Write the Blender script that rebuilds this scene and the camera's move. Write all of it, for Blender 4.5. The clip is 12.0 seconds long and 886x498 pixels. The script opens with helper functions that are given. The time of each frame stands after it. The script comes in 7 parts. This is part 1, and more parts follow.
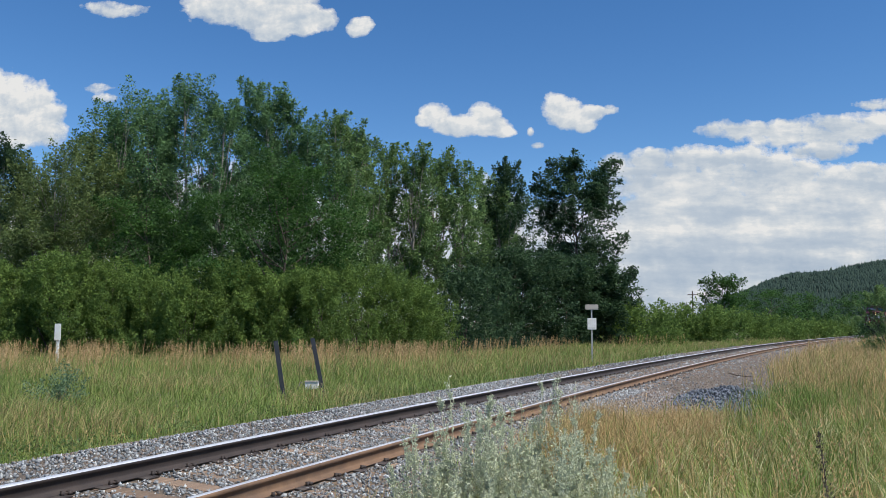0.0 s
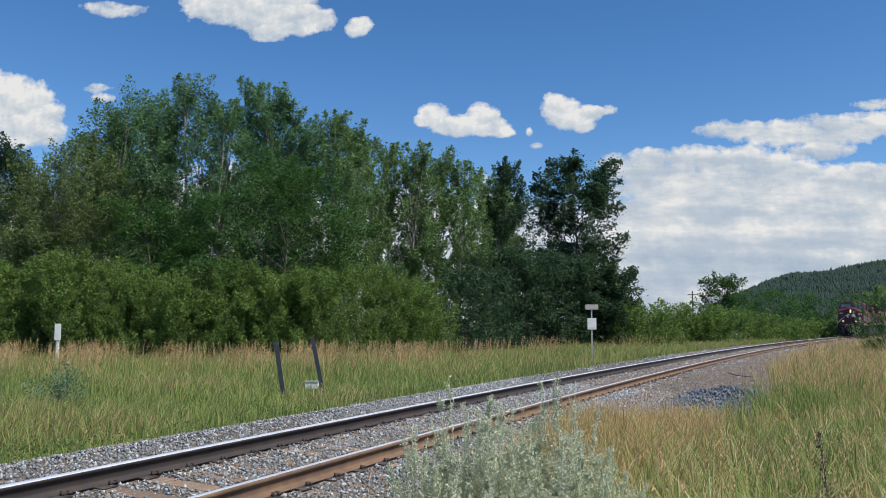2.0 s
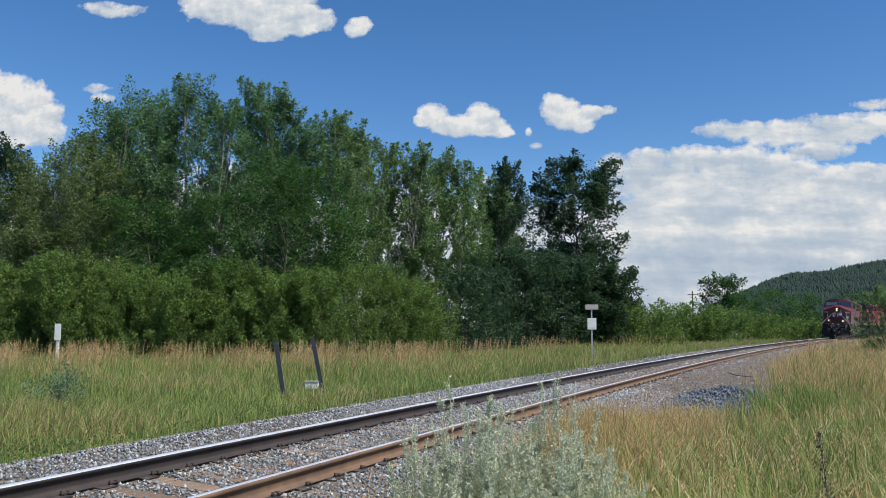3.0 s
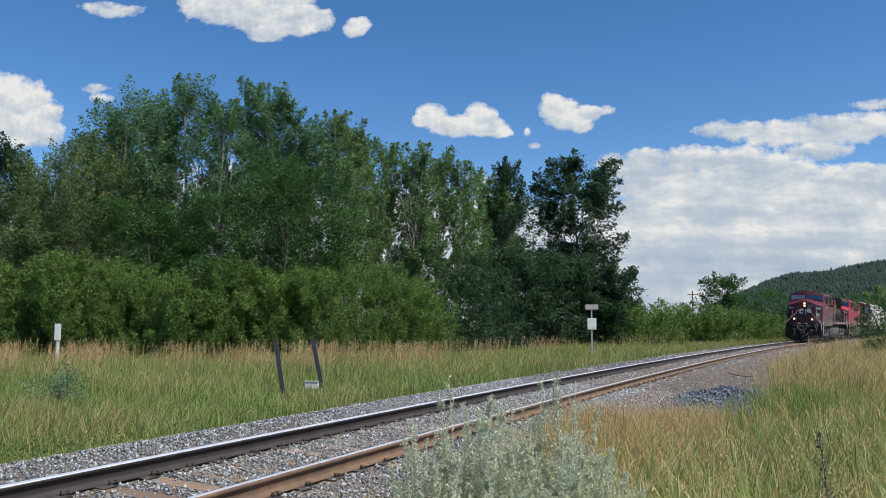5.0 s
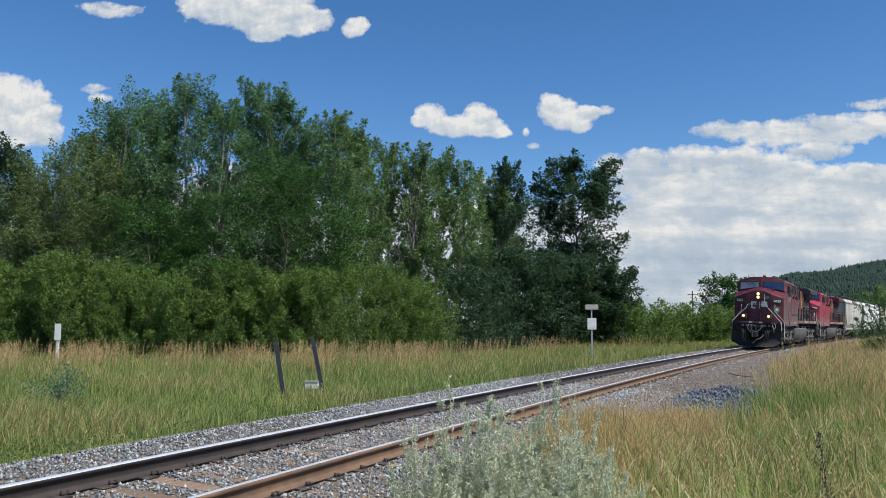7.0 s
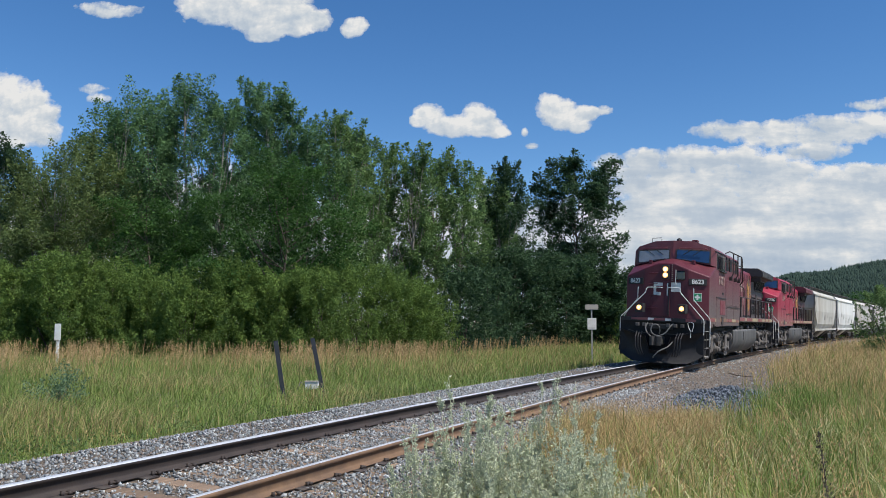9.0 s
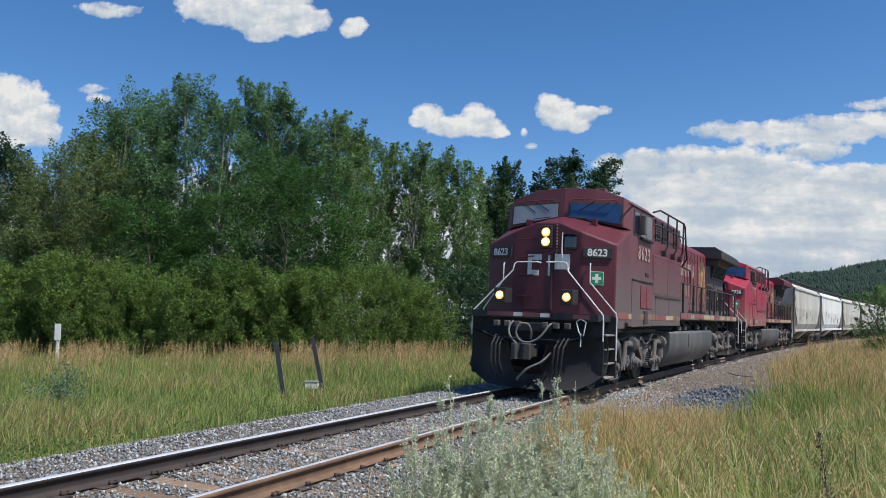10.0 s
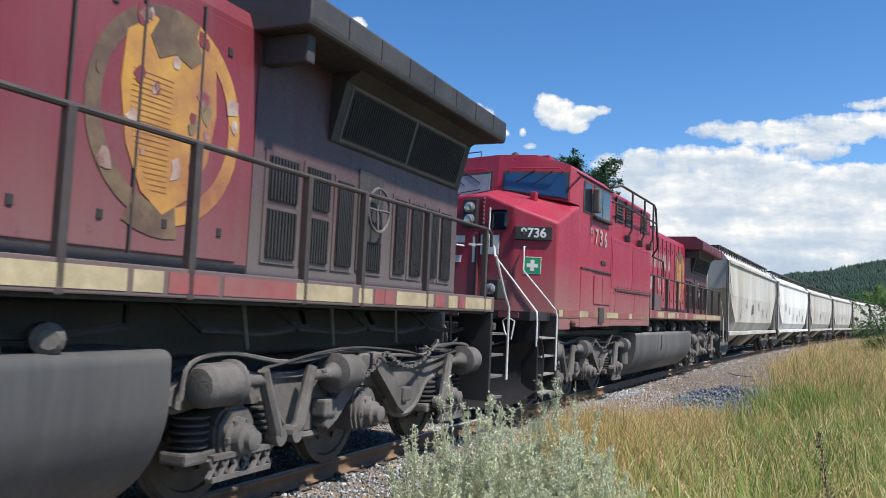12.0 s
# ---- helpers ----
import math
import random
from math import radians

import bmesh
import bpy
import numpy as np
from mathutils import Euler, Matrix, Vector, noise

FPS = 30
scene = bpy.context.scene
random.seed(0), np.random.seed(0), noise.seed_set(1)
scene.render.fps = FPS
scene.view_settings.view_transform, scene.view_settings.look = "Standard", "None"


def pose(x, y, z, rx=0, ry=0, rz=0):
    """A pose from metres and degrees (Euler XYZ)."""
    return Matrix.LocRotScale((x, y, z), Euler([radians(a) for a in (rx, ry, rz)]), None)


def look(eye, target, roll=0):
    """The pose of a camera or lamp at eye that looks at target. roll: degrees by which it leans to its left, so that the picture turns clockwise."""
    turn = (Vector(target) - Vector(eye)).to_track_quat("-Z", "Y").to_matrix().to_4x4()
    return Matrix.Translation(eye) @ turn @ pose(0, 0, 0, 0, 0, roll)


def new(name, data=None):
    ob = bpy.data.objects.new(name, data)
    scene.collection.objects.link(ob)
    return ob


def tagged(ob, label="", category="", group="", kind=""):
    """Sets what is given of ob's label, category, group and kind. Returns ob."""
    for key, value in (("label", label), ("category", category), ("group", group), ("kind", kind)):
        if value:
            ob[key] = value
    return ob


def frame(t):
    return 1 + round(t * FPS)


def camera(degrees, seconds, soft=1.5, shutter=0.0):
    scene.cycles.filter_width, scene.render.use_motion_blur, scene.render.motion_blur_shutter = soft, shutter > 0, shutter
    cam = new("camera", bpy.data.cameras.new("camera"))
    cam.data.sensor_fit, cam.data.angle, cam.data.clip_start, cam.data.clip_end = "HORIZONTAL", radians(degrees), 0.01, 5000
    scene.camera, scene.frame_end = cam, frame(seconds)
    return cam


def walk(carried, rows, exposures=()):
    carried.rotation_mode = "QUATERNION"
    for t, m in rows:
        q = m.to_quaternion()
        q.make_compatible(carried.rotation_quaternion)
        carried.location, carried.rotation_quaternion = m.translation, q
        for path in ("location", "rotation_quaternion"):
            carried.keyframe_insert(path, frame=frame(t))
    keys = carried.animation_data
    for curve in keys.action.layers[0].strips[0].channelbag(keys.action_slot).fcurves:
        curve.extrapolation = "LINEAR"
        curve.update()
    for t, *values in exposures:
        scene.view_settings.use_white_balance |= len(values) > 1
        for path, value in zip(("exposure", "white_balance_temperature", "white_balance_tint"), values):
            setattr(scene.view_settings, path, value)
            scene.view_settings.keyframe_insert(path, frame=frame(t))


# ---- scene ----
# ---------------------------------------------------------------- camera
cam = camera(57.67, 12.0, soft=0.75, shutter=0.05)
CAM_POSE = Matrix.Translation((0, 0, 1.397)) @ pose(0, 0, 0, 90 + 5.327, 0, 0) @ pose(0, 0, 0, 0, 0, 0.268)
walk(cam, [(0.0, CAM_POSE), (12.0, CAM_POSE)], exposures=[(0.0, 0.33), (9.5, 0.33), (10.8, 0.42), (11.5, 0.60), (12.0, 0.66)])

# ---------------------------------------------------------------- world and sun
SUN_AZ, SUN_EL = radians(124), radians(56)      # clockwise from +Y, above the horizon
world = bpy.data.worlds.new("sky")
scene.world = world
world.use_nodes = True
wn = world.node_tree
wbg = next(n for n in wn.nodes if n.type == "BACKGROUND")
sky = wn.nodes.new("ShaderNodeTexSky")
sky.sky_type = "NISHITA"
sky.sun_disc = False
sky.sun_elevation, sky.sun_rotation = SUN_EL, SUN_AZ
sky.altitude = 1200
sky.air_density, sky.dust_density, sky.ozone_density = 1.0, 0.15, 3.0
deep = wn.nodes.new("ShaderNodeHueSaturation")
deep.inputs["Hue"].default_value, deep.inputs["Saturation"].default_value = 0.503, 1.25
wn.links.new(sky.outputs[0], deep.inputs["Color"])
wn.links.new(deep.outputs[0], wbg.inputs[0])
wbg.inputs[1].default_value = 0.107
sun_data = bpy.data.lights.new("sun", "SUN")
sun_data.energy, sun_data.angle, sun_data.color = 4.4, radians(2), (1.0, 0.95, 0.87)
sun = new("sun", sun_data)
sun.matrix_world = look(Vector((math.sin(SUN_AZ) * math.cos(SUN_EL), math.cos(SUN_AZ) * math.cos(SUN_EL), math.sin(SUN_EL))) * 80, (0, 0, 0))

# ---------------------------------------------------------------- track line
RNG = np.random.default_rng(7)
STEP = 0.5
S_TAB = np.arange(-60, 420, STEP)
_sc = np.clip(S_TAB, None, 150)
TH_TAB = 1.14831 - 0.0022059 * _sc + 2.3078e-5 * _sc ** 2 / 2 - 2.6165e-7 * np.clip(_sc, 0, None) ** 3 / 6
TH_TAB = TH_TAB + np.where(S_TAB > 150, (S_TAB - 150) * -0.0017, 0)
_dx, _dy = np.cos(TH_TAB), np.sin(TH_TAB)
X_TAB = np.concatenate([[0], np.cumsum((_dx[1:] + _dx[:-1]) / 2 * STEP)])
Y_TAB = np.concatenate([[0], np.cumsum((_dy[1:] + _dy[:-1]) / 2 * STEP)])
X_TAB += -4.2332 - X_TAB[120]
Y_TAB += 3.8362 - Y_TAB[120]
BANK = 0.04528                                   # superelevation of the curve


def on_track(s, lat=0.0, z=0.0):
    """World points beside the track: s metres along it, lat metres towards the camera's side, z over the rails' plane."""
    s, lat, z = np.broadcast_arrays(np.asarray(s, float), lat, z)
    th = np.interp(s, S_TAB, TH_TAB)
    out = lat * math.cos(BANK) + z * math.sin(BANK)
    return np.stack([np.interp(s, S_TAB, X_TAB) + np.sin(th) * out, np.interp(s, S_TAB, Y_TAB) - np.cos(th) * out, z * math.cos(BANK) - lat * math.sin(BANK)], -1)


def to_track(x, y):
    """(s, lat) of world points."""
    x, y = np.asarray(x, float), np.asarray(y, float)
    flat_x, flat_y = x.ravel(), y.ravel()
    s, lat = np.empty(flat_x.size), np.empty(flat_x.size)
    for a in range(0, flat_x.size, 4000):
        cx, cy = flat_x[a:a + 4000, None], flat_y[a:a + 4000, None]
        i = np.argmin((cx - X_TAB) ** 2 + (cy - Y_TAB) ** 2, 1)
        ex, ey = cx[:, 0] - X_TAB[i], cy[:, 0] - Y_TAB[i]
        s[a:a + 4000] = S_TAB[i] + ex * np.cos(TH_TAB[i]) + ey * np.sin(TH_TAB[i])
        lat[a:a + 4000] = ex * np.sin(TH_TAB[i]) - ey * np.cos(TH_TAB[i])
    return s.reshape(x.shape), lat.reshape(x.shape)


def wave(x, y, k, seed=0):
    """A cheap smooth noise in -1..1."""
    return (np.sin(x * k + seed) * np.cos(y * k * 1.3 + seed * 2.1) + np.sin((x * 0.6 + y * 0.8) * k * 2.3 + seed * 3.7) * 0.5 + np.sin((x * 0.9 - y * 0.5) * k * 4.1 + seed) * 0.3) / 1.8


def ground_z(x, y):
    s, lat = to_track(x, y)
    top = -0.20 - lat * math.sin(BANK)
    far = -0.58 + 0.06 * wave(x, y, 0.35, 1)
    near = -0.38 + 0.26 * np.clip((lat - 5) / 8, 0, 1) + 0.05 * wave(x, y, 0.5, 4)
    f = np.clip((-lat - 2.2) / 2.2, 0, 1)
    n = np.clip((lat - 1.75) / 1.0, 0, 1)
    z = np.where(lat < 0, top * (1 - f) + far * f, top * (1 - n) + near * n)
    out = np.hypot(x, y)
    return z * np.clip((900 - out) / 500, 0, 1) + -0.5 * (1 - np.clip((900 - out) / 500, 0, 1))


# ---------------------------------------------------------------- materials
def nodes_of(name):
    m = bpy.data.materials.new(name)
    m.use_nodes = True
    t = m.node_tree
    return m, t, next(n for n in t.nodes if n.type == "BSDF_PRINCIPLED")


def rgb(c):
    return (c[0], c[1], c[2], 1.0)


def ramp(t, fac, stops):
    r = t.nodes.new("ShaderNodeValToRGB")
    e = r.color_ramp.elements
    e[0].position, e[0].color = stops[0][0], rgb(stops[0][1])
    e[1].position, e[1].color = stops[-1][0], rgb(stops[-1][1])
    for p, c in stops[1:-1]:
        k = e.new(p)
        k.color = rgb(c)
    t.links.new(fac, r.inputs[0])
    return r.outputs[0]


def noise_tex(t, scale, detail=4.0, stretch=None, rough=0.6):
    n = t.nodes.new("ShaderNodeTexNoise")
    n.inputs["Scale"].default_value, n.inputs["Detail"].default_value, n.inputs["Roughness"].default_value = scale, detail, rough
    co = t.nodes.new("ShaderNodeTexCoord")
    src = co.outputs["Object"]
    if stretch:
        mp = t.nodes.new("ShaderNodeMapping")
        mp.inputs["Scale"].default_value = stretch
        t.links.new(src, mp.inputs["Vector"])
        src = mp.outputs[0]
    t.links.new(src, n.inputs["Vector"])
    return n.outputs[0]


def mix_rgb(t, fac, a, b, mode="MIX"):
    m = t.nodes.new("ShaderNodeMix")
    m.data_type, m.blend_type = "RGBA", mode
    for s, v in ((m.inputs[0], fac), (m.inputs[6], a), (m.inputs[7], b)):
        if isinstance(v, (int, float)):
            s.default_value = v
        elif isinstance(v, tuple):
            s.default_value = rgb(v)
        else:
            t.links.new(v, s)
    return m.outputs[2]


def surf(name, c1, c2, scale=3.0, rough=0.6, metal=0.0, bump=0.0, grime=None, grime_amount=0.4, stretch=None, vary=0.0, spec=0.5):
    """A surface with two colours mixed by coarse and fine noise, grime in patches, a fine relief and a random tone for each object."""
    m, t, b = nodes_of(name)
    big, fine = noise_tex(t, scale, 5, stretch), noise_tex(t, scale * 14, 3, stretch)
    col = ramp(t, big, [(0.35, c1), (0.65, c2)])
    col = mix_rgb(t, 0.35, col, ramp(t, fine, [(0.3, c1), (0.7, c2)]))
    if grime:
        g = noise_tex(t, scale * 0.6, 8, stretch, 0.7)
        f = ramp(t, g, [(0.5 - grime_amount * 0.25, (0, 0, 0)), (0.72, (grime_amount * 1.6,) * 3)])
        col = mix_rgb(t, f, col, grime)
    if vary:
        oi = t.nodes.new("ShaderNodeObjectInfo")
        f = ramp(t, oi.outputs["Random"], [(0.0, (1 - vary,) * 3), (1.0, (1 + vary,) * 3)])
        col = mix_rgb(t, 1.0, col, f, "MULTIPLY")
    t.links.new(col, b.inputs["Base Color"])
    rr = ramp(t, fine, [(0.3, (max(rough - 0.1, 0.03),) * 3), (0.7, (min(rough + 0.12, 1),) * 3)])
    t.links.new(rr, b.inputs["Roughness"])
    b.inputs["Metallic"].default_value = metal
    b.inputs["Specular IOR Level"].default_value = spec
    if bump:
        bp = t.nodes.new("ShaderNodeBump")
        bp.inputs["Strength"].default_value, bp.inputs["Distance"].default_value = 0.6, bump
        t.links.new(fine, bp.inputs["Height"])
        t.links.new(bp.outputs[0], b.inputs["Normal"])
    return m


def leafy(name, c1, c2, c3=None, through_light=0.3, rough=0.55):
    """Leaves or blades: tone random by piece, some light through them; c3 is the colour towards a dry tip."""
    m, t, b = nodes_of(name)
    geo = t.nodes.new("ShaderNodeNewGeometry")
    col = ramp(t, geo.outputs["Random Per Island"], [(0.0, c1), (1.0, c2)])
    col = mix_rgb(t, ramp(t, noise_tex(t, 0.35, 3), [(0.35, (0, 0, 0)), (0.65, (0.45,) * 3)]), col, tuple(v * 0.7 for v in c1))
    if c3:
        at = t.nodes.new("ShaderNodeAttribute")
        at.attribute_name = "dry"
        col = mix_rgb(t, at.outputs["Fac"], col, ramp(t, geo.outputs["Random Per Island"], [(0.0, c3), (1.0, tuple(v * 0.62 for v in c3))]))
    t.links.new(col, b.inputs["Base Color"])
    b.inputs["Roughness"].default_value = rough
    b.inputs["Specular IOR Level"].default_value = 0.15
    tr = t.nodes.new("ShaderNodeBsdfTranslucent")
    t.links.new(col, tr.inputs["Color"])
    mx = t.nodes.new("ShaderNodeMixShader")
    mx.inputs[0].default_value = through_light
    out = next(n for n in t.nodes if n.type == "OUTPUT_MATERIAL")
    t.links.new(b.outputs[0], mx.inputs[1])
    t.links.new(tr.outputs[0], mx.inputs[2])
    t.links.new(mx.outputs[0], out.inputs["Surface"])
    return m


def glow(name, c, strength):
    m, t, b = nodes_of(name)
    b.inputs["Base Color"].default_value = rgb(c)
    b.inputs["Emission Color"].default_value = rgb(c)
    b.inputs["Emission Strength"].default_value = strength
    return m


M_SOIL = surf("soil and thatch", (0.10, 0.085, 0.045), (0.16, 0.15, 0.07), 0.6, 0.95, bump=0.03, grime=(0.06, 0.08, 0.03), grime_amount=0.6)
M_BED = surf("ballast bed", (0.076, 0.066, 0.056), (0.150, 0.131, 0.108), 9.0, 0.95, bump=0.04, grime=(0.20, 0.145, 0.10), grime_amount=0.55)
M_RUST = surf("rusty rail steel", (0.15, 0.088, 0.052), (0.23, 0.138, 0.080), 4.0, 0.8, bump=0.003, grime=(0.07, 0.05, 0.04))
M_GREASED = surf("dark greasy rail steel", (0.026, 0.020, 0.018), (0.050, 0.036, 0.030), 4.0, 0.65, bump=0.003)
M_POLISHED = surf("polished rail head", (0.66, 0.67, 0.69), (0.80, 0.81, 0.82), 5.0, 0.48, 0.55)
M_TIE = surf("weathered timber", (0.20, 0.135, 0.09), (0.30, 0.21, 0.14), 3.0, 0.9, bump=0.01, stretch=(1, 8, 8), grime=(0.07, 0.055, 0.045), vary=0.25)
M_BARK = surf("grey bark", (0.16, 0.145, 0.12), (0.30, 0.28, 0.25), 4.0, 0.95, bump=0.02, stretch=(1, 1, 0.3))
M_DARKBARK = surf("dark bark", (0.07, 0.055, 0.045), (0.13, 0.105, 0.085), 4.0, 0.95, bump=0.02, stretch=(1, 1, 0.3))
LEAF = {
    "dark": leafy("dark foliage", (0.034, 0.072, 0.038), (0.086, 0.152, 0.068), None, 0.4),
    "mid": leafy("poplar foliage", (0.072, 0.150, 0.068), (0.225, 0.375, 0.155), None, 0.45),
    "light": leafy("pale poplar foliage", (0.103, 0.183, 0.068), (0.237, 0.354, 0.125), None, 0.42),
    "olive": leafy("olive foliage", (0.105, 0.155, 0.058), (0.215, 0.280, 0.100), None, 0.42),
    "bright": leafy("green foliage", (0.036, 0.090, 0.024), (0.092, 0.190, 0.046), None, 0.42, 0.7),
    "bush": leafy("hedge foliage", (0.095, 0.165, 0.042), (0.215, 0.315, 0.080), None, 0.42, 0.75),
    "sage_green": leafy("blue-green weed leaves", (0.10, 0.17, 0.09), (0.20, 0.29, 0.17), None, 0.3, 0.7),
    "weed": leafy("low weed leaves", (0.12, 0.19, 0.06), (0.24, 0.33, 0.12), None, 0.35, 0.7),
    "sage": leafy("silvery wormwood leaves", (0.54, 0.57, 0.40), (0.78, 0.81, 0.62), None, 0.45, 0.8),
}
M_GRASS = leafy("meadow grass", (0.108, 0.200, 0.042), (0.31, 0.425, 0.105), (0.58, 0.44, 0.22), 0.35)
M_NEARGRASS = leafy("verge grass", (0.085, 0.17, 0.035), (0.31, 0.43, 0.10), (0.78, 0.53, 0.27), 0.35)
M_STRAND = leafy("pale grass strands", (0.36, 0.44, 0.16), (0.52, 0.58, 0.26), (0.80, 0.70, 0.42), 0.35)
M_SEED = leafy("dry seed heads", (0.46, 0.30, 0.14), (0.72, 0.52, 0.28), None, 0.25, 0.8)


def stone_material(name, tones, fleck=((0.10, 0.107, 0.11), (0.38, 0.395, 0.40))):
    m, t, b = nodes_of(name)
    geo = t.nodes.new("ShaderNodeNewGeometry")
    n = len(tones)
    col = ramp(t, geo.outputs["Random Per Island"], [(i / (n - 1), c) for i, c in enumerate(tones)])
    col = mix_rgb(t, 0.35, col, ramp(t, noise_tex(t, 40, 4), [(0.3, fleck[0]), (0.7, fleck[1])]))
    t.links.new(col, b.inputs["Base Color"])
    b.inputs["Roughness"].default_value = 0.85
    return m


M_STONE = stone_material("crushed stone", [(0.040, 0.047, 0.052), (0.180, 0.205, 0.22), (0.090, 0.106, 0.118), (0.40, 0.43, 0.44), (0.20, 0.155, 0.115), (0.080, 0.096, 0.106), (0.66, 0.68, 0.67), (0.060, 0.068, 0.082)])
M_DUSTY = stone_material("dusty brown gravel", [(0.172, 0.138, 0.112), (0.284, 0.232, 0.189), (0.215, 0.181, 0.155), (0.344, 0.284, 0.232), (0.155, 0.146, 0.146)], ((0.12, 0.085, 0.06), (0.36, 0.27, 0.195)))
M_BLUESTONE = stone_material("fresh dark stone", [(0.035, 0.045, 0.06), (0.14, 0.165, 0.20), (0.05, 0.062, 0.085), (0.34, 0.38, 0.43)], ((0.03, 0.04, 0.055), (0.24, 0.275, 0.32)))


# ---------------------------------------------------------------- mesh helpers
def np_mesh(name, verts, tris, material, attrs=None, smooth=False):
    """A mesh from arrays of points and triangles (or quads)."""
    me = bpy.data.meshes.new(name)
    k = tris.shape[1]
    me.vertices.add(len(verts))
    me.vertices.foreach_set("co", np.ascontiguousarray(verts, np.float32).ravel())
    me.loops.add(tris.size)
    me.loops.foreach_set("vertex_index", np.ascontiguousarray(tris, np.int32).ravel())
    me.polygons.add(len(tris))
    me.polygons.foreach_set("loop_start", np.arange(0, tris.size, k, dtype=np.int32))
    if smooth:
        me.polygons.foreach_set("use_smooth", np.ones(len(tris), bool))
    for key, vals in (attrs or {}).items():
        a = me.attributes.new(key, "FLOAT", "POINT")
        a.data.foreach_set("value", np.ascontiguousarray(vals, np.float32))
    me.materials.append(material)
    me.update()
    me.validate()
    return me


def part(name, bm, material, parent=None, label="", smooth=False):
    """Links a bmesh as one mesh object under a thing or a part."""
    me = bpy.data.meshes.new(name)
    bmesh.ops.recalc_face_normals(bm, faces=bm.faces)
    if smooth:
        for f in bm.faces:
            f.smooth = True
    bm.to_mesh(me)
    bm.free()
    if smooth:
        me.set_sharp_from_angle(angle=radians(38))
    for m in (material if isinstance(material, (list, tuple)) else [material]):
        me.materials.append(m)
    ob = new(name, me)
    if parent:
        ob.parent = parent
    if label:
        tagged(ob, label)
    return ob


def share(ob, m, parent):
    """Another object on the same mesh, at the pose m under parent."""
    o = new(ob.name, ob.data)
    o.parent, o.matrix_basis = parent, m
    return o


def box(bm, x0, x1, y0, y1, z0, z1, bevel=0.0, m=None):
    vs = [bm.verts.new(p) for p in ((x0, y0, z0), (x1, y0, z0), (x1, y1, z0), (x0, y1, z0), (x0, y0, z1), (x1, y0, z1), (x1, y1, z1), (x0, y1, z1))]
    fs = [bm.faces.new([vs[i] for i in q]) for q in ((3, 2, 1, 0), (4, 5, 6, 7), (0, 1, 5, 4), (1, 2, 6, 5), (2, 3, 7, 6), (3, 0, 4, 7))]
    if bevel:
        es = list({e for f in fs for e in f.edges})
        r = bmesh.ops.bevel(bm, geom=es, offset=bevel, segments=2, affect="EDGES", profile=0.6)
        vs = list({v for f in r["faces"] for v in f.verts})
    if m is not None:
        bmesh.ops.transform(bm, matrix=m, verts=[v for v in vs if v.is_valid])
    return bm


def prism(bm, outline, a, b, axis="y"):
    """An outline of (u, v) pairs drawn out from a to b along an axis: for y they are (x, z), for x (y, z), for z (x, y)."""
    def at(u, v, w):
        return {"y": (u, w, v), "x": (w, u, v), "z": (u, v, w)}[axis]
    p = [bm.verts.new(at(u, v, a)) for u, v in outline]
    q = [bm.verts.new(at(u, v, b)) for u, v in outline]
    bm.faces.new(p)
    bm.faces.new(q[::-1])
    for i in range(len(p)):
        j = (i + 1) % len(p)
        bm.faces.new((p[i], p[j], q[j], q[i]))
    return bm


def tube(bm, pts, r, n=8, r_end=None):
    """A round bar along points."""
    pts = [Vector(p) for p in pts]
    rings = []
    for i, p in enumerate(pts):
        d = (pts[min(i + 1, len(pts) - 1)] - pts[max(i - 1, 0)]).normalized()
        a = d.orthogonal().normalized() if i == 0 else (rings[-1][1] - d * rings[-1][1].dot(d)).normalized()
        b = d.cross(a)
        rr = r if r_end is None else r + (r_end - r) * i / (len(pts) - 1)
        rings.append(([bm.verts.new(p + (a * math.cos(k * math.tau / n) + b * math.sin(k * math.tau / n)) * rr) for k in range(n)], a))
    for (u, _), (v, _) in zip(rings, rings[1:]):
        for k in range(n):
            bm.faces.new((u[k], u[(k + 1) % n], v[(k + 1) % n], v[k]))
    bm.faces.new(rings[0][0][::-1])
    bm.faces.new(rings[-1][0])
    return bm


def lathe(bm, profile, n=24, m=None):
    """A turned piece about the x axis: profile of (x, radius)."""
    rings = []
    new_verts = []
    for x, r in profile:
        ring = [bm.verts.new((x, r * math.cos(k * math.tau / n), r * math.sin(k * math.tau / n))) for k in range(n)]
        rings.append(ring)
        new_verts += ring
    for u, v in zip(rings, rings[1:]):
        for k in range(n):
            bm.faces.new((u[k], u[(k + 1) % n], v[(k + 1) % n], v[k]))
    bm.faces.new(rings[0][::-1])
    bm.faces.new(rings[-1])
    if m is not None:
        bmesh.ops.transform(bm, matrix=m, verts=new_verts)
    return bm


# ---------------------------------------------------------------- ground, one sheet to the horizon
def axis_steps(lo, hi, fine_lo, fine_hi, step):
    mid = list(np.arange(fine_lo, fine_hi, step))
    a, d = fine_hi, step
    while a < hi:
        mid.append(a)
        d *= 1.12
        a += d
    a, d = fine_lo, step
    while a > lo:
        d *= 1.12
        a -= d
        mid.insert(0, a)
    return np.array(mid)


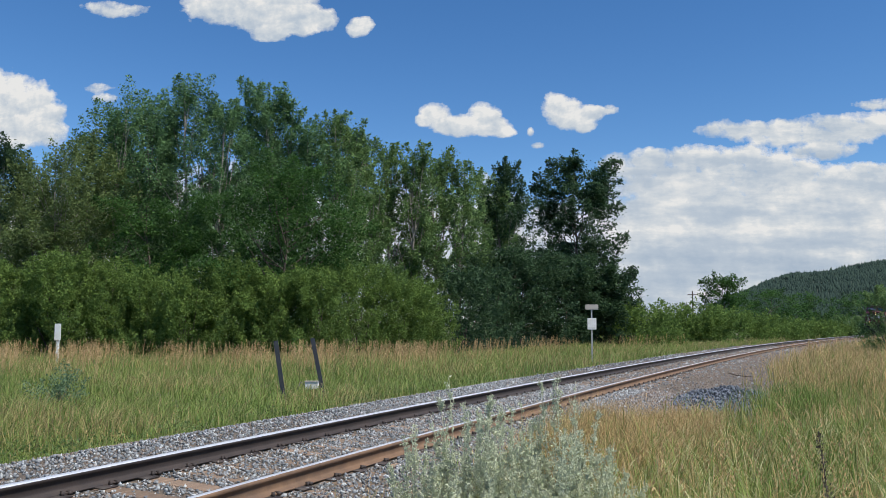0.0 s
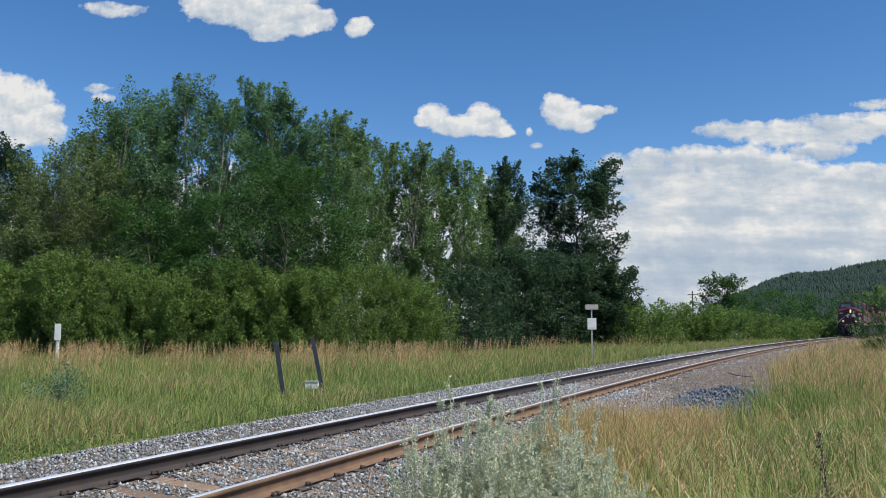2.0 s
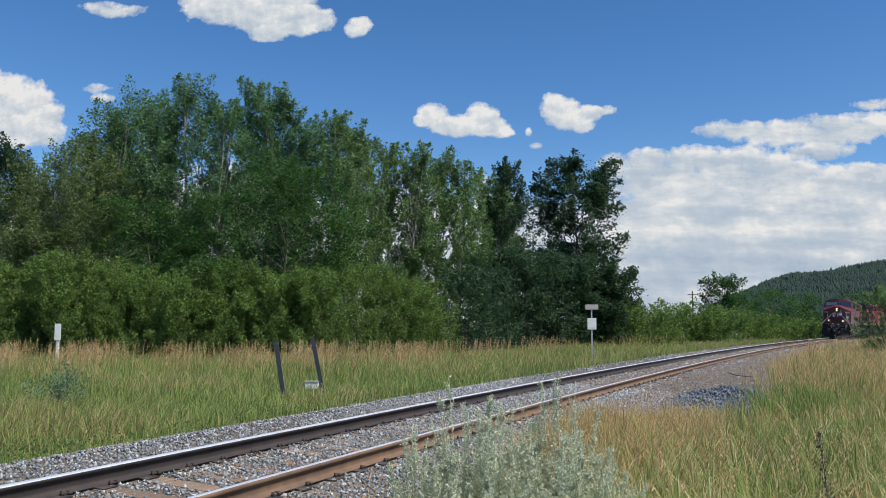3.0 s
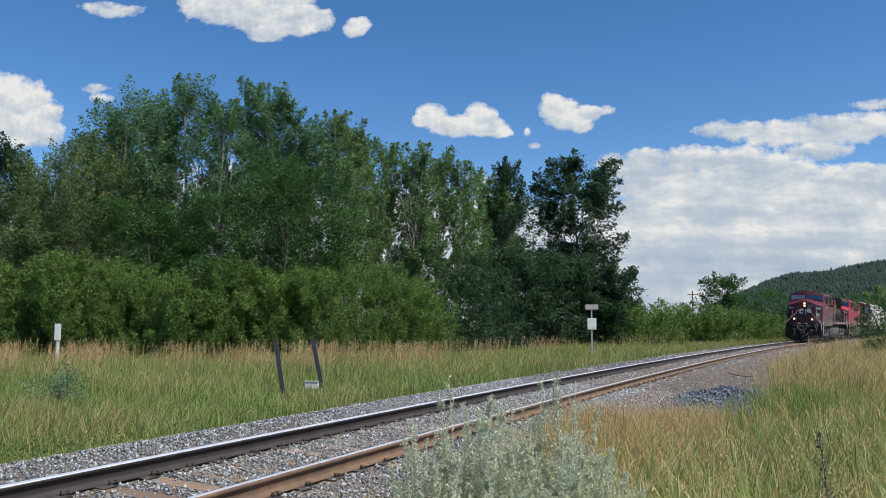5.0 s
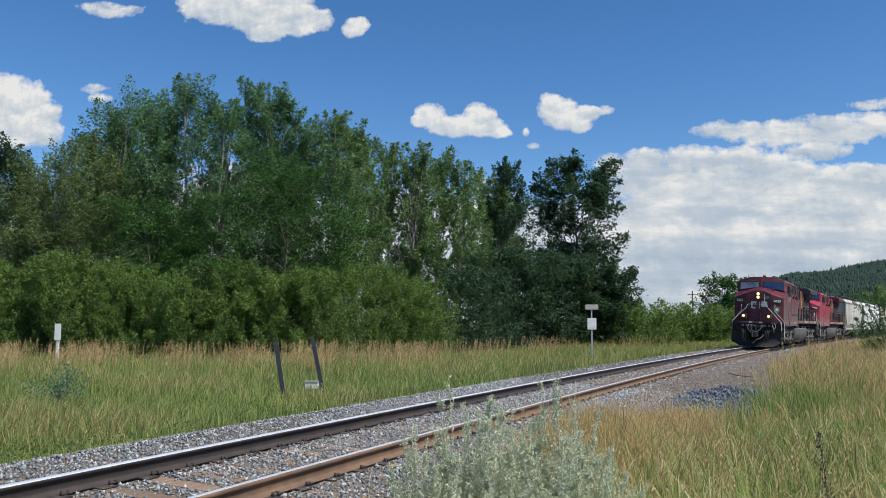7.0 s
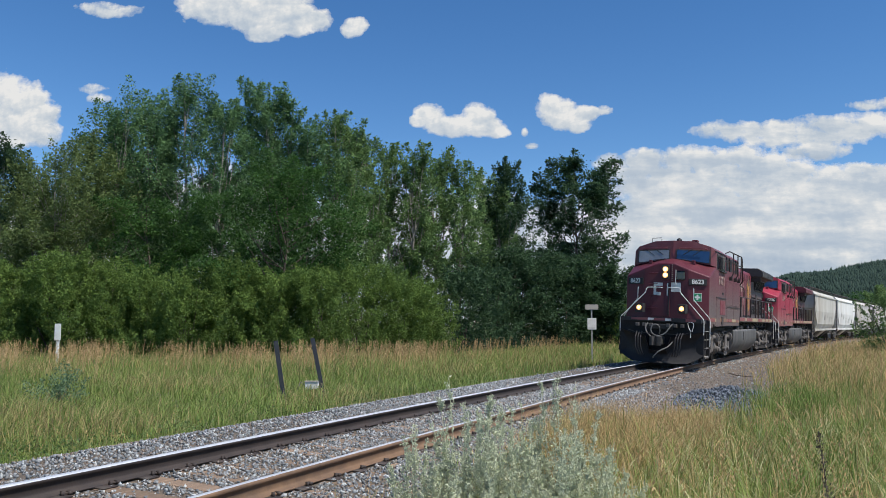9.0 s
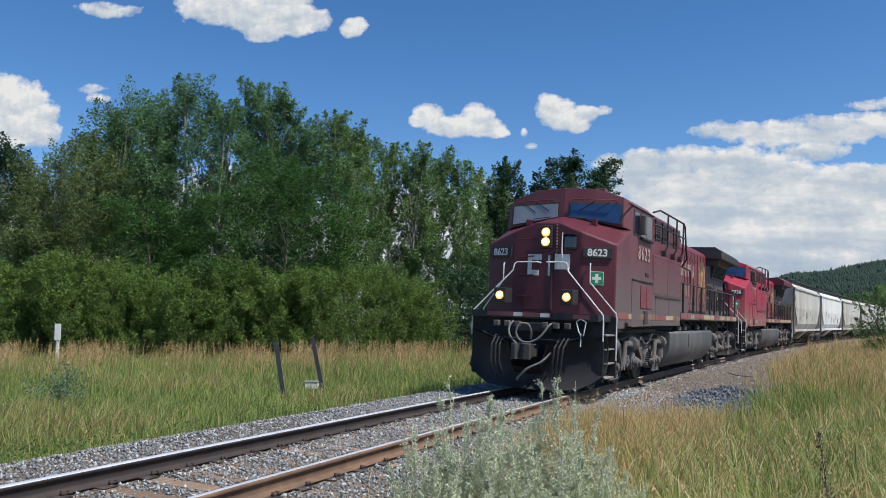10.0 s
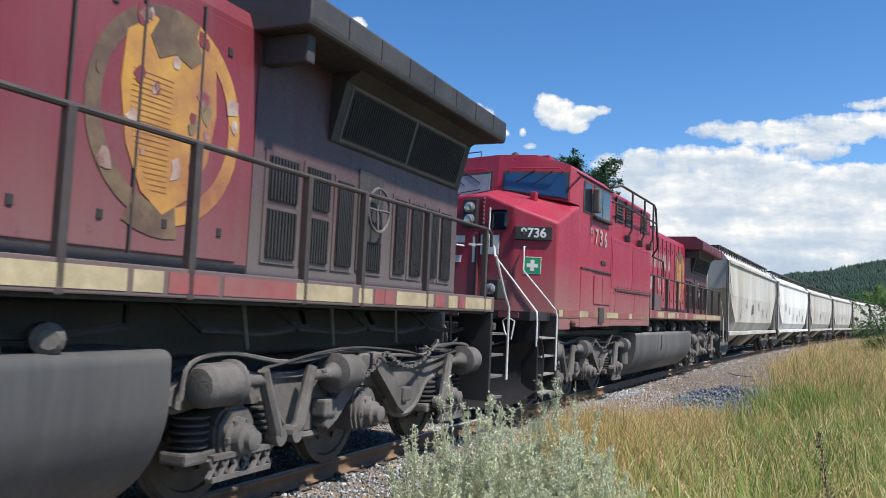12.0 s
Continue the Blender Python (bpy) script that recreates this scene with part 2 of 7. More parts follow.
def build_ground():
    gx, gy = axis_steps(-2500, 2500, -26, 34, 0.6), axis_steps(-1500, 3500, -6, 62, 0.6)
    xx, yy = np.meshgrid(gx, gy)
    zz = ground_z(xx, yy) - 0.03
    v = np.stack([xx, yy, zz], -1).reshape(-1, 3)
    i = np.arange(len(gx) * len(gy)).reshape(len(gy), len(gx))
    q = np.stack([i[:-1, :-1], i[:-1, 1:], i[1:, 1:], i[1:, :-1]], -1).reshape(-1, 4)
    tagged(new("ground", np_mesh("ground", v, q, M_SOIL, smooth=True)), "thatchy soil of a dry meadow beside a railway", "ground", kind="structure")
    # ballast bed along the track
    ss = np.concatenate([np.arange(-40, 140, 0.6), np.arange(140, 400, 4.0)])
    lats = np.array([-4.3, -3.6, -3.0, -2.4, -1.9, -1.2, -0.6, 0, 0.6, 1.2, 1.7, 2.1, 2.5, 2.8, 3.4, 4.0, 4.5])
    S, L = np.meshgrid(ss, lats)
    p = on_track(S, L)
    p[..., 2] = ground_z(p[..., 0], p[..., 1]) + 0.006
    i = np.arange(S.size).reshape(S.shape)
    q = np.stack([i[:-1, :-1], i[1:, :-1], i[1:, 1:], i[:-1, 1:]], -1).reshape(-1, 4)
    tagged(new("ballast_bed", np_mesh("ballast_bed", p.reshape(-1, 3), q, M_BED, smooth=True)), "bed of grey and brown crushed stone under the track", "ballast", kind="structure")


build_ground()


# ---------------------------------------------------------------- railway track
def build_track():
    track = new("railway_track")
    tagged(track, "single curved railway track with rusty rails on timber ties", "railway track", kind="structure")
    # outline of a rail, from the foot round the head, in (lat, z)
    prof = np.array([(-0.07, -0.172), (0.07, -0.172), (0.07, -0.160), (0.016, -0.142), (0.009, -0.125), (0.009, -0.055), (0.036, -0.040), (0.037, -0.012), (0.028, -0.002), (-0.028, -0.002), (-0.037, -0.012), (-0.036, -0.040), (-0.009, -0.055), (-0.009, -0.125), (-0.016, -0.142), (-0.07, -0.160)])
    ss = np.concatenate([np.arange(-40, 160, 1.0), np.arange(160, 400, 6.0)])
    for side, web, lab in ((-0.7525, M_GREASED, "rail with a bright worn head and dark web"), (0.7525, M_RUST, "rail with a worn head and rust-brown web")):
        S = np.repeat(ss[:, None], len(prof), 1)
        p = on_track(S, side + prof[:, 0][None], prof[:, 1][None])
        i = np.arange(S.size).reshape(S.shape)
        j = np.roll(i, -1, 1)
        q = np.stack([i[:-1], j[:-1], j[1:], i[1:]], -1).reshape(-1, 4)
        me = np_mesh("rail", p.reshape(-1, 3), q, web)
        me.materials.append(M_POLISHED)
        idx = np.zeros((len(ss) - 1, len(prof)), np.int32)
        idx[:, 8:9] = 1
        idx[:, 7] = 1 if side < 0 else 0
        idx[:, 9] = 1 if side < 0 else 0
        me.polygons.foreach_set("material_index", idx.ravel())
        o = new("rail", me)
        o.parent = track
        tagged(o, lab)
    # timber ties, one mesh for all
    rnd = random.Random(3)
    bm = bmesh.new()
    box(bm, -0.115, 0.115, -1.30, 1.30, -0.17, 0, 0.012)
    for v in bm.verts:
        v.co.z += 0.006 * noise.noise(v.co * 3)
    base = None
    for k in range(250):
        s = -14 + k * 0.53 + rnd.uniform(-0.04, 0.04)
        o3 = on_track(s, rnd.uniform(-0.05, 0.05), -0.178 - rnd.uniform(0, 0.012))
        th = float(np.interp(s, S_TAB, TH_TAB))
        m = Matrix.Translation(o3.tolist()) @ Matrix.Rotation(th + rnd.uniform(-0.02, 0.02), 4, "Z") @ Matrix.Rotation(BANK, 4, "X")
        if base is None:
            base = part("tie", bm, M_TIE, track)
            base.matrix_basis = m
        else:
            share(base, m, track)
    # tie plates, spikes and anchors
    vs, fs = [], []
    unit = np.array([(x, y, z) for z in (0, 1) for x, y in ((-1, -1), (1, -1), (1, 1), (-1, 1))], float)
    quad = np.array([(3, 2, 1, 0), (4, 5, 6, 7), (0, 1, 5, 4), (1, 2, 6, 5), (2, 3, 7, 6), (3, 0, 4, 7)])
    n = 0
    for k in range(200):
        s = -14 + k * 0.53
        for side in (-0.7525, 0.7525):
            for ds, dl, ws, wl, h in ((0, 0, 0.09, 0.18, 0.012), (0.05, 0.10, 0.012, 0.014, 0.05), (-0.05, -0.10, 0.012, 0.014, 0.05), (0.15, 0.07, 0.016, 0.03, 0.03), (0.15, -0.07, 0.016, 0.03, 0.03), (0.05, -0.11, 0.014, 0.016, 0.045)):
                u = unit.copy()
                p = on_track(s + ds + u[:, 0] * ws + rnd.uniform(-.02, .02), side + dl + u[:, 1] * wl, -0.178 + u[:, 2] * h)
                vs.append(p)
                fs.append(quad + n)
                n += 8
    o = new("rail_fastenings", np_mesh("rail_fastenings", np.concatenate(vs), np.concatenate(fs), M_GREASED))
    o.parent = track
    tagged(o, "dark rusty spikes and anchors", kind="stuff")


build_track()


# ---------------------------------------------------------------- stones
OCTA_V = np.array([(1, 0, 0), (-1, 0, 0), (0, 1, 0), (0, -1, 0), (0, 0, 1), (0, 0, -1)], float)
OCTA_F = np.array([(0, 2, 4), (2, 1, 4), (1, 3, 4), (3, 0, 4), (2, 0, 5), (1, 2, 5), (3, 1, 5), (0, 3, 5)])


def rotations(n):
    q = RNG.normal(size=(n, 4))
    q /= np.linalg.norm(q, axis=1)[:, None]
    w, x, y, z = q.T
    return np.stack([np.stack([1 - 2 * (y * y + z * z), 2 * (x * y - z * w), 2 * (x * z + y * w)], -1), np.stack([2 * (x * y + z * w), 1 - 2 * (x * x + z * z), 2 * (y * z - x * w)], -1), np.stack([2 * (x * z - y * w), 2 * (y * z + x * w), 1 - 2 * (x * x + y * y)], -1)], 1)


def stones(name, centres, size, material, label):
    """Broken stones of eight uneven faces."""
    n = len(centres)
    sh = OCTA_V[None] * (1 + RNG.uniform(-0.4, 0.4, (n, 6, 1))) + RNG.uniform(-0.35, 0.35, (n, 6, 3))
    sh = sh * (size * RNG.uniform(0.55, 1.35, n))[:, None, None] * np.array([1.1, 0.9, 0.75])
    v = np.einsum("nij,nkj->nki", rotations(n), sh) + centres[:, None]
    f = (OCTA_F[None] + (np.arange(n) * 6)[:, None, None]).reshape(-1, 3)
    tagged(new(name, np_mesh(name, v.reshape(-1, 3), f, material)), label, "stones", kind="stuff")


def build_stones():
    n, m = 56000, 30000
    s = np.concatenate([RNG.uniform(2.5, 19, n), RNG.uniform(11, 19, 9000), 18 + 45 * RNG.random(m - 9000) ** 1.5])
    lat = np.concatenate([-4.4 + 6.5 * RNG.random(n) ** 0.85, RNG.uniform(1.9, 4.4, 9000), RNG.uniform(-4.4, 4.4, m - 9000)])
    n += m
    off = np.abs(np.abs(lat) - 0.7525) > 0.10
    edge = RNG.random(n) < np.where(lat < -2.7, 0.38, np.where(lat > 2.3, 0.6, 1))
    tie = (np.abs(((s + 14) / 0.53 + 0.5) % 1 - 0.5) < 0.2) & (np.abs(lat) < 1.3)
    bare = wave(s, lat, 0.9, 6) > -0.1
    keep = off & edge & (~tie | (RNG.random(n) < np.where(s < 5.0, 0.08, np.where(bare & (s < 12), 0.75, 0.95))))
    s, lat = s[keep], lat[keep]
    p = on_track(s, lat)
    p[:, 2] = ground_z(p[:, 0], p[:, 1]) + 0.002 + RNG.uniform(0, 0.026, len(p))
    grey = RNG.random(len(p)) < np.where(lat > 1.4, np.where(s > 11.5, 0.25, 0.75), np.where(lat < -2.3, 0.3, np.where(s > 40, 0.5, 0.92)))
    size = (0.0205 + np.clip(s - 8, 0, 60) * 0.0006) * np.where(lat < -2.3, 0.75, 1.0)
    stones("ballast_stones", p[grey], size[grey], M_STONE, "loose grey crushed ballast stones around the ties")
    stones("shoulder_gravel", p[~grey], size[~grey] * 0.9, M_DUSTY, "dusty brown gravel on the ballast shoulder")
    n = 5000
    a, r = RNG.uniform(0, math.tau, n), np.sqrt(RNG.random(n))
    s, lat = 18.6 + 3.2 * r * np.cos(a), 3.3 + 1.05 * r * np.sin(a)
    p = on_track(s, lat)
    p[:, 2] = ground_z(p[:, 0], p[:, 1]) + 0.42 * (1 - r ** 1.5) * (0.6 + 0.5 * wave(p[:, 0], p[:, 1], 2.2, 4)) * (0.5 + 0.5 * RNG.random(n)) + 0.03
    stones("stone_pile", p, np.full(n, 0.034) * RNG.uniform(0.6, 1.3, n), M_BLUESTONE, "low heap of fresh dark blue-grey ballast")


build_stones()


# ---------------------------------------------------------------- plants
def blades(base, height, width, lean, dry):
    """Curved grass blades as arrays: points, triangles and how dry each point is."""
    n = len(base)
    a = RNG.uniform(0, math.tau, n)
    side = np.stack([np.cos(a), np.sin(a), np.zeros(n)], -1) * width[:, None] * 0.5
    b = RNG.uniform(0, math.tau, n)
    bend = np.stack([np.cos(b), np.sin(b), np.zeros(n)], -1) * (lean * height)[:, None] + np.array([0.10, 0.04, 0]) * height[:, None]
    up = np.array([0, 0, 1.0]) * height[:, None]
    mid = base + up * 0.55 + bend * 0.28
    tip = base + up * (1 - 0.25 * lean[:, None]) + bend
    v = np.stack([base - side, base + side, mid + side * 0.75, mid - side * 0.75, tip], 1)
    f = np.array([(0, 1, 2), (0, 2, 3), (3, 2, 4)])[None] + (np.arange(n) * 5)[:, None, None]
    d = np.stack([dry * 0.6, dry * 0.6, dry, dry, np.minimum(dry + 0.15, 1)], 1)
    return v.reshape(-1, 3), f.reshape(-1, 3), d.ravel()


def rhombs(centre, way, size, aspect=0.55, level=0.0):
    """Small folded leaves: two triangles along a midrib."""
    n = len(centre)
    r = RNG.normal(size=(n, 3)) + np.array([0, 0, level])
    side = np.cross(way, r)
    side /= np.linalg.norm(side, axis=1)[:, None] + 1e-9
    nor = np.cross(way, side)
    L, Wd = way * size[:, None], side * (size * aspect * 0.5)[:, None]
    fold = nor * (size * 0.12)[:, None]
    m = centre + L * 0.45
    v = np.stack([centre, m + Wd + fold, centre + L, m - Wd + fold], 1)
    f = np.array([(0, 1, 2), (0, 2, 3)])[None] + (np.arange(n) * 4)[:, None, None]
    return v.reshape(-1, 3), f.reshape(-1, 3)


def merge(*groups):
    vs, fs, ds, n = [], [], [], 0
    for g in groups:
        vs.append(g[0])
        fs.append(g[1] + n)
        if len(g) > 2:
            ds.append(g[2])
        n += len(g[0])
    return np.concatenate(vs), np.concatenate(fs), (np.concatenate(ds) if ds else None)


def units(n):
    d = RNG.normal(size=(n, 3))
    return d / np.linalg.norm(d, axis=1)[:, None]


def seed_heads(tops, length):
    k = 9
    c = np.repeat(tops, k, 0)
    h = np.tile(np.linspace(-1, 0.15, k), len(tops)) * np.repeat(length, k)
    c = c + np.stack([RNG.normal(0, 0.012, len(c)), RNG.normal(0, 0.012, len(c)), h], -1)
    w = units(len(c)) * np.array([0.5, 0.5, 0.3]) + np.array([0.15, 0, 0.75])
    w /= np.linalg.norm(w, axis=1)[:, None]
    return rhombs(c, w, np.repeat(length, k) * 0.22 * RNG.uniform(0.7, 1.2, len(c)), 0.45)


def hedge_line(u):
    """How far off the hedge's foot runs, by direction."""
    return np.interp(u, [-0.6, -0.25, -0.05, 0.05, 0.12, 0.19, 0.26, 0.36, 0.6], [40, 40, 43, 50, 62, 76, 78, 95, 150])


def tufted(x, y, per, spread):
    """Draws most of the blades together into tufts of about per blades, wider ones farther off."""
    n = len(x)
    c = RNG.integers(0, n, max(n // per, 1))
    order = np.argsort(y[c])
    c = c[order]
    pick = np.clip(np.searchsorted(y[c], y) + RNG.integers(-3, 4, n), 0, len(c) - 1)
    loose = RNG.random(n) < 0.3
    w = spread * np.clip(y[c][pick], 4, 40)
    return np.where(loose, x, x[c][pick] + RNG.normal(0, 1, n) * w), np.where(loose, y, y[c][pick] + RNG.normal(0, 1, n) * w)


def build_far_meadow():
    n = 250000
    # more blades where the meadow comes near the track
    y = 9 + 100 * RNG.random(n) ** 2.0
    u = RNG.uniform(-0.62, 0.56, n)
    x = u * y
    s, lat = to_track(x, y)
    edge = hedge_line(u)
    ok = (lat < -3.8 + 0.7 * wave(x, y, 1.7, 2) - 0.5 * RNG.random(n) ** 2) & (y < edge + 3)
    x, y, lat, edge = x[ok], y[ok], lat[ok], edge[ok]
    x, y = tufted(x, y, 9, 0.006)
    z = ground_z(x, y) - 0.03
    back = np.clip((y - edge + 15) / 9, 0, 1)
    short = np.clip((-lat - 3.6) / 3.5, 0.3, 1)
    patch = wave(x, y, 0.45, 5)
    odds = np.clip(0.12 + 0.42 * np.clip(patch * 2.2 - 0.2, 0, 1) + 0.20 * back, 0, 1)
    dry = np.where(RNG.random(len(x)) < odds, RNG.uniform(0.6, 1.0, len(x)), RNG.uniform(0.0, 0.2, len(x)))
    h = (0.46 + 0.16 * patch + 0.10 * wave(x, y, 1.9, 3) + 0.20 * back) * short * RNG.uniform(0.6, 1.25, len(x))
    w = 0.008 + y * 0.00042
    g = blades(np.stack([x, y, z], -1), h, w, RNG.uniform(0.15, 0.95, len(x)), dry)
    tagged(new("meadow_grass", np_mesh("meadow_grass", g[0], g[1], M_GRASS, {"dry": g[2]})), "green meadow grass with dry straw patches across the track", "grass", kind="stuff")
    # tall brome with tan heads in front of the hedge
    n = 4200
    u = RNG.uniform(-0.58, 0.30, n)
    u = u[wave(u * 60, u * 25, 0.5, 3) > RNG.uniform(-0.7, 0.5, n)]
    n = len(u)
    y = hedge_line(u) - 12 * RNG.random(n) ** 2
    x = u * y
    z = ground_z(x, y)
    h = RNG.uniform(0.6, 1.15, len(x))
    st = blades(np.stack([x, y, z], -1), h, np.full(len(x), 0.016), RNG.uniform(0.02, 0.14, len(x)), np.ones(len(x)))
    tip = st[0].reshape(-1, 5, 3)[:, 4]
    sv = seed_heads(tip, RNG.uniform(0.2, 0.36, len(x)))
    v, f, _ = merge(st[:2], sv)
    tagged(new("brome_grass", np_mesh("brome_grass", v, f, M_SEED)), "tall dry brome grass with tan seed heads along the hedge", "grass", kind="stuff")


def build_near_verge():
    groups, heads = [], []
    for n, lo, hi, p, hh, ww in ((38000, 4.0, 14, 1.2, 0.36, 0.010), (52000, 12, 42, 1.5, 0.56, 0.016), (26000, 40, 110, 1.3, 0.62, 0.035)):
        y = lo + (hi - lo) * RNG.random(n) ** p
        x = RNG.uniform(-0.12, 0.66, n) * y
        s, lat = to_track(x, y)
        ok = (lat > np.interp(s, [5.5, 6.5, 11.5, 14, 19, 30, 60], [2.4, 1.8, 1.9, 3.5, 4.2, 3.4, 2.9]) + 0.5 * wave(x, y, 1.1, 3) + RNG.exponential(0.18, n)) & ~((np.abs(s - 18.5) < 3.0) & (lat < 3.5))
        x, y, s, lat = x[ok], y[ok], s[ok], lat[ok]
        x, y = tufted(x, y, 14, 0.009)
        z = ground_z(x, y) - 0.03
        patch = wave(x, y, 0.9, 8)
        strip = np.clip(1 - np.abs(lat - 2.8) / 1.2, 0, 1) * np.clip((17 - s) / 4, 0, 1)
        ridge = np.clip((y - 16) / 8, 0, 1)
        odds = np.clip(0.20 + 0.22 * (patch > 0.2) + 0.75 * strip + 0.45 * ridge, 0, 1)
        dry = np.where(RNG.random(len(x)) < odds, RNG.uniform(0.65, 1.0, len(x)), RNG.uniform(0.0, 0.25, len(x)))
        h = hh * (0.9 + 0.35 * patch + 0.5 * ridge * np.clip((lat - 3.2) / 2, 0.1, 1)) * RNG.uniform(0.5, 1.35, len(x)) * np.clip((lat - 1.5) / 0.9, 0.4, 1)
        h = h * np.where(lat < 5.5, np.interp(s, [8.5, 10.5, 18, 24], [1.0, 0.55, 0.5, 1.0]), 1.0)
        g = blades(np.stack([x, y, z], -1), h, np.full(len(x), ww) * RNG.uniform(0.6, 1.5, len(x)), RNG.uniform(0.08, 0.85, len(x)), dry)
        groups.append(g)
        pick = (dry > 0.5) & (RNG.random(len(x)) < 0.11) & (h > 0.33)
        heads.append(seed_heads(g[0].reshape(-1, 5, 3)[pick, 4], np.clip(h[pick] * 0.20, 0.05, 0.22)))
    # a stand of straw between the wormwood and the rail
    n = 32000
    s, lat = RNG.uniform(6.3, 13.5, n), 1.75 + 2.3 * RNG.random(n) ** 1.1
    ok = (lat > np.interp(s, [6, 11, 13, 15], [1.85, 1.9, 2.9, 3.8]) + 0.55 * wave(s, lat, 1.7, 2) * (s > 9) + RNG.exponential(0.2, n)) & ((s > 8) | (lat > 2.4))
    p = on_track(s[ok], lat[ok])
    x, y = p[:, 0], p[:, 1]
    n = len(x)
    tuft = np.clip(wave(x, y, 2.6, 5) * 1.4 + 0.5, 0, 1)
    h = RNG.uniform(0.16, 0.62, n) * np.interp(s[ok], [8.5, 11, 13], [1.2, 1.05, 0.7]) * (0.45 + 0.8 * tuft)
    g = blades(np.stack([x, y, ground_z(x, y) - 0.03], -1), h, RNG.uniform(0.004, 0.010, n), RNG.uniform(0.1, 0.95, n), np.where(RNG.random(n) < 0.45 + 0.5 * tuft, RNG.uniform(0.6, 1, n), 0.1))
    groups.append(g)
    heads.append(seed_heads(g[0].reshape(-1, 5, 3)[::19, 4], RNG.uniform(0.04, 0.10, len(h[::19]))))
    v, f, d = merge(*groups)
    tagged(new("verge_grass", np_mesh("verge_grass", v, f, M_NEARGRASS, {"dry": d})), "long tangled green and straw-coloured grass on the verge", "grass", kind="stuff")
    v, f, _ = merge(*heads)
    tagged(new("verge_seed_heads", np_mesh("verge_seed_heads", v, f, M_SEED)), "fine tan seed heads over the verge grass", "grass", kind="stuff")


def build_meadow_weeds():
    """Low weeds where the meadow meets the ballast."""
    n = 26000
    s, lat = 2 + 34 * RNG.random(n) ** 1.2, -4.0 - 3.2 * RNG.random(n) ** 1.6
    p = on_track(s, lat)
    keep = wave(p[:, 0], p[:, 1], 1.3, 7) > RNG.uniform(-0.9, 0.5, n)
    p = p[keep]
    p[:, 2] = ground_z(p[:, 0], p[:, 1]) + 0.26 * RNG.random(len(p)) ** 1.3
    v, f = rhombs(p, units(len(p)) * 0.7 + np.array([0, 0, 0.3]), RNG.uniform(0.025, 0.075, len(p)), 0.5)
    tagged(new("meadow_weeds", np_mesh("meadow_weeds", v, f, LEAF["weed"])), "low green weeds along the edge of the ballast", "weeds", kind="stuff")


build_far_meadow()
build_near_verge()
build_meadow_weeds()


def limb_tubes(paths, r0, r1, n=6):
    """Tapered limbs as arrays; paths is a list of point arrays."""
    vs, fs, c = [], [], 0
    for pts, ra, rb in zip(paths, r0, r1):
        pts = np.asarray(pts, float)
        m = len(pts)
        d = np.gradient(pts, axis=0)
        d /= np.linalg.norm(d, axis=1)[:, None] + 1e-9
        a = np.cross(d, np.array([0.3, 0.9, 0.2]))
        a /= np.linalg.norm(a, axis=1)[:, None] + 1e-9
        b = np.cross(d, a)
        k = np.arange(n) * math.tau / n
        r = np.linspace(ra, rb, m)[:, None, None]
        ring = pts[:, None] + (a[:, None] * np.cos(k)[None, :, None] + b[:, None] * np.sin(k)[None, :, None]) * r
        vs.append(ring.reshape(-1, 3))
        i = np.arange(m * n).reshape(m, n)
        j = np.roll(i, -1, 1)
        q = np.stack([i[:-1], j[:-1], j[1:], i[1:]], -1).reshape(-1, 4)
        fs.append(np.concatenate([q[:, :3], q[:, [0, 2, 3]]]) + c)
        c += m * n
    return np.concatenate(vs), np.concatenate(fs)


def slivers(centre, way, size, aspect=0.8, level=0.8):
    """Single small leaves, one triangle each."""
    n = len(centre)
    side = np.cross(way, RNG.normal(size=(n, 3)) + np.array([0, 0, level]))
    side /= np.linalg.norm(side, axis=1)[:, None] + 1e-9
    w = side * (size * aspect * 0.5)[:, None]
    v = np.stack([centre - w, centre + w, centre + way * size[:, None]], 1)
    return v.reshape(-1, 3), np.arange(n * 3).reshape(n, 3)


def profile_radius(kind, u):
    """Crown radius, 0..1, over the height 0..1 of the tree."""
    if kind == "poplar":
        return np.interp(u, [0.0, 0.12, 0.25, 0.45, 0.7, 0.88, 1.0], [0.3, 0.7, 0.95, 1.0, 0.88, 0.60, 0.10])
    if kind == "maple":
        return np.interp(u, [0.0, 0.10, 0.25, 0.5, 0.78, 0.92, 1.0], [0.45, 0.8, 0.95, 1.0, 0.92, 0.66, 0.2])
    return np.interp(u, [0.0, 0.08, 0.3, 0.6, 0.85, 1.0], [0.85, 1.0, 1.0, 0.90, 0.66, 0.25])


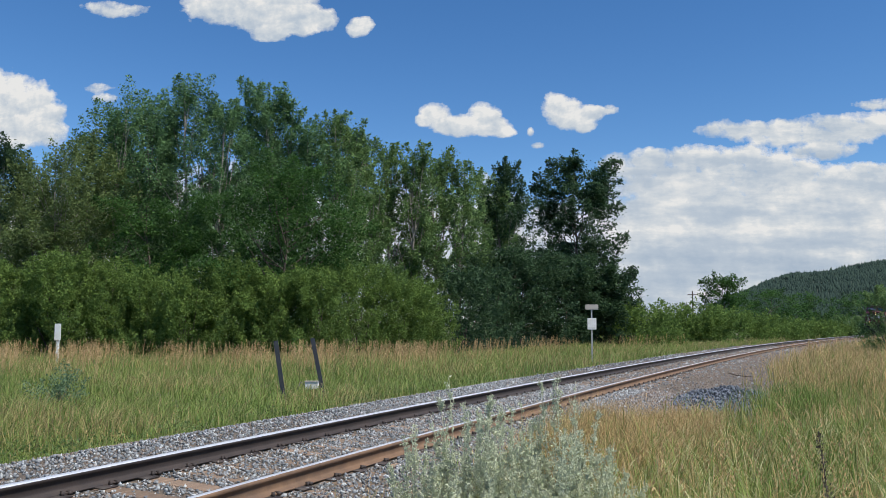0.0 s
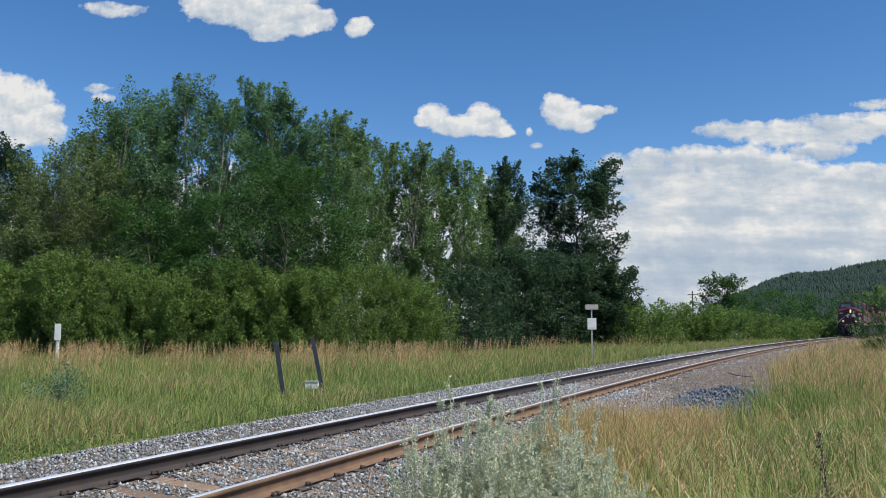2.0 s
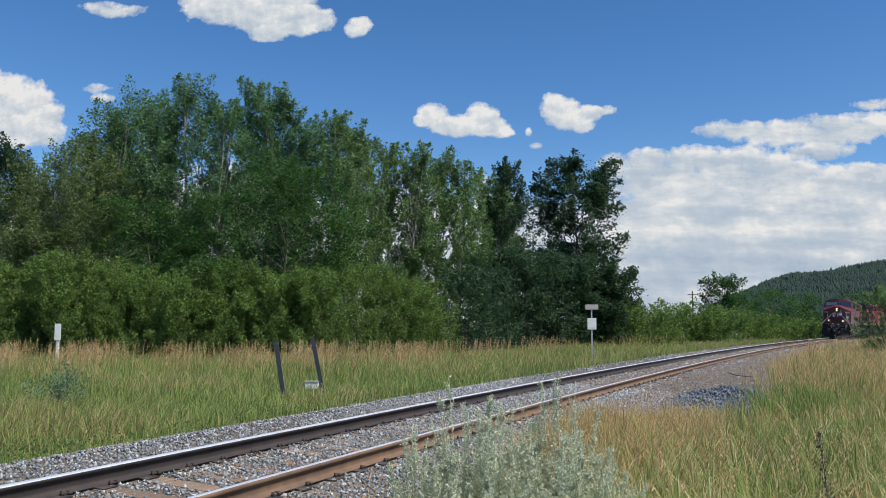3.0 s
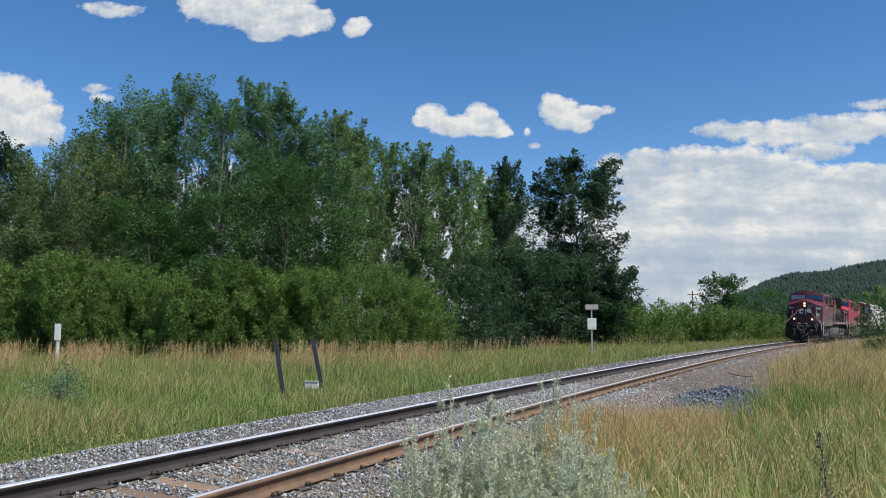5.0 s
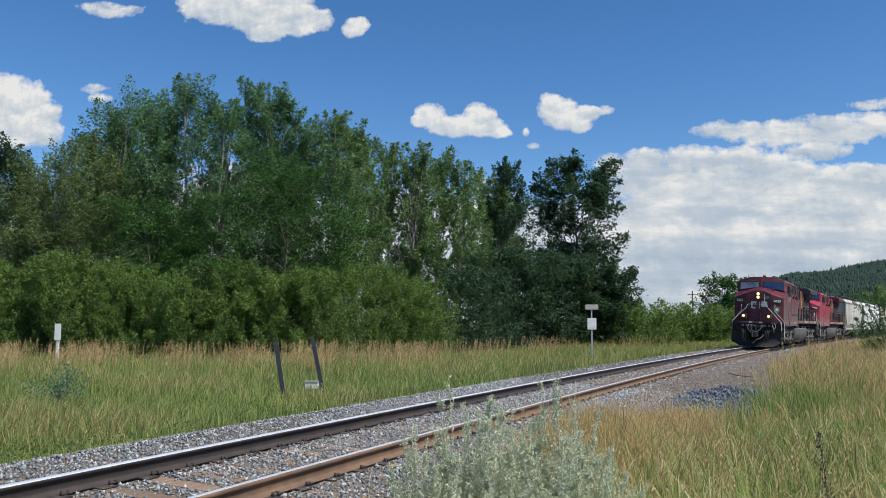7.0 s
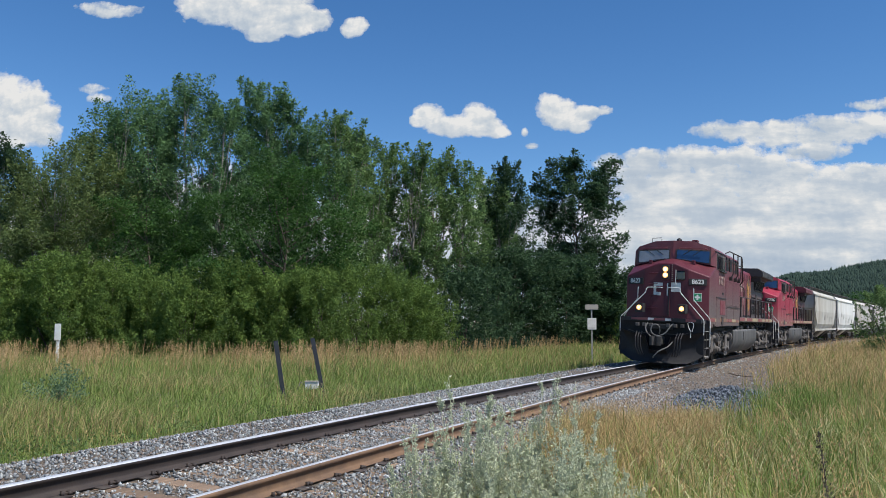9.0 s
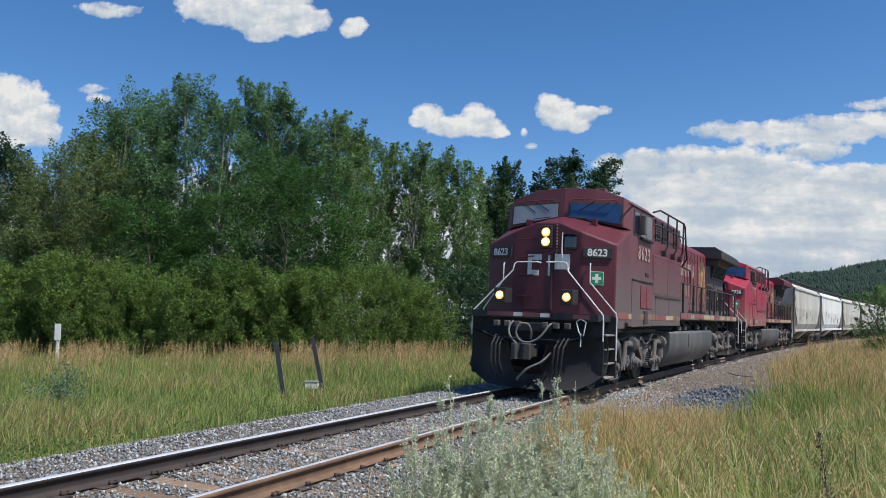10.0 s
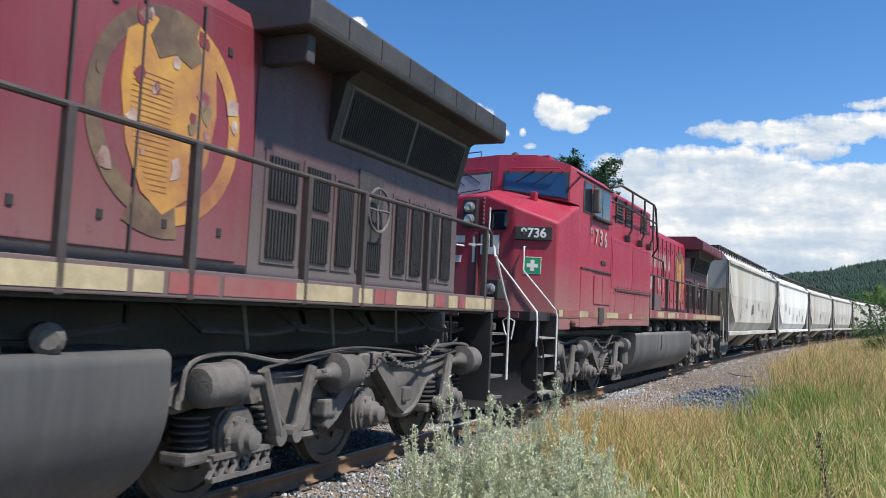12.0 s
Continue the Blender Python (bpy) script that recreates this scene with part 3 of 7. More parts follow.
def plant(name, kind, x, y, h, r, leaf, n_leaf, leaf_size, bark, label, category, n_clump=70, group="", low=0.10):
    """A tree or bush: leafy sprays on limbs, each spray an elongated tuft of leaves, with gaps between them."""
    z0 = float(ground_z(np.array([x]), np.array([y]))[0]) - 0.05
    root = new(name)
    root.location = (x, y, z0)
    tagged(root, label, category, group)
    u = RNG.uniform(0.02 if kind == "bush" else low, 0.97, n_clump)
    a = RNG.uniform(0, math.tau, n_clump)
    lump = 1 + 0.20 * np.sin(a * 2 + u * 7 + x) + 0.14 * np.sin(a * 5 - u * 13 + y)
    rad = profile_radius(kind, u) * r * np.sqrt(RNG.uniform(0.08, 1.0, n_clump)) * lump
    cen = np.stack([np.cos(a) * rad, np.sin(a) * rad, u * h], -1)
    out = np.stack([np.cos(a), np.sin(a), np.zeros(n_clump)], -1)
    # sprays: ascending on poplars and bushes, spreading on broad crowns
    rise, long, wide = {"poplar": (1.7, (0.65, 1.4), 0.48), "maple": (0.6, (0.7, 1.2), 0.68), "bush": (1.3, (0.5, 1.0), 0.46)}[kind]
    axis = out + np.array([0, 0, rise]) + RNG.normal(0, 0.45, (n_clump, 3))
    axis /= np.linalg.norm(axis, axis=1)[:, None]
    ln = RNG.uniform(long[0], long[1], n_clump) * np.clip(r / 2.4, 0.55, 1.5)
    which = RNG.choice(n_clump, n_leaf, p=ln ** 1.5 / np.sum(ln ** 1.5))
    k = RNG.uniform(-1, 1, n_leaf)
    girth = np.sqrt(np.clip(1 - k ** 2, 0, 1)) * np.where(k > 0, 1 - 0.35 * k, 1.0) * wide
    ball = units(n_leaf) * (RNG.random(n_leaf) ** 0.4)[:, None]
    stray = np.where(RNG.random(n_leaf) < 0.10, 1.7, 1.0)
    lc = cen[which] + (axis[which] * k[:, None] + ball * (girth * stray)[:, None] * (np.array([1, 1, 0.75]) if kind == "maple" else 1)) * ln[which][:, None]
    lc[:, 2] = np.maximum(lc[:, 2], 0.06)
    way = units(n_leaf) * np.array([1, 1, 0.7]) + axis[which] * 0.6 + np.array([0, 0, -0.35 if kind != "bush" else 0.2])
    way /= np.linalg.norm(way, axis=1)[:, None]
    v, f = slivers(lc, way, leaf_size * RNG.uniform(0.6, 1.4, n_leaf), 0.8, {"poplar": 1.2, "maple": 2.6, "bush": 1.4}[kind])
    crown = new("crown", np_mesh("crown", v, f, LEAF[leaf]))
    crown.parent = root
    # trunk and limbs reaching into the sprays
    if kind == "bush":
        ends = cen[RNG.choice(n_clump, 12)]
        paths = [np.stack([e * np.array([q * 0.6 + 0.1, q * 0.6 + 0.1, q]) for q in (0.0, 0.3, 0.65, 1.0)]) for e in ends]
        tv, tf = limb_tubes(paths, [0.045] * 12, [0.012] * 12, 5)
    else:
        tr = 0.008 * h + 0.04
        bend = RNG.normal(0, 0.05, (6, 2)) * r
        q = np.linspace(0, 1, 6)
        trunk = np.stack([bend[:, 0] * q * 2, bend[:, 1] * q * 2, q * h * 0.93], -1)
        paths, r0, r1 = [trunk], [tr], [0.02]
        for e in cen[RNG.choice(n_clump, min(30, n_clump), replace=False)]:
            zb = max(e[2] * RNG.uniform(0.5, 0.8), 0.05 * h)
            b = np.array([np.interp(zb, trunk[:, 2], trunk[:, 0]), np.interp(zb, trunk[:, 2], trunk[:, 1]), zb])
            paths.append(np.stack([b, b + (e - b) * np.array([0.4, 0.4, 0.3]), b + (e - b) * 0.75, e]))
            r0.append(tr * 0.42 * (1 - 0.6 * zb / h))
            r1.append(0.012)
        tv, tf = limb_tubes(paths, r0, r1, 6)
    t = new("trunk", np_mesh("trunk", tv, tf, bark, smooth=True))
    t.parent = root
    return root


# kind, x, y, height, crown radius, foliage
TREES = [
    ("poplar", -27.6, 50.1, 13.7, 1.8, "dark"),
    ("poplar", -22.9, 47.3, 13.0, 2.0, "olive"),
    ("poplar", -22.7, 55.6, 18.8, 2.5, "mid"),
    ("poplar", -18.4, 56.9, 20.3, 2.3, "mid"),
    ("poplar", -14.9, 54.0, 18.4, 1.7, "mid"),
    ("poplar", -13.9, 58.4, 20.6, 1.8, "mid"),
    ("poplar", -11.3, 57.5, 19.6, 1.8, "mid"),
    ("poplar", -8.0, 57.8, 17.5, 2.1, "light"),
    ("poplar", -6.0, 64.2, 17.6, 2.1, "light"),
    ("poplar", -2.3, 65.2, 16.8, 2.3, "light"),
    ("poplar", 1.4, 68.8, 17.1, 2.5, "light"),
    ("poplar", 6.0, 74.3, 17.6, 2.1, "dark"),
    ("maple", -17.6, 48.7, 9.8, 3.2, "bright"),
    ("maple", -9.7, 47.9, 11.7, 4.7, "bright"),
    ("maple", 13.6, 80.9, 19.2, 4.6, "dark"),
    ("maple", 6.4, 67.0, 8.4, 4.4, "dark"),
    ("maple", 11.2, 74.0, 8.2, 4.0, "dark"),
    ("maple", 15.6, 76.1, 7.5, 3.3, "dark"),
    ("maple", -23.7, 46.2, 7.5, 2.9, "olive"),
    ("poplar", -23.8, 57.5, 17.6, 2.2, "mid"),
    ("poplar", -21.9, 58.5, 19.6, 2.3, "mid"),
    ("poplar", -20.8, 57, 18.9, 2.2, "mid"),
    ("poplar", -17.2, 58, 19.5, 2.1, "mid"),
    ("poplar", -12.4, 57, 19.6, 1.9, "mid"),
    ("poplar", -9.7, 57, 16.9, 2.0, "mid"),
    ("poplar", -7.0, 60, 17.3, 2.1, "light"),
    ("poplar", -23.7, 53, 15.0, 1.9, "olive"),
    ("poplar", -4.4, 66, 17.2, 2.3, "light"),
    ("poplar", -0.6, 68, 16.8, 2.3, "light"),
    ("poplar", -25.8, 50, 12.5, 1.9, "olive"),
    ("poplar", 3.7, 74, 16.4, 2.3, "light"),
]
WORDS = {"dark": "dark green", "mid": "deep green", "light": "pale grey-green", "olive": "olive-green", "bright": "fresh green"}
for kind, x, y, h, r, leaf in TREES:
    if kind == "poplar":
        pale = leaf == "light"
        plant("poplar_tree", kind, x, y, h * (0.985 if pale else 0.965), r * (1.15 if pale else 1.3), leaf, 18000 if pale else 27000, 0.0025 * y, M_BARK, f"tall slender poplar with {WORDS[leaf]} leaves behind the hedge", "tree", 70 if pale else 110, "poplars behind the hedge", 0.28 if pale else 0.12)
    else:
        plant("broadleaf_tree", kind, x, y, h, r, leaf, int(12000 + 1450 * h * (r / 3)), 0.0028 * y, M_DARKBARK, f"broad {WORDS[leaf]} leafy tree standing among poplars", "tree", int(34 + 3.8 * h * r / 3), "", 0.03 if h < 10 else 0.14)
# x, y, height, radius
HEDGE = [(-25.0, 43.0, 5.6, 1.8), (-22.3, 42.2, 5.4, 1.7), (-19.6, 41.3, 5.8, 1.7), (-18.3, 43.4, 5.6, 1.8), (-15.7, 42.6, 5.1, 1.7), (-13.1, 41.7, 4.8, 1.7), (-11.5, 43.8, 5.6, 1.8), (-9.1, 43.6, 5.1, 1.8), (-6.9, 43.6, 5.1, 1.8), (-4.9, 47.1, 5.6, 2.0), (-2.5, 48.2, 5.0, 2.0), (-1.2, 49.6, 4.6, 1.6)]
for x, y, h, r in HEDGE:
    plant("hedge_bush", "bush", x, y, h * 0.93, r * 1.25, "bush", 29000, 0.097, M_DARKBARK, "dense green willow bush in a long hedge", "bush", 165, "bushes of the hedge")
FAR_BUSHES = [(1.2, 55, 6.6, 2.3, "dark"), (3.4, 61, 7.4, 2.5, "dark"), (12.2, 81, 5.6, 3.4, "dark"), (17.8, 83, 4.3, 2.9, "dark"), (18.7, 75, 3.9, 2.9, "bush"), (24.2, 85, 4.7, 3.6, "bush"), (27.2, 85, 3.8, 3.0, "bush"), (34.4, 95, 4.1, 3.7, "bush"), (40.7, 100, 3.1, 3.5, "bush"), (49.0, 110, 2.5, 3.9, "bush"), (73.2, 150, 4.3, 5.3, "light"), (65.2, 130, 2.2, 4.1, "bush")]
for x, y, h, r, leaf in FAR_BUSHES:
    plant("wild_bush", "bush", x, y, h * 0.82, r * 1.3, leaf, 9000, 0.10 + 0.0012 * y, M_DARKBARK, "rounded green bush at the meadow's far edge", "bush", 120, "bushes beyond the meadow")
for x, y, h, r, leaf in [(38.4, 110, 8.6, 3.2, "bright"), (56.7, 140, 8.0, 5.9, "bright"), (68.0, 150, 7.6, 5.8, "bright"), (89.0, 170, 8.8, 6.0, "bright")]:
    plant("valley_tree", "maple", x, y, h, r, leaf, 11000, 0.24, M_DARKBARK, "round green tree in the valley before the hill", "tree", 90)
plant("verge_bush", "bush", 23.5, 42, 3.9, 1.8, "light", 12000, 0.085, M_DARKBARK, "pale green leafy bush on the verge near the track", "bush", 60)


# ---------------------------------------------------------------- wormwood and weeds by the track
def ribbons(base, length, width, lean_way, droop, dry, seg=7):
    """Long arching blades: rise, then bow over to one side."""
    n = len(base)
    k = np.linspace(0, 1, seg)
    up = length[:, None] * (k - droop[:, None] * 0.55 * k ** 2.6)
    out = length[:, None] * (0.12 * k + droop[:, None] * 0.62 * k ** 2)
    p = base[:, None] + np.stack([lean_way[:, 0:1] * out, lean_way[:, 1:2] * out, up], -1)
    side = np.stack([-lean_way[:, 1], lean_way[:, 0], np.zeros(n)], -1)
    w = width[:, None, None] * np.clip(1.05 - k ** 2, 0.05, 1)[None, :, None] * 0.5
    v = np.stack([p - side[:, None] * w, p + side[:, None] * w], 2).reshape(n, -1, 3)
    q = np.array([t for i in range(seg - 1) for t in ((2 * i, 2 * i + 1, 2 * i + 3), (2 * i, 2 * i + 3, 2 * i + 2))])
    f = (q[None] + (np.arange(n) * 2 * seg)[:, None, None]).reshape(-1, 3)
    return v.reshape(-1, 3), f, np.repeat(dry, 2 * seg)


def build_arching_grass():
    n = 12500
    y = 3.6 + 9 * RNG.random(n) ** 1.3
    x = RNG.uniform(0.16, 0.62, n) * y
    s, lat = to_track(x, y)
    ok = (lat > 3.1) & ((lat > 5.0) | (s < 9) | (s > 22))
    x, y = x[ok], y[ok]
    n = len(x)
    a = RNG.uniform(0, math.tau, n)
    way = np.stack([np.cos(a), np.sin(a)], -1) + np.array([0.35, 0])
    way /= np.linalg.norm(way, axis=1)[:, None]
    patch = wave(x, y, 0.8, 2)
    g = ribbons(np.stack([x, y, ground_z(x, y) - 0.03], -1), RNG.uniform(0.35, 1.0, n), RNG.uniform(0.006, 0.015, n), way, RNG.uniform(0.25, 1.0, n), np.where(RNG.random(n) < 0.30 + 0.2 * patch, RNG.uniform(0.6, 0.95, n), RNG.uniform(0.05, 0.3, n)))
    tagged(new("arching_grass", np_mesh("arching_grass", g[0], g[1], M_NEARGRASS, {"dry": g[2]})), "long arching pale blades of verge grass", "grass", kind="stuff")
    # long pale strands bowing over the rest
    m = 1500
    y5 = 3.8 + 8 * RNG.random(m) ** 1.2
    x5 = RNG.uniform(0.2, 0.6, m) * y5
    s5, lat5 = to_track(x5, y5)
    ok = (lat5 > 3.8) & ((lat5 > 5.0) | (s5 < 9) | (s5 > 22))
    x5, y5 = x5[ok], y5[ok]
    m = len(x5)
    a5 = RNG.uniform(0, math.tau, m)
    g = ribbons(np.stack([x5, y5, ground_z(x5, y5) - 0.03], -1), RNG.uniform(0.6, 1.15, m), RNG.uniform(0.005, 0.010, m), np.stack([np.cos(a5), np.sin(a5)], -1), RNG.uniform(0.55, 1.15, m), RNG.uniform(0.45, 0.85, m), 9)
    tagged(new("pale_strands", np_mesh("pale_strands", g[0], g[1], M_STRAND, {"dry": g[2]})), "long pale grass strands bowing over the verge", "grass", kind="stuff")
    # golden straw bowing over beside the rail
    m = 5200
    s3, lat3 = RNG.uniform(6.6, 13.0, m), 2.0 + 2.0 * RNG.random(m)
    p3 = on_track(s3, lat3)
    tuft = wave(p3[:, 0], p3[:, 1], 2.6, 5) * 1.4 + 0.5
    ok = (tuft > RNG.random(m) * 0.9) & (lat3 > np.interp(s3, [6, 11, 13, 15], [2.2, 2.0, 2.9, 3.8]))
    p3, m = p3[ok], int(ok.sum())
    a3 = RNG.uniform(0, math.tau, m)
    way = np.stack([np.cos(a3), np.sin(a3)], -1)
    g = ribbons(np.stack([p3[:, 0], p3[:, 1], ground_z(p3[:, 0], p3[:, 1]) - 0.03], -1), RNG.uniform(0.3, 0.8, m) * np.interp(s3[ok], [8, 11, 13], [1.0, 0.8, 0.6]), RNG.uniform(0.004, 0.009, m), way, RNG.uniform(0.3, 1.0, m), np.where(RNG.random(m) < 0.85, RNG.uniform(0.75, 1.0, m), 0.15))
    tagged(new("golden_straw", np_mesh("golden_straw", g[0], g[1], M_NEARGRASS, {"dry": g[2]})), "golden dry straw bowing over beside the rail", "grass", kind="stuff")
    # tall straw stems with loose feathery heads
    m = 420
    y2 = 4.6 + 13 * RNG.random(m) ** 1.1
    x2 = RNG.uniform(0.22, 0.60, m) * y2
    s2, lat2 = to_track(x2, y2)
    ok = (lat2 > 4.4) | ((s2 < 9.5) & (lat2 > 2.6))
    x2, y2 = x2[ok], y2[ok]
    m = len(x2)
    a2 = RNG.uniform(0, math.tau, m)
    st = ribbons(np.stack([x2, y2, ground_z(x2, y2) - 0.03], -1), RNG.uniform(0.6, 1.0, m), np.full(m, 0.0045), np.stack([np.cos(a2), np.sin(a2)], -1), RNG.uniform(0.05, 0.4, m), np.ones(m))
    hd = seed_heads(st[0].reshape(m, -1, 3)[:, -1], RNG.uniform(0.09, 0.17, m))
    v, f, _ = merge(st[:2], hd)
    tagged(new("straw_stems", np_mesh("straw_stems", v, f, M_SEED)), "tall straw stems with feathery heads on the verge", "grass", kind="stuff")
    # lush green tufts
    groups = []
    for cx, cy, r in ((6.4, 14.6, 0.9), (4.6, 10.6, 0.6), (3.2, 7.0, 0.7), (4.3, 8.6, 0.8), (7.6, 17.5, 1.0), (1.6, 5.6, 0.4), (5.6, 11.0, 0.7)):
        m = 1100
        bx_, by_ = cx + RNG.normal(0, r * 0.5, m), cy + RNG.normal(0, r * 0.5, m)
        a = RNG.uniform(0, math.tau, m)
        groups.append(ribbons(np.stack([bx_, by_, ground_z(bx_, by_) - 0.03], -1), RNG.uniform(0.35, 0.8, m), RNG.uniform(0.006, 0.012, m), np.stack([np.cos(a), np.sin(a)], -1), RNG.uniform(0.1, 0.7, m), np.clip(RNG.normal(0.03, 0.1, m), 0, 1), 5))
    v, f, d = merge(*groups)
    tagged(new("green_tufts", np_mesh("green_tufts", v, f, M_NEARGRASS, {"dry": d})), "lush green grass tufts among dry straw", "grass", kind="stuff")


build_arching_grass()


def wormwood(x, y, h, r, stems):
    """A silvery plant: upright stems with side twigs, all set with small downy leaves."""
    z0 = float(ground_z(np.array([x]), np.array([y]))[0]) - 0.03
    root = new("wormwood_plant")
    root.location = (x, y, z0)
    tagged(root, "silvery grey-green wormwood plant growing on the track verge", "plant", "wormwood on the verge")
    paths, r0, r1, lc, lw, ls = [], [], [], [], [], []
    for k in range(stems):
        a, d = RNG.uniform(0, math.tau), math.sqrt(RNG.random()) * r
        hh = h * 1.13 * RNG.uniform(0.58, 1.0) * (1 - 0.2 * d / r)
        b0 = np.array([math.cos(a) * d * 0.45, math.sin(a) * d * 0.45, 0])
        top = np.array([math.cos(a) * d * 1.15, math.sin(a) * d * 1.15, hh])
        mid = (b0 + top) / 2 + RNG.normal(0, 0.02, 3)
        t = np.linspace(0, 1, 8)[:, None]
        path = (1 - t) ** 2 * b0 + 2 * t * (1 - t) * mid + t ** 2 * top
        paths.append(path)
        r0.append(0.005)
        r1.append(0.0018)
        # side twigs, shorter towards the tip
        for j in range(22):
            u = RNG.uniform(0.15, 0.98)
            c = np.array([np.interp(u, t[:, 0], path[:, i]) for i in range(3)])
            aa = RNG.uniform(0, math.tau)
            ln = (0.04 + 0.15 * (1 - u)) * RNG.uniform(0.6, 1.3)
            e = c + np.array([math.cos(aa) * ln * 0.6, math.sin(aa) * ln * 0.6, ln * 0.9])
            paths.append(np.stack([c, (c + e) / 2 + np.array([0, 0, -0.006]), e]))
            r0.append(0.0022)
            r1.append(0.0012)
            m = 26
            v = RNG.random((m, 1))
            lc.append(c + (e - c) * v + RNG.normal(0, 0.008, (m, 3)))
            lw.append(units(m) + np.array([0, 0, 0.8]))
            ls.append(RNG.uniform(0.010, 0.024, m))
        m = 60
        u = RNG.uniform(0.15, 1.0, m)
        lc.append(np.stack([np.interp(u, t[:, 0], path[:, i]) for i in range(3)], -1) + RNG.normal(0, 0.010, (m, 3)))
        lw.append(units(m) + np.array([0, 0, 0.7]))
        ls.append(RNG.uniform(0.014, 0.034, m))
    lw = np.concatenate(lw)
    lw /= np.linalg.norm(lw, axis=1)[:, None]
    v, f = rhombs(np.concatenate(lc), lw, np.concatenate(ls), 0.5)
    o = new("foliage", np_mesh("foliage", v, f, LEAF["sage"]))
    o.parent = root
    tagged(o, kind="stuff")
    v, f = limb_tubes(paths, r0, r1, 4)
    o = new("stem", np_mesh("stem", v, f, LEAF["sage"]))
    o.parent = root
    tagged(o, kind="stuff")
    return root


for x, y, h, r, n in ((0.20, 6.2, 1.48, 0.26, 26), (0.56, 6.1, 1.32, 0.30, 30), (0.93, 6.2, 1.42, 0.25, 28), (-0.16, 6.0, 1.1, 0.26, 20), (1.24, 6.0, 1.0, 0.25, 20), (0.45, 5.5, 0.95, 0.40, 16), (0.95, 5.6, 0.95, 0.35, 14), (-0.1, 5.6, 0.85, 0.3, 12), (0.36, 5.9, 1.22, 0.3, 14), (0.76, 5.9, 1.15, 0.3, 14)):
    wormwood(x, y, h, r, int(n * 0.8))


def weed_stalk(x, y, h):
    root = new("dry_weed_stalk")
    root.location = (x, y, float(ground_z(np.array([x]), np.array([y]))[0]) - 0.03)
    tagged(root, "dried brown weed stalk standing in the verge grass", "plant")
    k = np.linspace(0, 1, 10)
    path = np.stack([0.05 * np.sin(k * 3), 0.02 * k, k * h], -1)
    v, f = limb_tubes([path], [0.006], [0.002], 5)
    o = new("stem", np_mesh("stem", v, f, M_DARKBARK))
    o.parent = root
    m = 420
    u = RNG.uniform(0.35, 1.0, m)
    c = np.stack([np.interp(u, k, path[:, i]) for i in range(3)], -1) + RNG.normal(0, 0.012, (m, 3))
    v, f = rhombs(c, units(m), RNG.uniform(0.008, 0.018, m), 0.8)
    o = new("seed_spike", np_mesh("seed_spike", v, f, M_DARKBARK))
    o.parent = root
    tagged(o, kind="stuff")


weed_stalk(2.30, 5.0, 1.15)
plant("meadow_weed", "bush", -8.95, 18.9, 0.75, 0.5, "sage_green", 2600, 0.045, M_DARKBARK, "blue-green leafy weed in the meadow grass", "plant", 30)


# ---------------------------------------------------------------- posts and signs along the line
M_POSTBLUE = surf("dark blue-black painted post", (0.014, 0.020, 0.034), (0.030, 0.038, 0.055), 5.0, 0.6, grime=(0.08, 0.075, 0.07))
M_SIGN = surf("weathered white sign sheet", (0.62, 0.63, 0.62), (0.76, 0.76, 0.74), 3.0, 0.55, grime=(0.4, 0.36, 0.3), grime_amount=0.3)
M_SIGNGREY = surf("grey sign board", (0.30, 0.28, 0.25), (0.40, 0.37, 0.33), 3.0, 0.7)
M_GALV = surf("galvanised steel", (0.34, 0.35, 0.35), (0.46, 0.46, 0.45), 8.0, 0.5, 0.6)


def zg(x, y):
    return float(ground_z(np.array([x]), np.array([y]))[0]) - 0.03


def leaning_post(x, y, top_dx, h):
    z = zg(x, y)
    root = new("steel_post")
    root.matrix_basis = Matrix.Translation((x, y, z - 0.1)) @ Matrix.Rotation(math.atan2(top_dx, h), 4, "Y")
    tagged(root, "leaning dark blue steel post beside the ballast", "post", "leaning posts")
    bm = bmesh.new()
    prism(bm, [(-0.055, -0.03), (0.055, -0.03), (0.055, -0.018), (0.012, -0.018), (0.012, 0.04), (-0.012, 0.04), (-0.012, -0.018), (-0.055, -0.018)], 0, h + 0.1, "z")
    part("shaft", bm, M_POSTBLUE, root)
    bm = bmesh.new()
    for k in range(7):
        box(bm, -0.016, 0.016, -0.036, -0.029, 0.5 + k * 0.15, 0.53 + k * 0.15)
    tagged(part("studs", bm, M_POSTBLUE, root), kind="stuff")


leaning_post(-3.86, 20.08, -0.26, 1.58)
leaning_post(-3.19, 22.17, -0.36, 1.66)


def junction_box(x, y):
    z = zg(x, y)
    root = new("junction_box")
    root.location = (x, y, z)
    tagged(root, "small white metal junction box near the posts", "box")
    part("case", box(bmesh.new(), -0.18, 0.18, -0.1, 0.1, 0.22, 0.42, 0.015), M_SIGN, root)
    part("lid", box(bmesh.new(), -0.2, 0.2, -0.12, 0.12, 0.42, 0.445, 0.008), M_SIGNGREY, root)
    for sx in (-0.14, 0.14):
        part("foot", box(bmesh.new(), sx - 0.02, sx + 0.02, -0.08, 0.08, -0.1, 0.22), M_SIGNGREY, root)
    part("cable", tube(bmesh.new(), [(-0.16, 0, 0.3), (-0.32, 0.02, 0.42), (-0.42, 0.02, 0.18), (-0.48, 0, -0.1)], 0.016, 6), M_BARK, root)


junction_box(-3.62, 22.6)


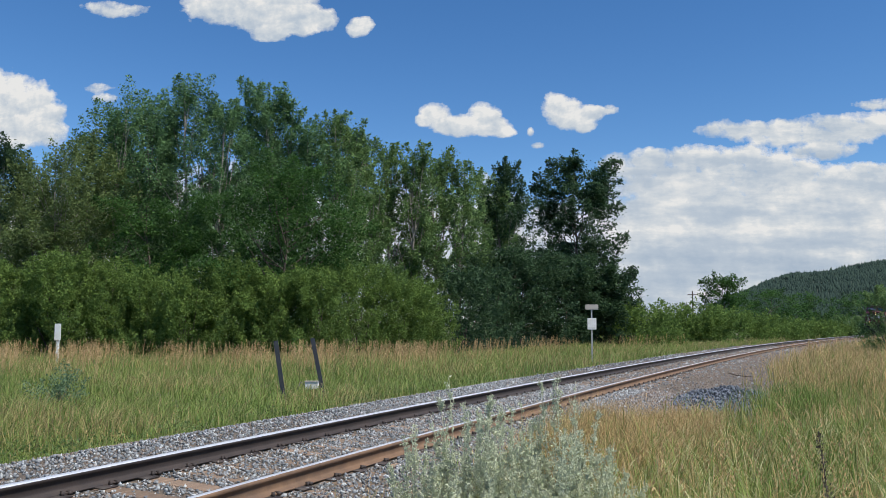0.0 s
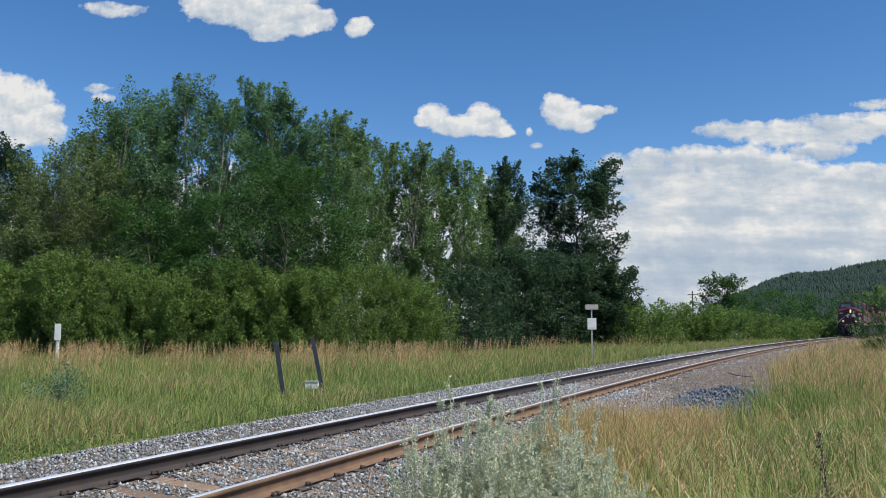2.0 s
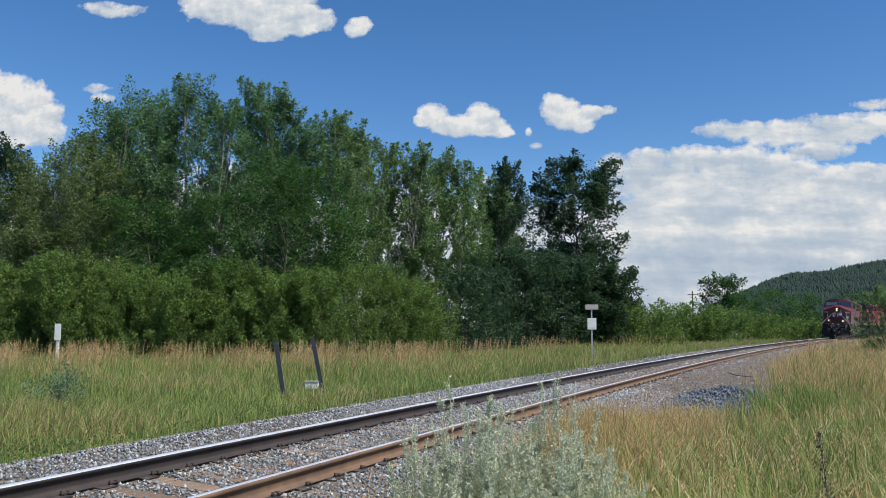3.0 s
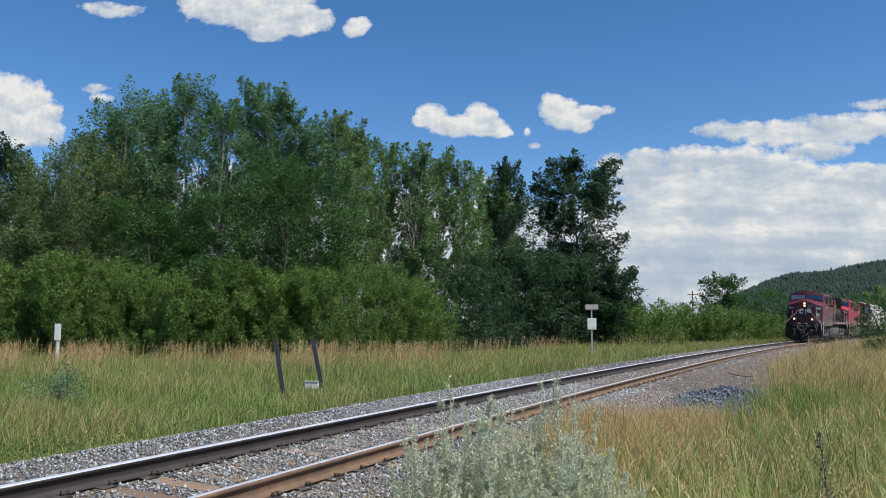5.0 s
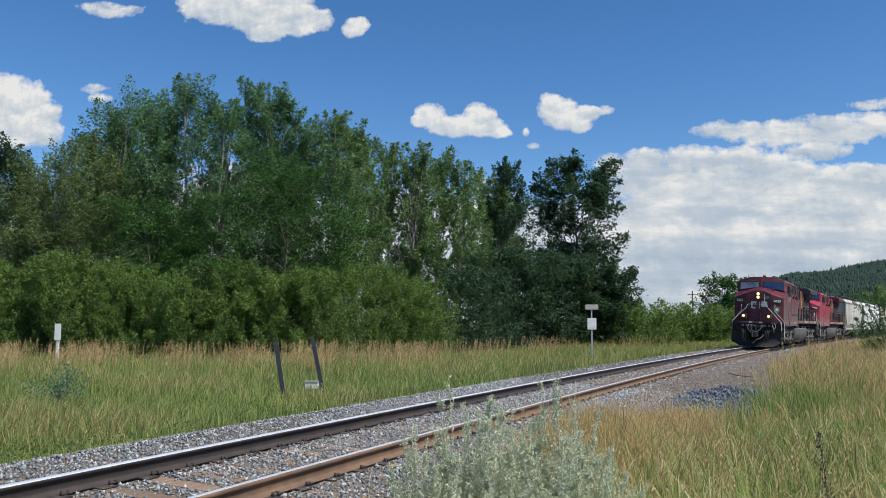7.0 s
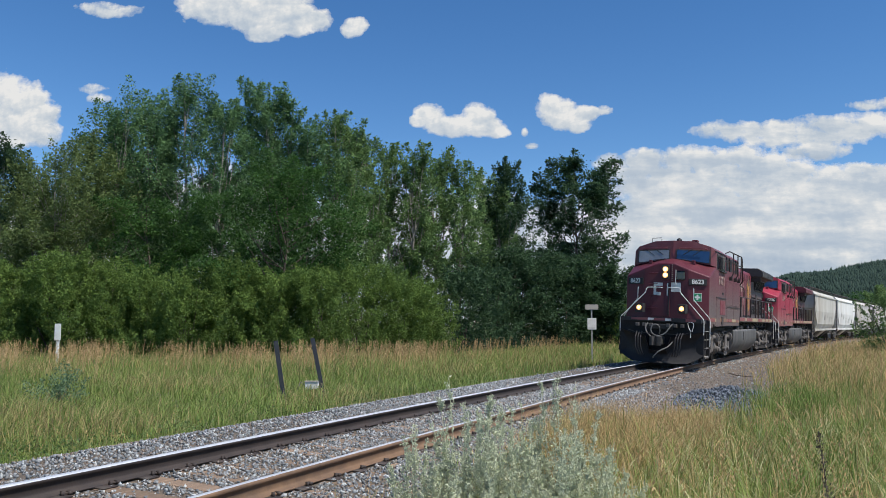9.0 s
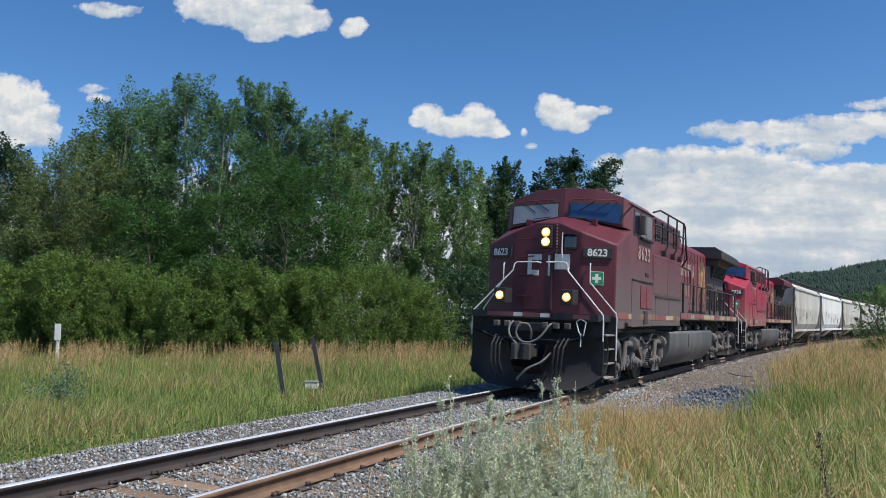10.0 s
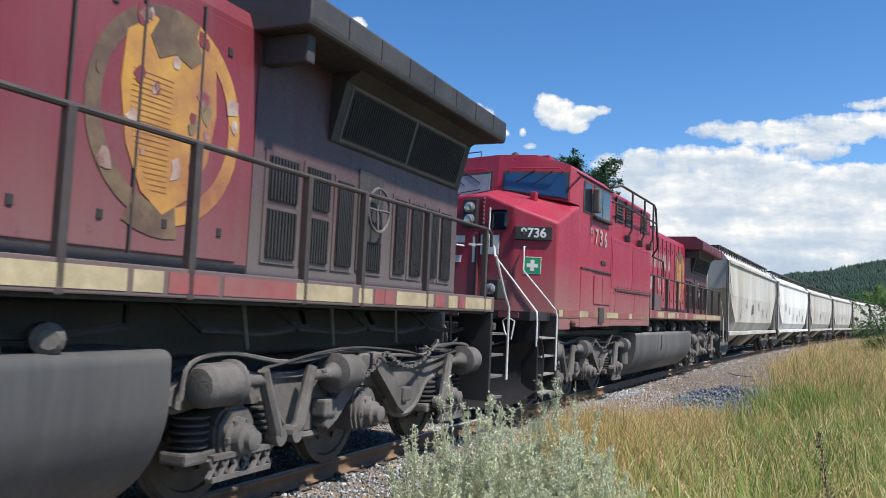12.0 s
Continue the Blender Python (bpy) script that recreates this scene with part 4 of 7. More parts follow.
def track_sign(x, y, h):
    z = zg(x, y)
    root = new("track_sign")
    root.location = (x, y, z)
    tagged(root, "white sheet sign below a grey board on a steel post", "sign")
    part("post", box(bmesh.new(), -0.035, 0.035, -0.03, 0.03, -0.3, h, 0.005), M_GALV, root)
    part("top_board", box(bmesh.new(), -0.33, 0.33, -0.06, -0.03, h - 0.27, h, 0.03), M_SIGNGREY, root, "grey oblong board")
    part("sheet", box(bmesh.new(), -0.22, 0.22, -0.055, -0.03, h - 1.24, h - 0.68, 0.008), M_SIGN, root, "plain white sheet")
    part("writing_bar", box(bmesh.new(), -0.16, 0.15, -0.059, -0.055, h - 1.18, h - 1.15), M_SIGNGREY, root)


track_sign(7.38, 40.0, 2.99)


def marker_post(x, y, h):
    z = zg(x, y)
    root = new("marker_post")
    root.location = (x, y, z)
    tagged(root, "pale grey marker post with a plate above the grass", "post")
    part("shaft", box(bmesh.new(), -0.06, 0.06, -0.05, 0.05, -0.3, h - 0.1, 0.01), M_SIGN, root)
    part("plate", box(bmesh.new(), -0.15, 0.15, -0.08, -0.05, h - 0.78, h, 0.02), M_SIGN, root)


marker_post(-18.05, 38.0, 1.9)


def utility_pole(x, y, h):
    root = new("utility_pole")
    root.location = (x, y, zg(x, y))
    tagged(root, "distant wooden utility pole above the bushes", "pole")
    part("pole", tube(bmesh.new(), [(0, 0, -0.4), (0, 0, h)], 0.16, 8, 0.1), M_DARKBARK, root)
    part("crossarm", box(bmesh.new(), -0.9, 0.9, -0.06, 0.06, h - 0.8, h - 0.65), M_DARKBARK, root)


utility_pole(46.5, 150, 8.4)


def dead_branch(x, y):
    root = new("dead_branch")
    root.location = (x, y, zg(x, y) + 0.05)
    tagged(root, "short dark dead branch lying on the gravel", "branch")
    part("limb", tube(bmesh.new(), [(-0.35, 0.1, 0.12), (-0.1, 0.02, 0.05), (0.2, -0.05, 0.02), (0.45, -0.02, 0.0)], 0.025, 6, 0.012), M_DARKBARK, root)
    part("twig", tube(bmesh.new(), [(-0.05, 0.02, 0.04), (0.05, 0.2, 0.10), (0.2, 0.3, 0.08)], 0.014, 5, 0.006), M_DARKBARK, root)


dead_branch(10.1, 27.6)


# ---------------------------------------------------------------- wooded hill in the distance
def build_hill():
    M_FOREST = surf("forest floor", (0.018, 0.032, 0.022), (0.03, 0.048, 0.03), 0.02, 0.95)
    gx, gy = np.linspace(180, 1100, 60), np.linspace(480, 1300, 40)
    xx, yy = np.meshgrid(gx, gy)

    def hz(x, y):
        ridge = np.interp(x * 700 / y, [200, 250, 300, 345, 390, 460, 700], [0, 25, 44, 48, 57, 67, 72]) * (y / 700)
        return ridge * np.clip((y - 480) / 260, 0, 1) ** 0.8 * (1 + 0.05 * wave(x, y, 0.02, 3)) - 1.0
    v = np.stack([xx, yy, hz(xx, yy)], -1).reshape(-1, 3)
    i = np.arange(xx.size).reshape(xx.shape)
    q = np.stack([i[:-1, :-1], i[:-1, 1:], i[1:, 1:], i[1:, :-1]], -1).reshape(-1, 4)
    tagged(new("hill", np_mesh("hill", v, q, M_FOREST, smooth=True)), "long dark wooded hill beyond the valley", "hill", kind="structure")
    n = 14000
    y = RNG.uniform(520, 800, n)
    x = RNG.uniform(0.33, 0.72, n) * y
    z = hz(x, y)
    k = 4
    h = RNG.uniform(2.5, 6.5, n) * (0.75 + 0.35 * wave(x, y, 0.05, 4))
    a = np.arange(k) * math.tau / k
    groups = []
    for lo, hi, rr in ((0.0, 0.70, 0.30), (0.35, 1.0, 0.22)):
        jag = RNG.uniform(0.6, 1.3, (n, k))
        ring = np.stack([x[:, None] + np.cos(a) * jag * (h * rr)[:, None], y[:, None] + np.sin(a) * jag * (h * rr)[:, None], np.repeat((z + h * lo)[:, None], k, 1) + RNG.uniform(-0.5, 0.5, (n, k))], -1)
        top = np.stack([x, y, z + h * hi], -1)[:, None]
        vv = np.concatenate([ring, top], 1)
        f = np.stack([np.arange(k), np.roll(np.arange(k), -1), np.full(k, k)], -1)[None] + (np.arange(n) * (k + 1))[:, None, None]
        groups.append((vv.reshape(-1, 3), f.reshape(-1, 3)))
    v, f, _ = merge(*groups)
    m = leafy("distant conifers", (0.022, 0.043, 0.038), (0.046, 0.076, 0.058), None, 0.1, 0.9)
    tagged(new("hill_forest", np_mesh("hill_forest", v, f, m)), "dark blue-green conifers covering the distant hill", "forest", kind="stuff")


build_hill()


# ---------------------------------------------------------------- clouds
def cloud_material(name, size, squash, swing, sun_side):
    """Cloud stuff: ragged edges, tones that swing in patches of about size metres, sun-side brightening painted into
    the glow.
    """
    m = bpy.data.materials.new(name)
    m.use_nodes = True
    t = m.node_tree
    t.nodes.clear()
    out = t.nodes.new("ShaderNodeOutputMaterial")
    dens = t.nodes.new("ShaderNodeAttribute")
    dens.attribute_name = "dens"
    tone = t.nodes.new("ShaderNodeAttribute")
    tone.attribute_name = "tone"

    def madd(a, k, b):
        n = t.nodes.new("ShaderNodeMath")
        n.operation = "MULTIPLY_ADD"
        n.inputs[1].default_value = k
        t.links.new(a, n.inputs[0])
        if isinstance(b, float):
            n.inputs[2].default_value = b
        else:
            t.links.new(b, n.inputs[2])
        return n.outputs[0]

    def billow(offset, scale, detail, flat=1.25):
        n = t.nodes.new("ShaderNodeTexNoise")
        n.inputs["Scale"].default_value, n.inputs["Detail"].default_value, n.inputs["Roughness"].default_value = scale, detail, 0.58
        co = t.nodes.new("ShaderNodeTexCoord")
        mp = t.nodes.new("ShaderNodeMapping")
        mp.inputs["Location"].default_value = offset
        mp.inputs["Scale"].default_value = (1.0, 1.0, flat)
        t.links.new(co.outputs["Object"], mp.inputs["Vector"])
        t.links.new(mp.outputs[0], n.inputs["Vector"])
        return n.outputs[0]
    here = billow((0, 0, 0), 0.0125, 8.0)
    broad = billow((900, 0, 300), 1 / size, 7.0, squash)
    soft, lit = billow((0, 0, 0), 0.011, 4.0), billow((14, 0, 24), 0.011, 4.0)
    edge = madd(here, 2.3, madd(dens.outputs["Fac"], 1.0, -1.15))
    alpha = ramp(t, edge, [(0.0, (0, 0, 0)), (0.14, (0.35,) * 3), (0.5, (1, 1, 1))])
    # Sunlit and shaded sides are painted: the emission colour follows this offset relief.
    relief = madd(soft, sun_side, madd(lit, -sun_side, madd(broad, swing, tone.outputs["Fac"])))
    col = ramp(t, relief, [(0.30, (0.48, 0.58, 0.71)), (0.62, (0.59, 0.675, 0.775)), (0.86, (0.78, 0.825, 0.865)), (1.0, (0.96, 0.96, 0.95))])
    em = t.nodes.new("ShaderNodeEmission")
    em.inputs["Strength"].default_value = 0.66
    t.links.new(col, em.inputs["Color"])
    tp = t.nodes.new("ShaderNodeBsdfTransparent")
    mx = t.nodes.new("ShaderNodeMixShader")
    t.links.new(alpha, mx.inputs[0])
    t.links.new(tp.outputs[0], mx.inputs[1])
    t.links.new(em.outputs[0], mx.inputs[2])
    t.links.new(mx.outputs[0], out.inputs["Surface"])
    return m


M_CLOUD = cloud_material("heaped cloud", 130, 1.3, 1.0, 0.9)
M_BANK = cloud_material("layered cloud bank", 330, 3.2, 2.0, 0.5)
CLOUD_THINGS = []


def cloud(x, z, puffs, tone=0.55, body=1.0, deep=0.0, stuff=None):
    """A cloud 3 km off about (x, z): puffs of (dx, dz, half width, half height), firm above and fading below."""
    q = np.array(puffs, float)
    lo_x, hi_x = (q[:, 0] - q[:, 2] * 1.5).min(), (q[:, 0] + q[:, 2] * 1.5).max()
    lo_z, hi_z = (q[:, 1] - q[:, 3] * 1.6).min(), (q[:, 1] + q[:, 3] * 1.5).max()
    nu, nv = max(int((hi_x - lo_x) / 14), 12), max(int((hi_z - lo_z) / 10), 12)
    u, v = np.meshgrid(np.linspace(lo_x, hi_x, nu), np.linspace(lo_z, hi_z, nv))
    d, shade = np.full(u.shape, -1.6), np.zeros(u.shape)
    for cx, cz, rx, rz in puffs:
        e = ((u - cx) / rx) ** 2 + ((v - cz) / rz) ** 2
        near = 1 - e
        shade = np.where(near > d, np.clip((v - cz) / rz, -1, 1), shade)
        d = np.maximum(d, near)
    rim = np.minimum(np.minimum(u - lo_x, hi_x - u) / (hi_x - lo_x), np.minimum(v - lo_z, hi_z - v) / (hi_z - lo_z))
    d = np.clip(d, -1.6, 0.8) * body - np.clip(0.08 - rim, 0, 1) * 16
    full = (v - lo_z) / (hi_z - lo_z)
    # Underside shade is painted by height, in each puff and the whole cloud.
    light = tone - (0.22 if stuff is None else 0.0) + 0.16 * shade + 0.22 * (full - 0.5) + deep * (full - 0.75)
    pts = np.stack([u, np.zeros(u.shape), v], -1).reshape(-1, 3)
    i = np.arange(u.size).reshape(u.shape)
    f = np.stack([i[:-1, :-1], i[:-1, 1:], i[1:, 1:], i[1:, :-1]], -1).reshape(-1, 4)
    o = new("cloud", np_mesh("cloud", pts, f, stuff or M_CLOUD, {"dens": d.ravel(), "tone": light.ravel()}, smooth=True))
    tagged(o, "white fair-weather cloud with sunlit tops and grey base shade painted in", "cloud", "clouds in the sky")
    y = 3000 + 6 * len(CLOUD_THINGS)
    o.location = (x, y, z)
    CLOUD_THINGS.append((o, x, y, z))


# low veil painting the horizon haze, and banks, then the heaped clouds
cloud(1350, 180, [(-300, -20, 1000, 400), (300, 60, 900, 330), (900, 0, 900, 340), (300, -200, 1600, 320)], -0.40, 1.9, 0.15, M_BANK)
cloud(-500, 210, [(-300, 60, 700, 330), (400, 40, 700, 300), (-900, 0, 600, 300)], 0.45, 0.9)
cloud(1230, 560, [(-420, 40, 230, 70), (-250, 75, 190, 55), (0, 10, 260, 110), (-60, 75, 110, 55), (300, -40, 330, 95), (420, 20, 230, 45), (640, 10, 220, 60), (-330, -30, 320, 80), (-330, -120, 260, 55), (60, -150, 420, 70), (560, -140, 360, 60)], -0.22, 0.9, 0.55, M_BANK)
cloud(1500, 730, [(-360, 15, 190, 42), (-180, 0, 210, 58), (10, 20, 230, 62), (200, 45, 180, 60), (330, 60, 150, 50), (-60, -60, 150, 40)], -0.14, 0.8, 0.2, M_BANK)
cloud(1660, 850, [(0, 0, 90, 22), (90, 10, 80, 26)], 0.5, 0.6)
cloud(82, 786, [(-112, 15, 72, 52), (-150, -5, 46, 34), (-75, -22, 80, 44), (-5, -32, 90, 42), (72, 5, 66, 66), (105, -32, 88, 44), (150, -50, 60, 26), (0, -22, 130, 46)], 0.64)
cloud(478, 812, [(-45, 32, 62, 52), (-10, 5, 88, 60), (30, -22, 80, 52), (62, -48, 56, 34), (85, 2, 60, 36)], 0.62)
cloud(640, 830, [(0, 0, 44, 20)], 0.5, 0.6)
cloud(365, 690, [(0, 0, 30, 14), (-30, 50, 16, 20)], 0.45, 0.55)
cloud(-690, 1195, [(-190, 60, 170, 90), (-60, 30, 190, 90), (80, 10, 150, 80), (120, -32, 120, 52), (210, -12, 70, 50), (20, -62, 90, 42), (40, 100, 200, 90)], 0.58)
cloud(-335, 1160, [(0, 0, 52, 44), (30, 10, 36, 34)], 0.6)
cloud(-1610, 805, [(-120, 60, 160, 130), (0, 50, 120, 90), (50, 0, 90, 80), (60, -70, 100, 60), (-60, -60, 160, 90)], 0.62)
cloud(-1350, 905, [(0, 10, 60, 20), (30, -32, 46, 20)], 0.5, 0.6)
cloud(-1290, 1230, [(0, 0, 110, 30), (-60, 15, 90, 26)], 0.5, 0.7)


# ---------------------------------------------------------------- train materials
def dusty_paint(name, c1, c2, dust, low, high, amount, rough=0.45, spots=0.5):
    """Old paint under road dust that lies thickest low on the body."""
    m, t, b = nodes_of(name)
    fine = noise_tex(t, 30, 4)
    col = ramp(t, noise_tex(t, 0.9, 6, (1, 1, 0.5)), [(0.35, c1), (0.65, c2)])
    streak = noise_tex(t, 2.5, 6, (1.0, 1.0, 0.12), 0.7)
    co = t.nodes.new("ShaderNodeTexCoord")
    sx = t.nodes.new("ShaderNodeSeparateXYZ")
    t.links.new(co.outputs["Object"], sx.inputs[0])
    mr = t.nodes.new("ShaderNodeMapRange")
    mr.inputs[1].default_value, mr.inputs[2].default_value, mr.inputs[3].default_value, mr.inputs[4].default_value = low, high, 1.0, 0.0
    t.links.new(sx.outputs["Z"], mr.inputs[0])
    ad = t.nodes.new("ShaderNodeMath")
    ad.operation = "MULTIPLY_ADD"
    ad.inputs[1].default_value = 0.8
    t.links.new(streak, ad.inputs[0])
    t.links.new(mr.outputs[0], ad.inputs[2])
    f = ramp(t, ad.outputs[0], [(0.35, (0.0,) * 3), (0.7, (amount * 0.55,) * 3), (1.25, (amount,) * 3)])
    col = mix_rgb(t, f, col, dust)
    chip = ramp(t, noise_tex(t, 7, 8, None, 0.75), [(0.60, (0, 0, 0)), (0.72, (spots * 0.6,) * 3)])
    col = mix_rgb(t, chip, col, tuple(v * 0.5 for v in c1))
    t.links.new(col, b.inputs["Base Color"])
    t.links.new(ramp(t, fine, [(0.3, (rough - 0.08,) * 3), (0.7, (rough + 0.2,) * 3)]), b.inputs["Roughness"])
    bp = t.nodes.new("ShaderNodeBump")
    bp.inputs["Strength"].default_value, bp.inputs["Distance"].default_value = 0.25, 0.004
    t.links.new(noise_tex(t, 4, 3), bp.inputs["Height"])
    t.links.new(bp.outputs[0], b.inputs["Normal"])
    return m


DUST = (0.128, 0.099, 0.094)
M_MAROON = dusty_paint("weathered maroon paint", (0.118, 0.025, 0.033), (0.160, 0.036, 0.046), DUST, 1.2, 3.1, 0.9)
M_HOOD = dusty_paint("weathered maroon hood paint", (0.145, 0.021, 0.032), (0.190, 0.031, 0.045), (0.17, 0.105, 0.10), 0.8, 3.0, 0.75, spots=0.9)
# Base about half as bright as the hood maroon.
M_DUSKY = dusty_paint("sooty maroon paint", (0.055, 0.024, 0.028), (0.085, 0.036, 0.040), (0.14, 0.125, 0.12), 1.0, 3.4, 0.75)
M_WINE = dusty_paint("dark wine red paint", (0.13, 0.012, 0.024), (0.18, 0.018, 0.032), (0.06, 0.04, 0.04), 1.0, 5.5, 0.6)
# Darker and redder than the side maroon, with little of the dust mix.
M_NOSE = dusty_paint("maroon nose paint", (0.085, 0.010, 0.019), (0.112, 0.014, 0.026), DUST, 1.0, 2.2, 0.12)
M_BRIGHT = dusty_paint("bright red paint", (0.27, 0.010, 0.036), (0.34, 0.014, 0.046), (0.24, 0.15, 0.13), 0.9, 2.6, 0.7)
M_HATCH = surf("fresh red hatch paint", (0.165, 0.030, 0.043), (0.21, 0.042, 0.055), 2.0, 0.5, grime=(0.2, 0.1, 0.09))
M_SOOT = surf("sooty black paint", (0.020, 0.019, 0.020), (0.038, 0.036, 0.036), 1.5, 0.6, bump=0.003, grime=(0.07, 0.062, 0.058), grime_amount=0.5)
M_BLACK = surf("black steel", (0.012, 0.012, 0.014), (0.024, 0.023, 0.025), 2.0, 0.6, bump=0.003, grime=(0.05, 0.045, 0.042), grime_amount=0.3)
M_PLOW = surf("dull black plow steel", (0.006, 0.006, 0.008), (0.013, 0.013, 0.016), 1.5, 0.6, bump=0.006, grime=(0.04, 0.036, 0.034), grime_amount=0.3, spec=0.35)
M_TRUCK = surf("dusty cast steel", (0.070, 0.064, 0.062), (0.185, 0.170, 0.160), 2.5, 0.85, bump=0.008, grime=(0.06, 0.052, 0.047), grime_amount=0.55)
M_TANK = surf("dusty grey tank plate", (0.064, 0.066, 0.069), (0.102, 0.102, 0.103), 0.8, 0.6, bump=0.002, grime=(0.18, 0.165, 0.155), grime_amount=0.45, stretch=(2.0, 2.0, 0.22))
M_CASTING = surf("dark cast steel", (0.028, 0.027, 0.027), (0.060, 0.056, 0.053), 5.0, 0.7, bump=0.006)
M_WHEEL = surf("worn wheel steel", (0.06, 0.05, 0.045), (0.11, 0.095, 0.085), 4.0, 0.6, 0.4)
M_WHITE = surf("chipped white paint", (0.62, 0.62, 0.60), (0.78, 0.78, 0.76), 6.0, 0.5, grime=(0.28, 0.25, 0.22), grime_amount=0.35)
M_RAILING = surf("dark railing paint", (0.035, 0.028, 0.028), (0.07, 0.055, 0.052), 4.0, 0.6)
M_GLASS = surf("dark cab glass", (0.010, 0.014, 0.022), (0.018, 0.024, 0.034), 1.0, 0.06, spec=0.9)
# Blue of the reflected sky is painted into this pane's base colour.
M_SKYGLASS = surf("blue cab windscreen", (0.012, 0.040, 0.11), (0.020, 0.058, 0.15), 1.0, 0.07, spec=0.9)
# Pale base colour stands in for bright sky showing in the far pane.
M_PALEGLASS = surf("dusty pale windscreen", (0.22, 0.235, 0.25), (0.33, 0.345, 0.36), 1.2, 0.12, spec=0.8)
M_LAMP = glow("lit headlamp", (1.0, 0.52, 0.18), 0.95)
M_CORE = glow("lamp filament glow", (1.0, 0.80, 0.48), 1.6)
M_UNLIT = surf("headlamp glass", (0.35, 0.36, 0.37), (0.5, 0.5, 0.5), 8.0, 0.12, 0.6)
M_GREEN = surf("green sign enamel", (0.01, 0.20, 0.09), (0.015, 0.25, 0.11), 5.0, 0.4)
M_CREAM = surf("worn cream reflector tape", (0.36, 0.29, 0.17), (0.50, 0.42, 0.27), 5.0, 0.6, grime=(0.2, 0.15, 0.12))
M_TAPE = surf("faded red tape", (0.22, 0.055, 0.06), (0.30, 0.08, 0.08), 5.0, 0.6, grime=(0.22, 0.14, 0.12))
M_LETTER = surf("flaking cream paint", (0.42, 0.39, 0.32), (0.60, 0.56, 0.47), 3.0, 0.6, grime=(0.20, 0.05, 0.06), grime_amount=0.7)
M_FLAKED = surf("mostly worn off cream paint", (0.34, 0.27, 0.22), (0.56, 0.50, 0.42), 5.0, 0.6, grime=(0.18, 0.036, 0.05), grime_amount=0.75)
M_GOLD = surf("faded golden emblem", (0.42, 0.21, 0.035), (0.55, 0.32, 0.065), 2.5, 0.6, grime=(0.22, 0.075, 0.06), grime_amount=0.6)
M_TAN = surf("brown emblem band", (0.075, 0.045, 0.034), (0.13, 0.08, 0.055), 2.5, 0.6, grime=(0.36, 0.28, 0.14), grime_amount=0.35)
M_BAND = surf("faded orange and cream band", (0.24, 0.12, 0.07), (0.40, 0.24, 0.12), 3.0, 0.6, grime=(0.13, 0.075, 0.07), grime_amount=0.7)
# Tread colour is raised above the other step steel to look lit.
M_TREADPLATE = surf("worn step tread", (0.20, 0.19, 0.175), (0.36, 0.34, 0.31), 6.0, 0.6, grime=(0.06, 0.055, 0.05))
M_OCHRE = surf("brown hatching paint", (0.24, 0.11, 0.03), (0.34, 0.17, 0.045), 4.0, 0.6)
M_HOSE = surf("grey air hose", (0.09, 0.09, 0.086), (0.20, 0.195, 0.18), 6.0, 0.7)
TRAIN, WHEELS = [], []


def bx(name, b0, b1, y0, y1, z0, z1, mat, parent, bevel=0.0, label=""):
    """A block from b0 to b1 metres behind the front coupler."""
    return part(name, box(bmesh.new(), -b1, -b0, y0, y1, z0, z1, bevel), mat, parent, label)


def eased(pts, k=6):
    """Points on a smooth line through pts."""
    p = [Vector(q) for q in pts]
    p = [p[0] * 2 - p[1]] + p + [p[-1] * 2 - p[-2]]
    out = []
    for a, b, c, d in zip(p, p[1:], p[2:], p[3:]):
        for i in range(k):
            t = i / k
            out.append(0.5 * (2 * b + (c - a) * t + (2 * a - 5 * b + 4 * c - d) * t * t + (3 * b - a - 3 * c + d) * t ** 3))
    return out + [p[-2]]


def bar(name, pts, r, mat, parent, label="", n=8):
    """A bent round bar through (b, y, z) points."""
    return part(name, tube(bmesh.new(), [(-b, y, z) for b, y, z in pts], r, n), mat, parent, label, smooth=True)


def writing(text, size, mat, name, m, parent, label=""):
    cu = bpy.data.curves.new(name, "FONT")
    cu.body, cu.size, cu.align_x, cu.align_y, cu.extrude, cu.offset = text, size, "CENTER", "CENTER", 0.003, size * 0.026
    tmp = new(name + "_curve", cu)
    me = bpy.data.meshes.new_from_object(tmp.evaluated_get(bpy.context.evaluated_depsgraph_get()))
    bpy.data.objects.remove(tmp)
    bpy.data.curves.remove(cu)
    me.materials.clear()
    me.materials.append(mat)
    o = new(name, me)
    o.parent, o.matrix_basis = parent, m
    if label:
        tagged(o, label)
    return o


def louvres(name, b0, b1, y, z0, z1, n, parent, mat=None, upright=True):
    """A grille: a dark recessed back with n slats."""
    bm = bmesh.new()
    box(bm, -b1, -b0, y - 0.02, y + 0.004, z0, z1)
    for k in range(n):
        if upright:
            c = -b1 + (k + 0.5) * (b1 - b0) / n
            w = (b1 - b0) / n * 0.28
            box(bm, c - w, c + w, y + 0.004, y + 0.022, z0 + 0.01, z1 - 0.01)
        else:
            c = z0 + (k + 0.5) * (z1 - z0) / n
            w = (z1 - z0) / n * 0.28
            box(bm, -b1 + 0.01, -b0 - 0.01, y + 0.004, y + 0.026, c - w, c + w)
    return part(name, bm, mat or M_SOOT, parent)


def loft(rings, caps=None):
    bm = bmesh.new()
    vs = [[bm.verts.new(p) for p in r] for r in rings]
    n = len(rings[0])
    for a, c in zip(vs, vs[1:]):
        for k in range(n):
            bm.faces.new((a[k], a[(k + 1) % n], c[(k + 1) % n], c[k]))
    for c in caps or [range(n)]:
        bm.faces.new([vs[0][k] for k in c][::-1])
    bm.faces.new(vs[-1])
    return bm


